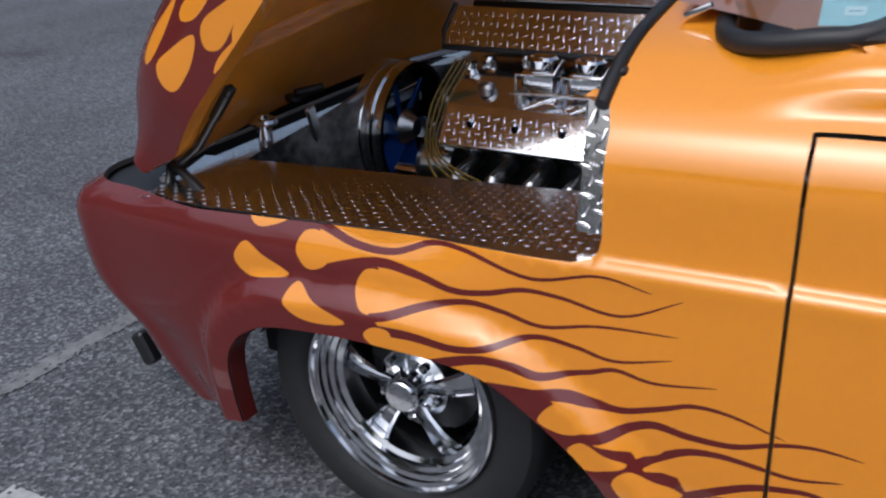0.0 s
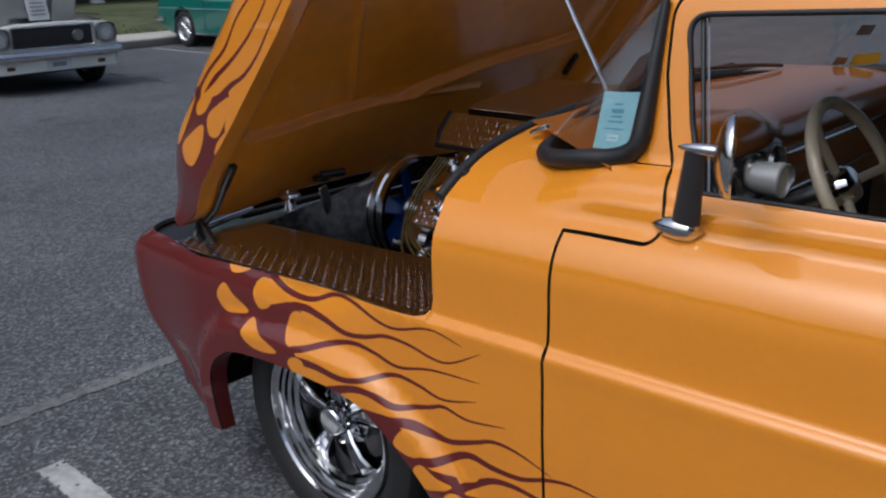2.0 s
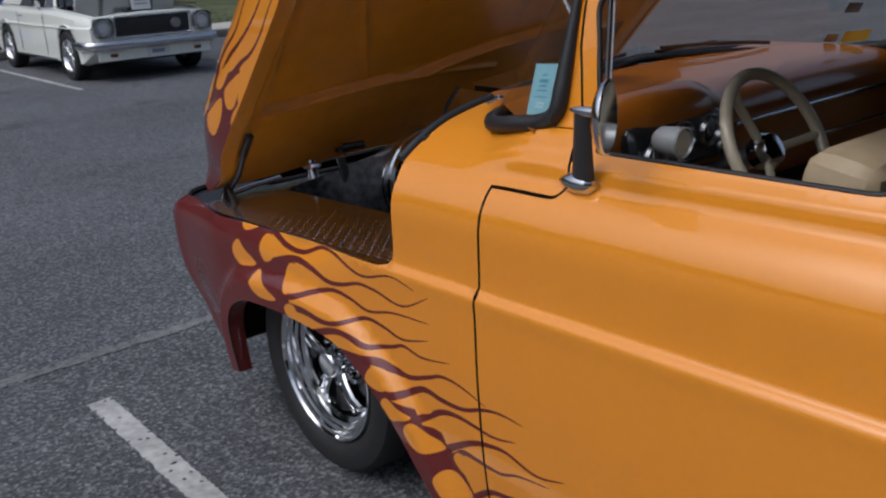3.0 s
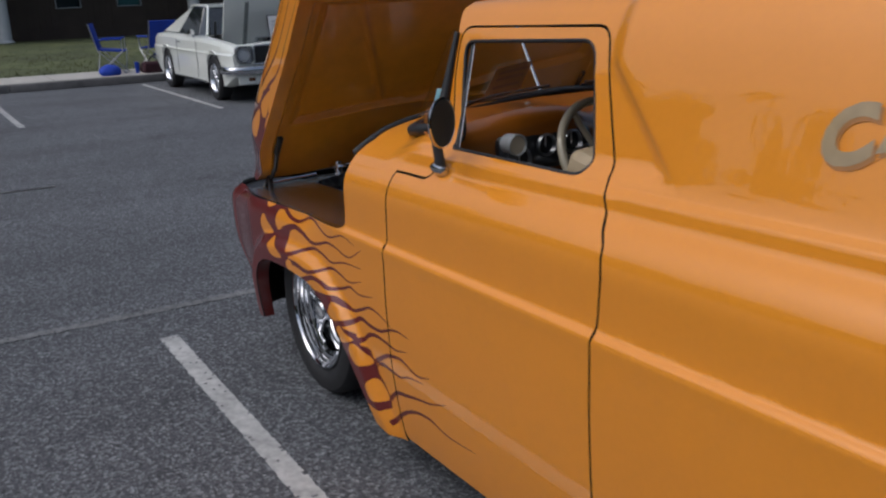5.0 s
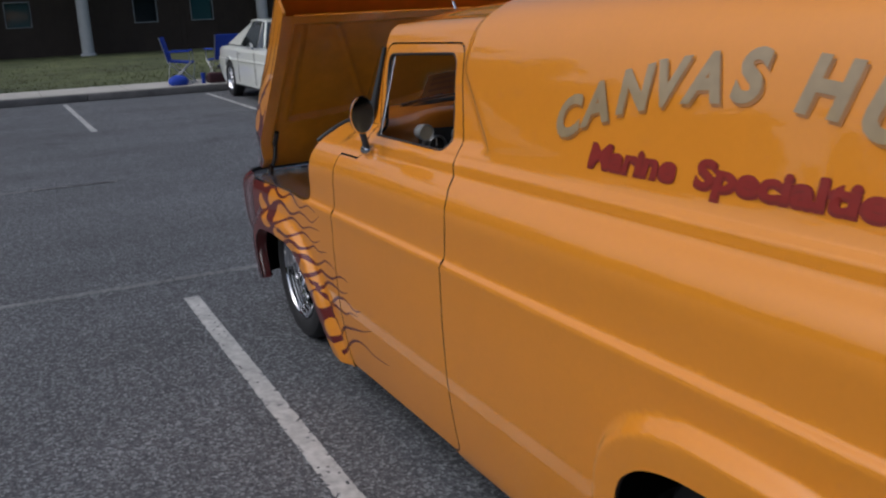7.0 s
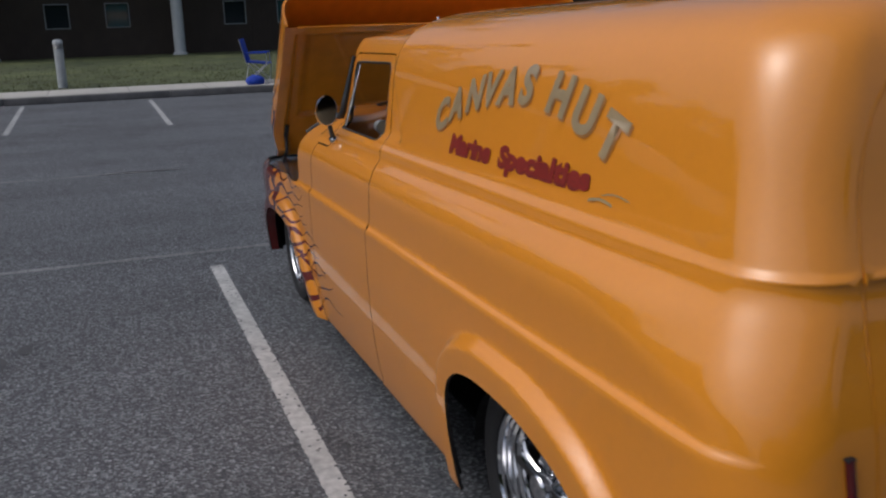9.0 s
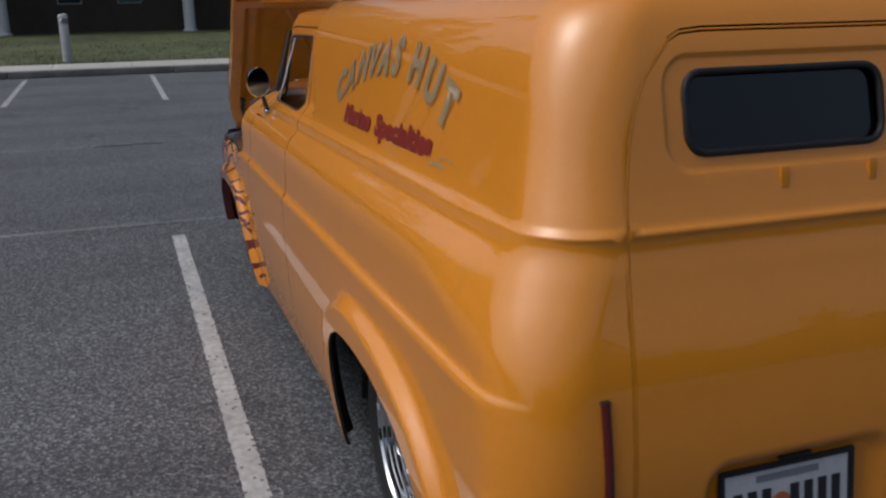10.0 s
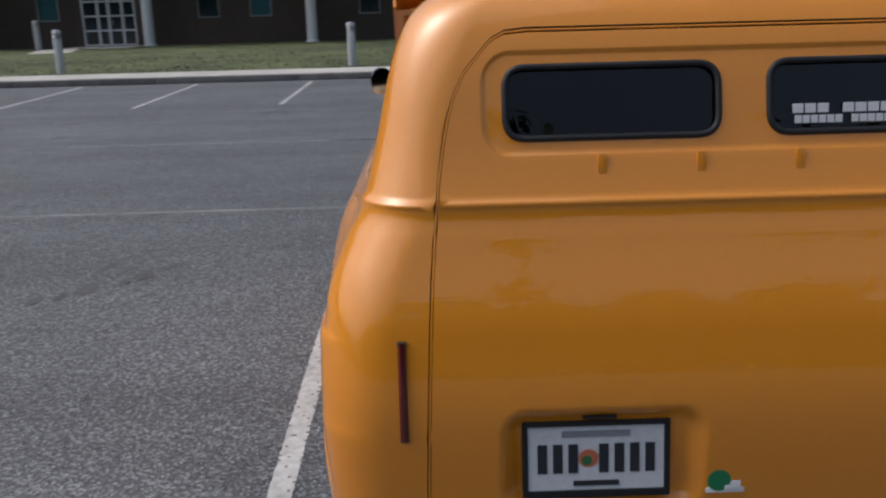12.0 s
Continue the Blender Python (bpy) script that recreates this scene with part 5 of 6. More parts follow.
screen_card(1.71, 1.77, 0.40, 0.50, material("grey_sticker", (0.16, 0.17, 0.18), 0.5), "windscreen_sticker", SCREEN, 0.01)
notice = screen_card(0.57, 0.74, 0.10, 0.40, material("faded_paper", (0.34, 0.31, 0.26), 0.7, grain=0.15, scale=25), "paper_notice", SCREEN, 0.012)
notice["label"] = "faded paper notice behind the windscreen"
for t0 in (0.16, 0.25, 0.32):
    screen_card(0.59, 0.72, t0, t0 + 0.035, GREY_INK, "notice_bar", notice, 0.016)
for s0, s1 in ((0.50, 0.92), (1.08, 1.50)):
    blade = [screen_point(s0 + (s1 - s0) * k / 8, 0.045) + Vector((-0.012, 0, 0.004)) for k in range(9)]
    wiper = part("wiper", tube(blade, 0.006, 8), BLACK, SCREEN)
    part("wiper_arm", tube([blade[4] + Vector((-0.004, 0, 0.006)), blade[0] + Vector((-0.02, 0, -0.012))], 0.005, 8), BLACK, wiper)
part("screen_trim", box(0.05, 0.016, 0.012, (-0.24, 0.30, 1.128), 0.004, 2, None, Matrix.Rotation(radians(-25), 4, "Y")), CHROME, SCREEN, "small chrome trim clip")

# inside of the cab
TAN = material("tan_upholstery", (0.40, 0.31, 0.19), 0.6, grain=0.12, scale=22, bump=0.001)
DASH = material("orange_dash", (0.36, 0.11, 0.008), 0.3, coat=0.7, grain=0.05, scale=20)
IVORY = material("ivory_plastic", (0.50, 0.44, 0.32), 0.3, coat=0.5, grain=0.06, scale=30)
DIAL = material("dial_face", (0.02, 0.022, 0.024), 0.3, coat=0.5)


def dash_board():
    """The dash: a rolled top that falls to a curved face, across the cab."""
    rows = [(-0.285, 1.138), (-0.16, 1.132), (-0.05, 1.124), (0.03, 1.116), (0.075, 1.09), (0.088, 1.05), (0.075, 1.0), (0.055, 0.93), (0.05, 0.86), (0.02, 0.83)]
    bm = bmesh.new()
    ys = np.linspace(0.13, 1.75, 33)
    grid = []
    for x, z in rows:
        r = []
        for y in ys:
            hump = 0.045 * math.exp(-(((y - 0.52) / 0.20) ** 4)) * (1 if x > -0.1 else 0.2)
            side = 0.14 + 0.62 * max(0.0, 0.02 - x)
            yy = side + (y - 0.13) * (2 * MID - 2 * side) / 1.62
            r.append(bm.verts.new((x + hump * 0.9 * (x > -0.02), yy, z + hump * (z > 1.04) * (x > 0.0))))
        grid.append(r)
    for a, b in zip(grid, grid[1:]):
        for i in range(len(ys) - 1):
            bm.faces.new((a[i], a[i + 1], b[i + 1], b[i]))
    bmesh.ops.recalc_face_normals(bm, faces=bm.faces)
    for f in bm.faces:
        f.smooth = True
    return bm


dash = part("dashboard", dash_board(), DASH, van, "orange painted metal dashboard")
pod = part("instrument_pod", box(0.05, 0.36, 0.115, (0.118, 0.52, 1.035), 0.03, 3, None, Matrix.Rotation(radians(-14), 4, "Y")), DIAL, dash, "black gauge cluster")
for y, z, r in ((0.40, 1.02, 0.040), (0.50, 1.055, 0.034), (0.60, 1.055, 0.036), (0.66, 1.01, 0.030)):
    g = part("gauge", spin([(r * 0.85, 0.0), (r, 0.0), (r * 1.05, 0.008), (r * 0.95, 0.016), (r * 0.85, 0.010), (r * 0.8, 0.004)], "X", (0.145, y, z), 24, closed=True), STEEL, pod)
    part("needle", box(0.002, 0.004, r, (0.147, y, z + r * 0.3), 0.0005, 1), WHITE_INK, g)
part("dash_trim", tube([(0.092, 0.80, 1.03), (0.094, 1.20, 1.03), (0.092, 1.70, 1.03)], 0.006, 8), CHROME, dash)
part("dash_trim", tube([(0.080, 0.80, 0.93), (0.082, 1.20, 0.93), (0.080, 1.70, 0.93)], 0.006, 8), CHROME, dash)
SILVER = material("silver_gauge", (0.36, 0.37, 0.37), 0.35, 0.4, grain=0.06, scale=30)
tach = part("tachometer", spin([(0.0, -0.032), (0.018, -0.030), (0.027, -0.018), (0.031, 0.022), (0.032, 0.033), (0.029, 0.036), (0.026, 0.029), (0.0, 0.027)], "X", (0.27, 0.285, 1.098), 28), SILVER, dash, "silver rev counter on a bracket")
part("dial", spin([(0.0, 0.028), (0.026, 0.028), (0.026, 0.031), (0.0, 0.031)], "X", (0.27, 0.285, 1.098), 24), IVORY, tach)
part("gauge_bracket", tube([(0.28, 0.285, 1.06), (0.24, 0.31, 1.02), (0.17, 0.36, 0.99)], 0.010, 8), STEEL, tach)


def steering_wheel():
    at = Matrix.Translation((0.325, 0.60, 1.04)) @ Matrix.Rotation(radians(62), 4, "Y")
    wheel = part("steering_wheel", tube([at @ Vector((0.168 * math.cos(a), 0.168 * math.sin(a), 0)) for a in (2 * math.pi * i / 40 for i in range(41))], 0.0135, 10), IVORY, van, "ivory steering wheel")
    for a in (90, 210, 330):
        d = Vector((math.cos(radians(a)), math.sin(radians(a)), 0))
        part("spoke", tube([at @ (d * 0.03 + Vector((0, 0, -0.03))), at @ (d * 0.12 + Vector((0, 0, -0.015))), at @ (d * 0.164)], 0.010, 8), IVORY, wheel)
    bm = spin([(0.0, -0.06), (0.035, -0.06), (0.042, -0.03), (0.034, -0.01), (0.0, -0.006)], "Z", (0, 0, 0), 24)
    bm.transform(at)
    part("horn_button", bm, CHROME, wheel)
    part("steering_column", tube([at @ Vector((0, 0, -0.04)), at @ Vector((0, 0, -0.55))], 0.024, 12), STEEL, wheel)
    part("shift_lever", tube([at @ Vector((0, 0.02, -0.12)), at @ Vector((0, 0.17, -0.09))], 0.007, 8), CHROME, wheel)


steering_wheel()
bench = part("bench_seat", box(0.50, 1.42, 0.18, (0.36, MID, 0.56), 0.05, 3), TAN, van, "tan upholstered bench seat")
part("seat_back", box(0.14, 1.42, 0.52, (0.60, MID, 0.87), 0.05, 3, None, Matrix.Rotation(radians(10), 4, "Y")), TAN, bench)
for k in range(7):
    part("seat_piping", tube([(0.52, 0.40 + 0.18 * k, 0.71), (0.562, 0.40 + 0.18 * k, 1.09)], 0.008, 6), TAN, bench)
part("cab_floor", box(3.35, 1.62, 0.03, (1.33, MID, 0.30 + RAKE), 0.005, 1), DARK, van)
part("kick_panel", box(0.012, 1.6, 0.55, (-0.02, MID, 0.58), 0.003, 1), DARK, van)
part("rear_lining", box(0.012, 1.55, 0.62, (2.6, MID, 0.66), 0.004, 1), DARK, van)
# window frames of the doors
for flip in (1, -1):
    pts = []
    for u, v in window_outline:
        p = shell(np.array([u]), np.array([v]))[0]
        pts.append(Vector((p[0], p[1] + 0.004 if flip > 0 else 2 * MID - p[1] - 0.004, p[2])))
    part("window_channel", tube(pts + pts[:2], 0.0055, 8), RUBBER, van, "black window channel")
    a, b = shell(np.array([0.232]), np.array([1.10]))[0], shell(np.array([0.158]), np.array([1.38]))[0]
    bar = [Vector((a[0], a[1] + 0.012, a[2])), Vector((b[0], b[1] + 0.012, b[2]))]
    if flip < 0:
        bar = [Vector((p.x, 2 * MID - p.y, p.z)) for p in bar]
    part("window_run", tube(bar, 0.0045, 8), BLACK, van)
    part("run_trim", tube([p + Vector((0.010, 0, 0)) for p in bar], 0.0018, 6), STEEL, van)
    card_y = 0.062 if flip > 0 else 2 * MID - 0.062
    part("door_card", box(0.93, 0.012, 0.56, (0.435, card_y + 0.03 * flip, 0.60), 0.004, 1), TAN, van)


# door mirror
ARM_BLACK = material("satin_black", (0.030, 0.031, 0.034), 0.5, grain=0.15, scale=30)


def mirror():
    base = Vector(shell(np.array([0.213]), np.array([1.048]))[0])
    bm = spin([(0.0, -0.052), (0.009, -0.042), (0.018, -0.02), (0.021, 0.004), (0.018, 0.026), (0.0, 0.046)], "X", base + Vector((0.004, -0.008, 0.0)), 20)
    m = part("door_mirror", bm, CHROME, van, "round chrome door mirror on a black arm")
    foot, top = base + Vector((0.020, -0.014, 0.012)), Vector((0.266, 0.032, 1.190))
    bm = bmesh.new()
    rings = []
    for k in range(7):
        f = k / 6
        c, w, d = foot.lerp(top, f), 0.026 - 0.008 * f, 0.011 - 0.003 * f
        rings.append([bm.verts.new(c + Vector((w * math.cos(a), d * math.sin(a), 0))) for a in (2 * math.pi * i / 16 for i in range(16))])
    for a, b in zip(rings, rings[1:]):
        for i in range(16):
            bm.faces.new((a[i], a[(i + 1) % 16], b[(i + 1) % 16], b[i]))
    bm.faces.new(rings[0][::-1]), bm.faces.new(rings[-1])
    bmesh.ops.recalc_face_normals(bm, faces=bm.faces)
    part("mirror_arm", smooth(bm, 50), ARM_BLACK, m)
    part("mirror_spear", spin([(0.0, -0.036), (0.005, -0.026), (0.009, -0.005), (0.010, 0.02), (0.008, 0.045), (0.0, 0.052)], "X", top + Vector((0.004, 0.0, 0.004)), 14), CHROME, m)
    head = Matrix.Translation((0.322, 0.022, 1.190)) @ Matrix.Rotation(radians(24), 4, "Z")
    bm = spin([(0.0, -0.018), (0.02, -0.016), (0.04, -0.010), (0.054, -0.002), (0.059, 0.004), (0.060, 0.009), (0.056, 0.011), (0.054, 0.008)], "X", (0, 0, 0), 32)
    bm.transform(head @ Matrix.Diagonal((1, 1, 1.12, 1)))
    part("mirror_shell", bm, CHROME, m)
    bm = spin([(0.0, 0.0085), (0.055, 0.0085), (0.055, 0.0105), (0.0, 0.0105)], "X", (0, 0, 0), 32)
    bm.transform(head @ Matrix.Diagonal((1, 1, 1.12, 1)))
    part("mirror_glass", bm, CHROME, m)


mirror()


# ---- wheels ----
def wheel(x, z, face, sign, radius):
    """A five-spoke chrome wheel with stepped rim in a black tyre; face: the tyre's outer side, sign: +1 where it faces -y."""
    at = Matrix.Translation((x, face, z)) @ Matrix.Diagonal((1, sign, 1, 1))
    w = thing("wheel", "", "")
    w.parent = van
    for key in ("label", "category"):
        if key in w:
            del w[key]
    w.matrix_world = at

    def add(name, bm, mat, label=""):
        if sign < 0:
            bmesh.ops.reverse_faces(bm, faces=bm.faces)
        return part(name, bm, mat, w, label)

    r, k, g = radius, 0.228, 1.11
    add("tyre", spin([(k, 0.03), (k + 0.012, 0.012), (k + 0.03, 0.003), (r - 0.045, 0.0), (r - 0.018, 0.010), (r - 0.004, 0.028), (r, 0.05), (r, 0.16), (r - 0.004, 0.185), (r - 0.03, 0.21), (k, 0.19)], "Y", steps=64, closed=True), TYRE, "black tyre")
    add("rim", spin([(k + 0.003, 0.020), (k, 0.010), (k - 0.006, 0.010), (k - 0.010, 0.018), (k - 0.019, 0.021), (k - 0.021, 0.030), (k - 0.030, 0.033), (k - 0.032, 0.042), (k - 0.042, 0.046), (k - 0.044, 0.056), (k - 0.056, 0.062), (k - 0.060, 0.085), (k - 0.064, 0.17), (k, 0.18)], "Y", steps=72, closed=True, sharp=24), CHROME, "stepped chrome rim")
    add("brake_drum", spin([(0.0, 0.13), (0.14, 0.13), (0.15, 0.15), (0.15, 0.19), (0.0, 0.19)], "Y", steps=32), BLACK)
    for i in range(5):
        a = 2 * math.pi * i / 5 + 0.35
        t = Matrix.Rotation(-a, 4, "Y")
        bm = bmesh.new()
        sect = []
        for q, half, dep in ((0.036, 0.012, 0.062), (0.07, 0.016, 0.054), (0.11, 0.022, 0.052), (0.145, 0.028, 0.062), (0.153, 0.029, 0.085)):
            sect.append([bm.verts.new(t @ Vector((q * g, dep + d, h * g))) for h, d in ((-half, 0.03), (-half, 0.0), (-half * 0.72, -0.006), (-half * 0.5, 0.012), (half * 0.5, 0.012), (half * 0.72, -0.006), (half, 0.0), (half, 0.03))])
        for p, q in zip(sect, sect[1:]):
            for j in range(7):
                bm.faces.new((p[j], p[j + 1], q[j + 1], q[j]))
        bmesh.ops.recalc_face_normals(bm, faces=bm.faces)
        add("spoke", smooth(bm, 25), CHROME)
        b = a + math.pi / 5
        add("lug_nut", spin([(0.0, 0.055), (0.006, 0.056), (0.011, 0.064), (0.011, 0.085), (0.0, 0.085)], "Y", (0.068 * math.cos(b), 0, 0.068 * math.sin(b)), 10), CHROME)
    add("hub_plate", spin([(0.0, 0.075), (0.07, 0.075), (0.085, 0.085), (0.085, 0.10), (0.0, 0.10)], "Y", steps=32), CHROME)
    add("centre_cap", spin([(0.0, 0.024), (0.034, 0.025), (0.039, 0.029), (0.042, 0.036), (0.045, 0.075), (0.0, 0.075)], "Y", steps=32), CHROME, "chrome centre cap")
    return w


wheel(-0.760, 0.333, 0.060, 1, 0.333)
wheel(-0.760, 0.333, 2 * MID - 0.060, -1, 0.333)
wheel(2.215, 0.335, 0.075, 1, 0.335)
wheel(2.215, 0.335, 2 * MID - 0.075, -1, 0.335)
for x in (-0.760, 2.215):
    part("axle", tube([(x, 0.2, 0.325), (x, 1.68, 0.325)], 0.035, 12), BLACK, van)
    for y, s in ((0.28, 1), (2 * MID - 0.28, -1)):
        bm = bmesh.new()
        n = 20
        ring = [[bm.verts.new((x + 0.39 * math.cos(a), y + d * s, 0.30 + 0.30 * math.sin(a))) for d in (-0.20, 0.09)] for a in (np.linspace(radians(-22), radians(160), n + 1) if x < 0 else np.linspace(0, math.pi, n + 1))]
        for a, b in zip(ring, ring[1:]):
            bm.faces.new((a[0], b[0], b[1], a[1]))
        bm.faces.new([q[1] for q in ring])
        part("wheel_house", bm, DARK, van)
for flip in (False, True):
    # the wing's edge turns inwards ahead of the wheel
    edge = [shell(np.array([u]), np.array([v]))[0] for u, v in FRONT_LINE if u < -0.80 and v > 0.232]
    bm, rows = bmesh.new(), []
    for k, p in enumerate(edge):
        f = math.sin(math.pi * min(1, (k + 1) / len(edge) * 0.9 + 0.1)) ** 0.5
        corners = ((0.002, 0.004), (0.004, 0.030 + 0.022 * f), (-0.002, 0.030 + 0.022 * f), (-0.004, 0.006))
        rows.append([bm.verts.new((p[0] + dx, 2 * MID - p[1] - dy if flip else p[1] + dy, p[2] + 0.002)) for dx, dy in corners])
    for a, b in zip(rows, rows[1:]):
        for i in range(4):
            bm.faces.new((a[i], b[i], b[(i + 1) % 4], a[(i + 1) % 4]))
    bm.faces.new(rows[0]), bm.faces.new(rows[-1][::-1])
    bmesh.ops.recalc_face_normals(bm, faces=bm.faces)
    part("arch_lip", bm, MAROON, van, "dark maroon inner edge of the wheel arch")
for y in (0.42, 1.46):
    part("chassis_rail", box(4.3, 0.08, 0.12, (0.75, y, 0.25), 0.01, 1, None, Matrix.Rotation(-RAKE, 4, "Y")), DARK, van)
part("tow_bracket", box(0.05, 0.04, 0.10, (-1.74, 0.26, 0.12), 0.008, 1, None, Matrix.Rotation(radians(-25), 4, "Y")), BLACK, van)


# ---- kerb, verge, building ----
KERB, WALK_BACK, WALL = -14.61, -16.15, -28.6


def structure(name, bm, mat, label, category):
    ob = new(name, bpy.data.meshes.new(name))
    bm.to_mesh(ob.data), bm.free()
    ob.data.materials.append(mat)
    return tagged(ob, label, category, kind="structure")


bm = None
for k in range(27):
    bm = box(0.16, 2.985, 0.135, (KERB - 0.08, -40 + 3 * k, 0.0675 - 0.002), 0.018, 2, bm)
structure("kerb", bm, KERB_STAIN, "stained concrete kerb at the edge of the car park", "kerb")
bm = None
for k in range(54):
    bm = box(WALK_BACK * -1 + KERB - 0.165, 1.488, 0.10, ((KERB - 0.165 + WALK_BACK) / 2, -40 + 1.5 * k, 0.09), 0.006, 1, bm)
structure("pavement", bm, CONCRETE, "pale concrete pavement beside the lawn", "pavement")

GRASS = material("lawn", (0.050, 0.068, 0.022), 0.9, grain=0.35, scale=3, bump=0.02, color2=(0.085, 0.095, 0.035))


def lawn():
    bm = bmesh.new()
    xs, ys = np.linspace(WALK_BACK, WALL - 0.3, 30), np.linspace(-42, 42, 120)
    rng = random.Random(4)
    g = [[bm.verts.new((x, y, 0.13 + 0.12 * float(ease((WALK_BACK - x) / 6)) + rng.uniform(-0.012, 0.012))) for y in ys] for x in xs]
    for a, b in zip(g, g[1:]):
        for i in range(len(ys) - 1):
            bm.faces.new((a[i], a[i + 1], b[i + 1], b[i]))
    bmesh.ops.recalc_face_normals(bm, faces=bm.faces)
    return bm


structure("lawn", lawn(), GRASS, "mown green lawn before the building", "lawn")


def grass_blades():
    rng = random.Random(8)
    verts, faces = [], []
    for _ in range(9000):
        x = WALK_BACK - 0.02 - abs(rng.gauss(0, 3.2))
        y = rng.uniform(-14, 9)
        if x < WALL:
            continue
        z = 0.12 + 0.12 * float(ease((WALK_BACK - x) / 6))
        h, a, w = rng.uniform(0.03, 0.075), rng.uniform(0, 3.1), rng.uniform(0.006, 0.014)
        k = len(verts)
        verts += [(x - w * math.cos(a), y - w * math.sin(a), z), (x + w * math.cos(a), y + w * math.sin(a), z), (x + rng.uniform(-0.03, 0.03), y + rng.uniform(-0.03, 0.03), z + h)]
        faces.append((k, k + 1, k + 2))
    me = bpy.data.meshes.new("grass")
    me.from_pydata(verts, [], faces)
    me.materials.append(GRASS)
    tagged(new("grass", me), "short blades of lawn grass", "grass", kind="stuff")


grass_blades()

SIDING = material("brown_siding", (0.050, 0.036, 0.027), 0.75, grain=0.18, scale=2.5, bump=0.004)
WHITE_TRIM = material("white_trim", (0.55, 0.57, 0.58), 0.5, grain=0.06, scale=6)
PANE = material("window_glass", (0.014, 0.022, 0.026), 0.06, coat=0.4)
TEAL_PANE = material("blue_blind_glass", (0.035, 0.10, 0.11), 0.10, coat=0.4)
FRAME_GREY = material("grey_window_frame", (0.27, 0.29, 0.30), 0.5, grain=0.08, scale=6)
ROOFING = material("grey_roofing", (0.09, 0.085, 0.08), 0.85, grain=0.2, scale=6)

house = thing("office_building", "long low brown office building with white columns", "building")
WINDOWS = [-13.1, -7.45, -5.60, -1.75, 0.10, 3.92, 5.75, 9.60, 11.45, -18.9, -17.0]


def wall_with_openings():
    """The long front with real window and door openings."""
    cuts = sorted([(y - 0.36, y + 0.36, 1.16, 1.95) for y in WINDOWS] + [(-11.95, -10.05, 0.0, 2.25)])
    bm, y0 = None, -40.0
    for a, b, z0, z1 in cuts:
        bm = box(0.2, a - y0, 4.0, (WALL - 0.1, (a + y0) / 2, 2.0), 0.0, 1, bm)
        if z0 > 0:
            bm = box(0.2, b - a, z0, (WALL - 0.1, (a + b) / 2, z0 / 2), 0.0, 1, bm)
        bm = box(0.2, b - a, 4.0 - z1, (WALL - 0.1, (a + b) / 2, (4.0 + z1) / 2), 0.0, 1, bm)
        y0 = b
    return box(0.2, 40 - y0, 4.0, (WALL - 0.1, (40 + y0) / 2, 2.0), 0.0, 1, bm)


part("wall", wall_with_openings(), SIDING, house, "dark brown vertical siding")
for k in range(180):
    y = -20 + 0.18 * k
    if all(abs(y - w) > 0.42 for w in WINDOWS) and not -12.1 < y < -9.9:
        part("batten", box(0.018, 0.03, 3.8, (WALL + 0.008, y, 2.0), 0.0), SIDING, house)
part("back_wall", box(0.2, 80, 4.0, (WALL - 9, 0, 2.0), 0.0), SIDING, house)
part("roof", box(11.5, 82, 0.3, (WALL - 4.2, 0, 4.05), 0.03, 1), ROOFING, house)
part("fascia", box(0.12, 82, 0.40, (WALL + 1.62, 0, 3.95), 0.02, 1), WHITE_TRIM, house)
for i, y in enumerate(WINDOWS):
    w = part("window", box(0.02, 0.66, 0.73, (WALL - 0.08, y, 1.555), 0.0), TEAL_PANE if i % 2 == 0 else PANE, house)
    bm = None
    for dy, dz, sy, sz in ((0, 0.38, 0.76, 0.034), (0, -0.38, 0.76, 0.034), (-0.363, 0, 0.034, 0.726), (0.363, 0, 0.034, 0.726)):
        bm = box(0.09, sy, sz, (WALL - 0.01, y + dy, 1.555 + dz), 0.008, 1, bm)
    part("window_frame", bm, FRAME_GREY, w)
door = part("entrance_door", box(0.02, 1.8, 2.2, (WALL - 0.09, -11.0, 1.12), 0.0), PANE, house, "glazed white double entrance door")
bm = None
for y in (-11.93, -11.38, -11.0, -10.52, -10.07):
    bm = box(0.07, 0.09, 2.2, (WALL - 0.05, y, 1.12), 0.008, 1, bm)
for z in (0.30, 0.80, 1.30, 1.80, 2.2):
    bm = box(0.06, 1.86, 0.06, (WALL - 0.05, -11.0, z), 0.008, 1, bm)
part("door_frame", bm, WHITE_TRIM, door)
part("door_handle", tube([(WALL, -10.86, 0.95), (WALL + 0.03, -10.86, 1.0), (WALL, -10.86, 1.15)], 0.012, 8), STEEL, door)
for k in range(-3, 4):
    y = 1.93 + 5.67 * k
    c = part("column", spin([(0.0, 0.2), (0.24, 0.2), (0.24, 0.30), (0.185, 0.33), (0.18, 3.7), (0.23, 3.75), (0.23, 3.85), (0.0, 3.85)], "Z", (WALL + 0.75, y, 0), 24), WHITE_TRIM, house, "round white column")
bm = box(1.5, 2.4, 0.06, (WALL + 0.8, -11.0, 0.24), 0.01, 1)
structure("entrance_path", box(2.9, 1.3, 0.06, (WALL + 2.9, -11.9, 0.235), 0.01, 1, bm, Matrix.Rotation(radians(14), 4, "Z")), CONCRETE, "pale concrete path to the entrance", "path")

BOLLARD = material("grey_bollard", (0.42, 0.44, 0.45), 0.55, grain=0.12, scale=12)


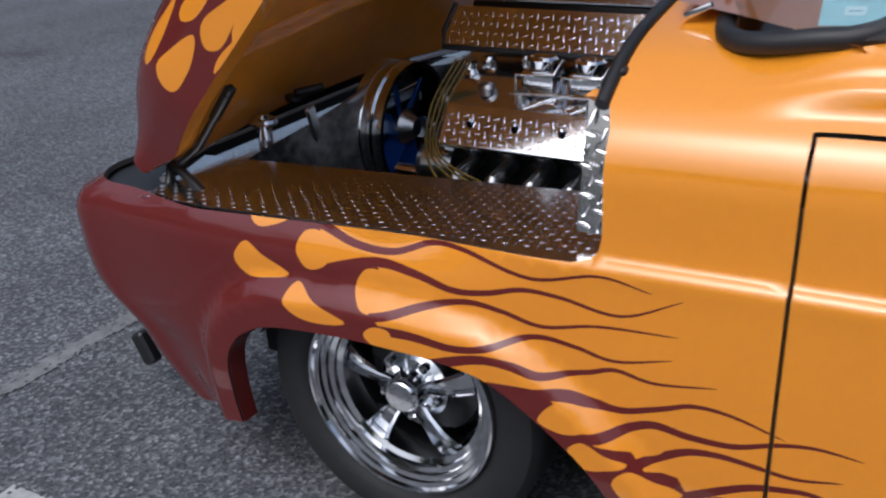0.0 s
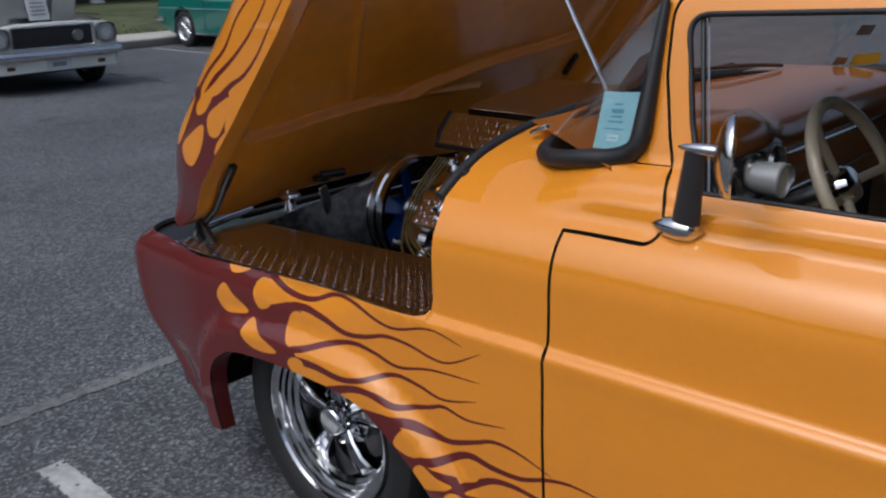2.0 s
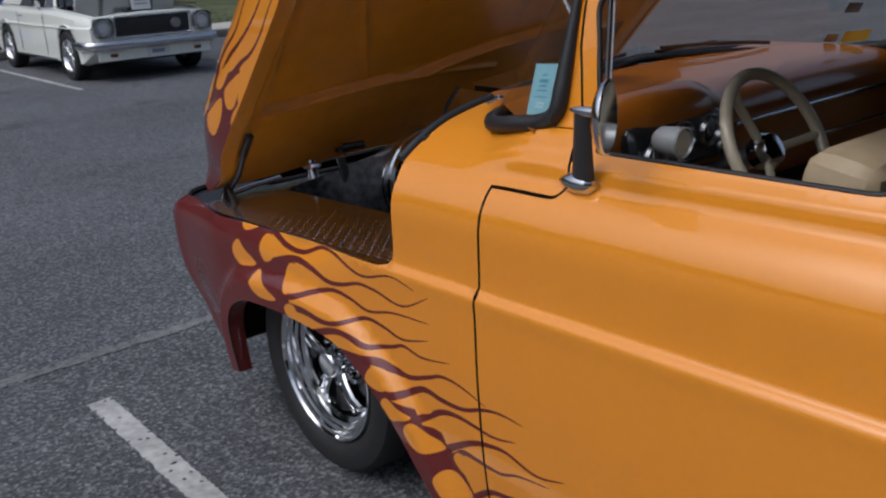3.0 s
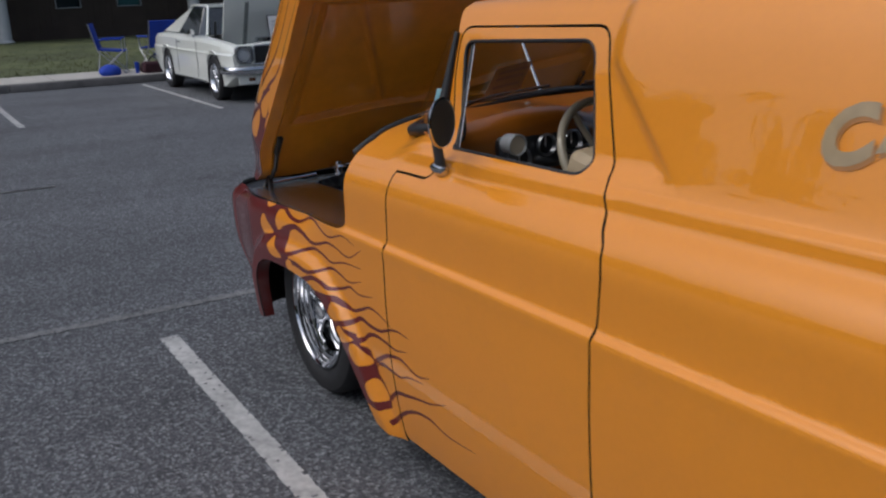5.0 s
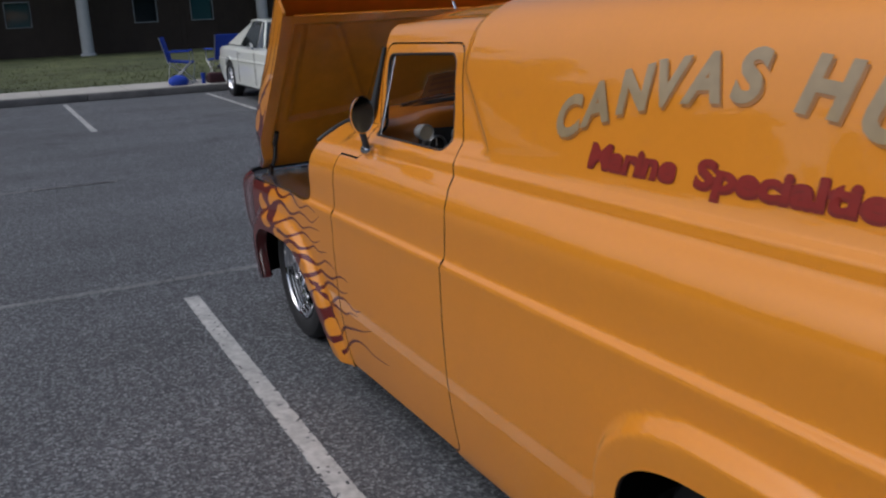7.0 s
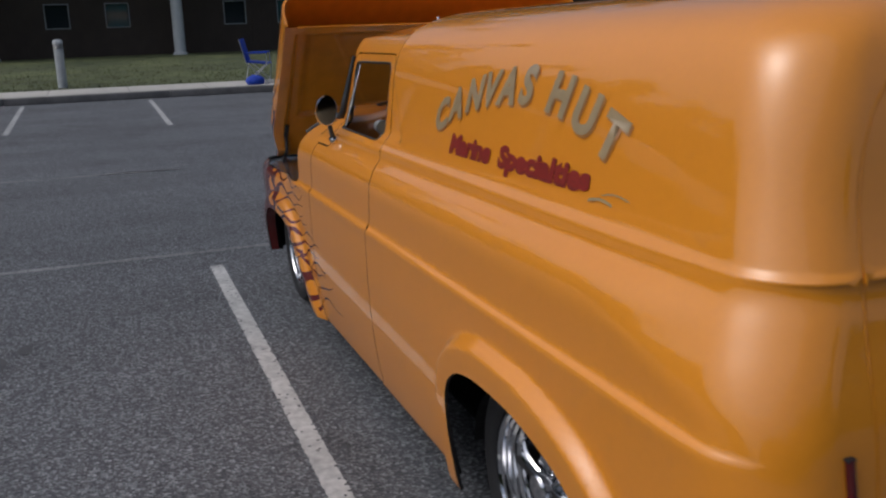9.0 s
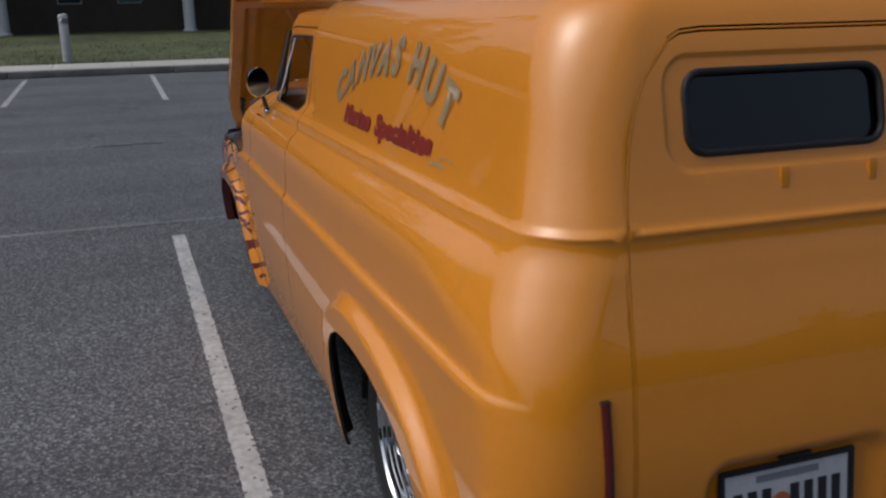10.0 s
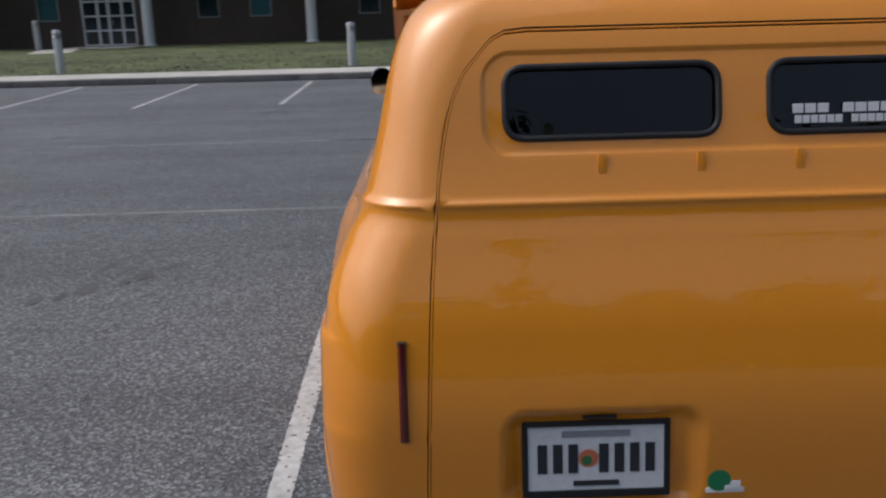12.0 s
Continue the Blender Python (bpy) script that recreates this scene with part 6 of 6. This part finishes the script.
def bollard(x, y, z):
    b = thing("bollard", "pale grey round bollard lamp standing on the lawn", "bollard", "bollards on the lawn", at=Matrix.Translation((x, y, z)))
    part("post", spin([(0.0, 0.0), (0.095, 0.0), (0.095, 0.80), (0.0, 0.80)], "Z", steps=24), BOLLARD, b)
    for k in range(3):
        part("louvre", spin([(0.0, 0.0), (0.088, 0.0), (0.10, 0.012), (0.088, 0.024), (0.0, 0.024)], "Z", (0, 0, 0.81 + 0.03 * k), 24), STEEL, b)
    part("cap", spin([(0.0, 0.0), (0.10, 0.0), (0.10, 0.05), (0.08, 0.085), (0.0, 0.10)], "Z", (0, 0, 0.90), 24), BOLLARD, b)
    return b


b0 = bollard(-16.75, -1.50, 0.13)
for x, y, z in ((-16.7, -8.25, 0.13), (-26.9, -12.9, 0.24)):
    copy_thing(b0, Matrix.Translation((x, y, z)))

# folding chairs
CANVAS_BLUE = material("blue_canvas", (0.012, 0.045, 0.36), 0.8, grain=0.15, scale=30)


def folding_chair(at):
    c = thing("folding_chair", "blue canvas folding chair on the pavement", "chair", "blue folding chairs", at=at)
    part("seat", box(0.46, 0.50, 0.03, (0, 0, 0.42), 0.012, 2, None, Matrix.Rotation(radians(6), 4, "Y")), CANVAS_BLUE, c)
    part("backrest", box(0.03, 0.52, 0.50, (-0.27, 0, 0.66), 0.012, 2, None, Matrix.Rotation(radians(-14), 4, "Y")), CANVAS_BLUE, c)
    for y in (-0.27, 0.27):
        part("armrest", box(0.42, 0.07, 0.025, (0, y, 0.62), 0.01, 2), CANVAS_BLUE, c)
        part("leg", tube([(-0.26, y, 0.0), (0.22, y, 0.42)], 0.011, 8), STEEL, c)
        part("leg", tube([(0.24, y, 0.0), (-0.22, y, 0.42), (-0.34, y, 0.90)], 0.011, 8), STEEL, c)
        part("arm_post", tube([(0.20, y, 0.42), (0.20, y, 0.61)], 0.010, 8), STEEL, c)
    for x in (-0.25, 0.23):
        part("cross_leg", tube([(x, -0.27, 0.01), (x, 0.27, 0.40)], 0.009, 8), STEEL, c)
    return c


ch = folding_chair(pose(-15.45, 2.40, 0.14, 0, 0, 72))
copy_thing(ch, pose(-15.75, 3.30, 0.14, 0, 0, 190))
bag = thing("carry_bag", "crumpled blue chair bag on the pavement", "bag", at=pose(-15.0, 2.22, 0.14))
bm = bmesh.new()
bmesh.ops.create_icosphere(bm, subdivisions=3, radius=0.16, matrix=Matrix.Diagonal((1.0, 1.1, 0.75, 1)))
for v in bm.verts:
    v.co *= 1 + 0.22 * noise.noise(v.co * 9)
    v.co.z = max(v.co.z + 0.07, 0)
part("bag_body", smooth(bm, 60), CANVAS_BLUE, bag)
can = thing("drinks_cup", "dark blue cup standing on the pavement", "cup", at=pose(-15.05, 2.72, 0.14))
part("cup_body", spin([(0.0, 0.0), (0.036, 0.0), (0.045, 0.20), (0.0, 0.20)], "Z", steps=18), CANVAS_BLUE, can)
pack = thing("dark_holdall", "dark maroon holdall lying on the pavement", "bag", at=pose(-15.0, 3.02, 0.14))
bm = box(0.30, 0.46, 0.20, (0, 0, 0.10), 0.07, 4)
for v in bm.verts:
    v.co *= 1 + 0.12 * noise.noise(v.co * 7)
part("holdall_body", bm, material("dark_maroon_cloth", (0.045, 0.014, 0.02), 0.85, grain=0.2, scale=20), pack)
part("handle", tube(curve_points([(0, -0.1, 0.19), (0, -0.06, 0.27), (0, 0.06, 0.27), (0, 0.1, 0.19)], 5), 0.012, 8), BLACK, pack)


# ---- woods beyond the car park ----
LEAF_MAT = material("tree_leaves", (0.030, 0.050, 0.016), 0.7, grain=0.4, scale=0.6, color2=(0.055, 0.080, 0.025))
BARK = material("bark", (0.10, 0.075, 0.05), 0.9, grain=0.3, scale=6, bump=0.01)


def woods():
    """A belt of trees behind the filmed side: trunks and crowns of loose leaf clumps."""
    rng = np.random.default_rng(5)
    verts, faces = [], []
    spots = [(-47 + rng.uniform(-3, 3), y + rng.uniform(-1.5, 1.5), rng.uniform(12, 17)) for y in np.arange(-80, 40, 4.2)]
    spots += [(x + rng.uniform(-2, 2), -54 + rng.uniform(-4, 4), rng.uniform(4, 6.5)) for x in np.arange(-40, 32, 4.5)]
    spots += [(44 + rng.uniform(-3, 3), y + rng.uniform(-1.5, 1.5), rng.uniform(12.5, 17.5) if y < 20 else rng.uniform(6, 9)) for y in np.arange(-50, 60, 3.6)]
    for x, y, h in spots:
        for _ in range(44):
            c = np.array([x, y, h * 0.45]) + rng.normal(0, 1, 3) * (2.1, 2.1, h * 0.23)
            c[2] = abs(c[2])
            n = 110
            p = c + rng.normal(0, 0.70, (n, 3))
            a, b = rng.normal(0, 0.17, (n, 3)), rng.normal(0, 0.17, (n, 3))
            k = len(verts)
            quad = np.stack([p - a, p + b, p + a, p - b], 1).reshape(-1, 3)
            verts += quad.tolist()
            faces += [(k + 4 * i, k + 4 * i + 1, k + 4 * i + 2, k + 4 * i + 3) for i in range(n)]
    me = bpy.data.meshes.new("woods")
    me.from_pydata(verts, [], faces)
    me.materials.append(LEAF_MAT)
    ob = tagged(new("woods", me), "dark green belt of trees beyond the car park", "trees", kind="stuff")
    bm = None
    own = bmesh.new()
    for x, y, h in spots:
        r0 = [own.verts.new((x + 0.22 * math.cos(a), y + 0.22 * math.sin(a), -0.05)) for a in np.linspace(0, 5.3, 7)]
        r1 = [own.verts.new((x + 0.09 * math.cos(a), y + 0.09 * math.sin(a), 0.6 * h)) for a in np.linspace(0, 5.3, 7)]
        for i in range(7):
            own.faces.new((r0[i], r0[(i + 1) % 7], r1[(i + 1) % 7], r1[i]))
    part("trunks", own, BARK, ob)


woods()


# ---- parked cars ----
CAR_CHROME = CHROME
CAR_GLASS = material("car_glass", (0.02, 0.024, 0.026), 0.05, coat=0.5)
LAMP_GLASS = material("lamp_glass", (0.55, 0.57, 0.58), 0.12, coat=0.6)
AMBER = material("amber_lens", (0.14, 0.05, 0.015), 0.2, coat=0.4)
BAY_DARK = material("engine_bay_black", (0.015, 0.015, 0.016), 0.5, grain=0.2, scale=12)


def car_wheel(parent, x, y, out):
    """A car's wheel: tyre, chrome rim with spokes and cap; out: +1 or -1 towards its outer side."""
    w = part("tyre", spin([(0.205, -0.02), (0.225, 0.0), (0.29, 0.0), (0.318, -0.03), (0.318, -0.16), (0.29, -0.19), (0.205, -0.17)], "Y", steps=40, closed=True), TYRE, parent)
    w.matrix_local = Matrix.Translation((x, y, 0.318)) @ Matrix.Diagonal((1, out, 1, 1))
    r = part("wheel_rim", spin([(0.212, -0.012), (0.200, -0.004), (0.185, -0.02), (0.172, -0.06), (0.165, -0.15), (0.2, -0.16)], "Y", steps=40, closed=True, sharp=60), CAR_CHROME, w)
    for i in range(10):
        a = 2 * math.pi * i / 10
        part("wheel_spoke", box(0.13, 0.02, 0.035, (0.105 * math.cos(a), -0.045, 0.105 * math.sin(a)), 0.006, 1, None, Matrix.Rotation(-a, 4, "Y")), CAR_CHROME, w)
    part("hub_cap", spin([(0.0, -0.015), (0.03, -0.018), (0.05, -0.04), (0.0, -0.05)], "Y", steps=20), CAR_CHROME, w)
    part("wheel_back", spin([(0.0, -0.10), (0.17, -0.10), (0.17, -0.13), (0.0, -0.13)], "Y", steps=24), BAY_DARK, w)


AXLE_F, AXLE_R, NOSE_END, TAIL_END = 1.25, -1.25, 2.02, -2.22


def car_body(paint, open_bay):
    """The lower body as a run of cross-sections, with real wheel openings and, where asked, an open engine bay."""
    bm = bmesh.new()
    xs = sorted(set(np.round(np.concatenate([np.linspace(TAIL_END, NOSE_END, 45), [AXLE_F + d for d in np.linspace(-0.36, 0.36, 13)], [AXLE_R + d for d in np.linspace(-0.36, 0.36, 13)]]), 3)))
    top = glide([-2.22, -2.05, -1.5, -0.9, 0.0, 0.62, 1.2, 1.8, 2.02], [0.80, 0.88, 0.90, 0.90, 0.88, 0.885, 0.865, 0.82, 0.79])
    wid = glide([-2.22, -2.1, -1.4, 0.0, 1.3, 1.85, 2.02], [0.78, 0.83, 0.865, 0.865, 0.855, 0.83, 0.80])
    rows = []
    for x in xs:
        zb = 0.21 + 0.16 * float(ease(np.array((abs(x) - 1.6) / 0.5)))
        for ax in (AXLE_F, AXLE_R):
            if abs(x - ax) < 0.36:
                zb = max(zb, 0.318 + math.sqrt(0.3605**2 - (x - ax) ** 2) * 0.98)
        w, t = float(wid(x)), float(top(x))
        sec = [(w - 0.07, zb - 0.005), (w - 0.01, zb + 0.02), (w, max(0.50, zb + 0.03)), (w + 0.012, max(0.665, zb + 0.035)), (w - 0.012, max(0.69, zb + 0.04)), (w - 0.02, t - 0.07), (w - 0.055, t - 0.018), (w - 0.13, t), (0.42, t + 0.022), (0.0, t + 0.03)]
        rows.append([bm.verts.new((x, -y, z)) for y, z in sec] + [bm.verts.new((x, y, z)) for y, z in sec[-2::-1]])
    n = len(rows[0])
    for (a, b), xa, xb in zip(zip(rows, rows[1:]), xs, xs[1:]):
        for i in range(n - 1):
            if open_bay and xa > 0.60 and xb < 1.97 and 7 <= i <= n - 9:
                continue
            bm.faces.new((a[i], b[i], b[i + 1], a[i + 1]))
    bm.faces.new(rows[0])
    bm.faces.new(rows[-1][::-1])
    for row in (rows,):
        for a, b in zip(row, row[1:]):
            bm.faces.new((a[0], a[-1], b[-1], b[0]))
    bmesh.ops.recalc_face_normals(bm, faces=bm.faces)
    return smooth(bm, 28)


def car_cabin(fastback):
    """Roof and pillars with the window planes between them."""
    foot = [(-1.95 if fastback else -1.05, 0.68, 0.90), (-0.80 if fastback else -0.55, 0.745, 0.90), (0.30, 0.745, 0.885), (0.66, 0.66, 0.90)]
    head = [(-0.78 if fastback else -0.72, 0.52, 1.285), (-0.52 if fastback else -0.45, 0.545, 1.31), (0.02, 0.545, 1.31), (0.10, 0.50, 1.295)]
    return foot, head


def classic_car(name, label, paint, at, open_hood, fastback):
    car = thing(name, label, "car", at=at)
    body = part("body", car_body(paint, open_hood), paint, car)
    foot, head = car_cabin(fastback)
    bm = bmesh.new()
    ring = [Vector(p) for p in head] + [Vector((p[0], -p[1], p[2])) for p in head[::-1]]
    f = bm.faces.new([bm.verts.new(p) for p in ring])
    mid = bmesh.ops.poke(bm, faces=[f])["verts"]
    for v in mid:
        v.co.z += 0.025
    ext = bmesh.ops.extrude_face_region(bm, geom=bm.faces[:])["geom"]
    bmesh.ops.translate(bm, verts=[v for v in ext if isinstance(v, bmesh.types.BMVert)], vec=(0, 0, 0.035))
    bmesh.ops.recalc_face_normals(bm, faces=bm.faces)
    part("roof", smooth(bm, 50), paint, car)

    def sheet(pts, mat, pname):
        b = bmesh.new()
        f = b.faces.new([b.verts.new(p) for p in pts])
        ext = bmesh.ops.extrude_face_region(b, geom=[f])["geom"]
        c = sum((Vector(p) for p in pts), Vector()) / len(pts)
        inward = (Vector((-0.3, 0, 1.0)) - c).normalized() * 0.012
        bmesh.ops.translate(b, verts=[v for v in ext if isinstance(v, bmesh.types.BMVert)], vec=inward)
        bmesh.ops.recalc_face_normals(b, faces=b.faces)
        return part(pname, b, mat, car)

    for s in (1, -1):
        q = [Vector((p[0], s * p[1], p[2])) for p in foot]
        h = [Vector((p[0], s * p[1], p[2])) for p in head]
        sheet([q[1].lerp(h[1], 0.03), q[2], q[2].lerp(q[3], 0.55), h[2].lerp(h[3], 0.4), h[2], h[1]], CAR_GLASS, "side_window")
        sheet([q[0], q[1], h[1], h[0]], paint, "rear_pillar")
        part("screen_pillar", tube([q[3] - Vector((0.10, -0.03 * s, 0)), h[3]], 0.022, 8), paint, car)
        part("window_trim", tube([q[0], q[1], q[2], q[3] - Vector((0.08, 0, 0))], 0.009, 8), CAR_CHROME, car)
        part("gutter_trim", tube([h[0], h[1], h[2], h[3]], 0.010, 8), CAR_CHROME, car)
        part("side_strip", tube([(-1.55, s * 0.884, 0.665), (0.0, s * 0.884, 0.665), (1.55, s * 0.868, 0.665)], 0.008, 6), paint, car)
        part("rocker_strip", box(1.75, 0.012, 0.03, (0, s * 0.862, 0.245), 0.004, 1), CAR_CHROME, car)
        part("door_handle", box(0.11, 0.02, 0.018, (-0.42, s * 0.865, 0.78), 0.006, 2), CAR_CHROME, car)
        part("door_gap", box(0.006, 0.006, 0.52, (0.52, s * 0.872, 0.56), 0.0), BAY_DARK, car)
        part("door_gap", box(0.006, 0.006, 0.52, (-0.55, s * 0.872, 0.56), 0.0), BAY_DARK, car)
        m = part("wing_mirror", spin([(0.0, -0.012), (0.05, -0.008), (0.055, 0.012), (0.0, 0.018)], "X", (0.42, s * 0.90, 0.94), 18), CAR_CHROME, car)
        part("mirror_foot", tube([(0.44, s * 0.85, 0.87), (0.43, s * 0.89, 0.92)], 0.010, 6), CAR_CHROME, m)
        lamp = part("headlamp", spin([(0.0, 0.035), (0.06, 0.03), (0.088, 0.0), (0.0, -0.01)], "X", (NOSE_END - 0.005, s * 0.655, 0.675), 28), LAMP_GLASS, car)
        part("lamp_ring", spin([(0.088, 0.0), (0.090, 0.03), (0.105, 0.03), (0.112, 0.0)], "X", (NOSE_END - 0.003, s * 0.655, 0.675), 28, closed=True), CAR_CHROME, lamp)
        part("lamp_bezel", box(0.03, 0.245, 0.235, (NOSE_END - 0.010, s * 0.655, 0.675), 0.09, 4), STEEL, lamp)
        part("turn_lamp", box(0.02, 0.10, 0.05, (NOSE_END + 0.012, s * 0.56, 0.335), 0.012, 2), AMBER, car)
        for ax in (AXLE_F, AXLE_R):
            car_wheel(car, ax, s * 0.865, s)
            well = bmesh.new()
            n = 16
            ring = [[well.verts.new((ax + 0.37 * math.cos(math.pi * i / n), s * (0.86 - d), 0.30 + 0.37 * math.sin(math.pi * i / n))) for d in (0.02, 0.35)] for i in range(n + 1)]
            for a, b in zip(ring, ring[1:]):
                well.faces.new((a[0], b[0], b[1], a[1]))
            well.faces.new([r[1] for r in ring])
            part("wheel_well", well, BAY_DARK, car)
    sheet([Vector((0.66, 0.66, 0.90)), Vector((0.74, 0.30, 0.91)), Vector((0.74, -0.30, 0.91)), Vector((0.66, -0.66, 0.90)), Vector((0.10, -0.50, 1.285)), Vector((0.10, 0.50, 1.285))], CAR_GLASS, "windscreen")
    sheet([Vector((foot[0][0], 0.66, 0.91)), Vector((foot[0][0], -0.66, 0.91)), Vector((head[0][0], -0.50, 1.28)), Vector((head[0][0], 0.50, 1.28))], CAR_GLASS, "rear_window")
    grille = part("grille", box(0.05, 0.98, 0.23, (NOSE_END - 0.012, 0, 0.665), 0.02, 2), BAY_DARK, car)
    bm = None
    for dy, dz, sy, sz in ((0, 0.125, 1.02, 0.018), (0, -0.125, 1.02, 0.018), (-0.51, 0, 0.018, 0.26), (0.51, 0, 0.018, 0.26)):
        bm = box(0.03, sy, sz, (NOSE_END + 0.012, dy, 0.665 + dz), 0.006, 1, bm)
    part("grille_frame", bm, CAR_CHROME, grille)
    part("grille_badge", spin([(0.0, 0.0), (0.07, 0.0), (0.06, 0.02), (0.0, 0.022)], "X", (NOSE_END + 0.014, 0.30, 0.665), 20), STEEL, grille)
    pts = curve_points([(NOSE_END - 0.35, -0.875, 0.46), (NOSE_END - 0.02, -0.84, 0.46), (NOSE_END + 0.07, -0.60, 0.46), (NOSE_END + 0.09, 0, 0.46), (NOSE_END + 0.07, 0.60, 0.46), (NOSE_END - 0.02, 0.84, 0.46), (NOSE_END - 0.35, 0.875, 0.46)], 6)
    bm = tube(pts, 0.038, 10)
    for v in bm.verts:
        v.co.z = 0.46 + (v.co.z - 0.46) * 1.5
    part("front_bumper", bm, CAR_CHROME, car)
    part("valance", box(0.05, 1.5, 0.17, (NOSE_END - 0.01, 0, 0.35), 0.02, 2), paint, car)
    part("front_plate", box(0.008, 0.30, 0.15, (NOSE_END + 0.06, 0, 0.345), 0.004, 1), PLATE_WHITE, car)
    part("plate_bar", box(0.004, 0.17, 0.05, (NOSE_END + 0.066, 0, 0.345), 0.001, 1), GREY_INK, car)
    part("floor_pan", box(3.6, 1.4, 0.06, (-0.1, 0, 0.24), 0.01, 1), BAY_DARK, car)
    rear = tube([(p.x * -1 - 0.18, p.y, p.z + 0.02) for p in pts], 0.036, 10)
    part("rear_bumper", rear, CAR_CHROME, car)
    if open_hood:
        part("bay_floor", box(1.36, 1.36, 0.03, (1.29, 0, 0.60), 0.005, 1), BAY_DARK, car)
        eng = part("engine", box(0.55, 0.45, 0.16, (1.20, 0, 0.72), 0.04, 2), STEEL, car)
        part("air_cleaner", spin([(0.0, 0.0), (0.19, 0.0), (0.19, 0.06), (0.15, 0.075), (0.0, 0.08)], "Z", (1.2, 0, 0.80), 28), CAR_CHROME, eng)
        turn = Matrix.Translation((0.62, 0, 0.90)) @ Matrix.Rotation(radians(-66), 4, "Y")
        hood = part("open_hood", box(1.22, 1.36, 0.028, (0.61, 0, 0.0), 0.012, 2, None, turn), paint, car, "raised hood")
        under = material("grey_hood_underside", (0.30, 0.32, 0.29), 0.6, grain=0.15, scale=8)
        part("hood_underside", box(1.16, 1.28, 0.008, (0.61, 0, -0.020), 0.003, 1, None, turn), under, hood)
        for y in (-0.34, 0.34):
            part("hood_rib", box(1.1, 0.06, 0.02, (0.61, y, -0.030), 0.006, 1, None, turn), under, hood)
        for y in (-0.60, 0.60):
            part("hood_hinge", tube([(0.66, y, 0.86), (0.72, y, 1.10)], 0.018, 8), BLACK, hood)
        sign = part("show_card", box(0.012, 0.26, 0.34, (1.55, 0.06, 1.0), 0.004, 1, None, Matrix.Rotation(radians(-14), 4, "Y")), WHITE_INK, car, "white show card propped in the engine bay")
        part("card_border", box(0.008, 0.29, 0.37, (1.545, 0.06, 1.0), 0.004, 1, None, Matrix.Rotation(radians(-14), 4, "Y")), BAY_DARK, sign)
        for k in range(5):
            part("card_bar", box(0.004, 0.17, 0.014, (1.562 + 0.011 * k - 0.022, 0.06, 1.09 - 0.045 * k), 0.001, 1, None, Matrix.Rotation(radians(-14), 4, "Y")), GREY_INK, sign)
        part("fender_bolt_strip", box(1.2, 0.03, 0.012, (1.22, 0.71, 0.875), 0.004, 1), BAY_DARK, car)
    return car


CREAM = material("cream_car_paint", (0.84, 0.86, 0.79), 0.3, coat=1.0, grain=0.02, scale=10)
TEAL = material("teal_car_paint", (0.008, 0.13, 0.105), 0.28, coat=1.0, grain=0.03, scale=10)
classic_car("vintage_coupe", "cream vintage fastback coupe with its hood raised", CREAM, pose(-12.15, 3.72, 0, 0, 0, 0), True, True)
classic_car("vintage_sedan", "teal vintage two-door car parked by the kerb", TEAL, pose(-12.75, 8.72, 0, 0, 0, 0), False, False)
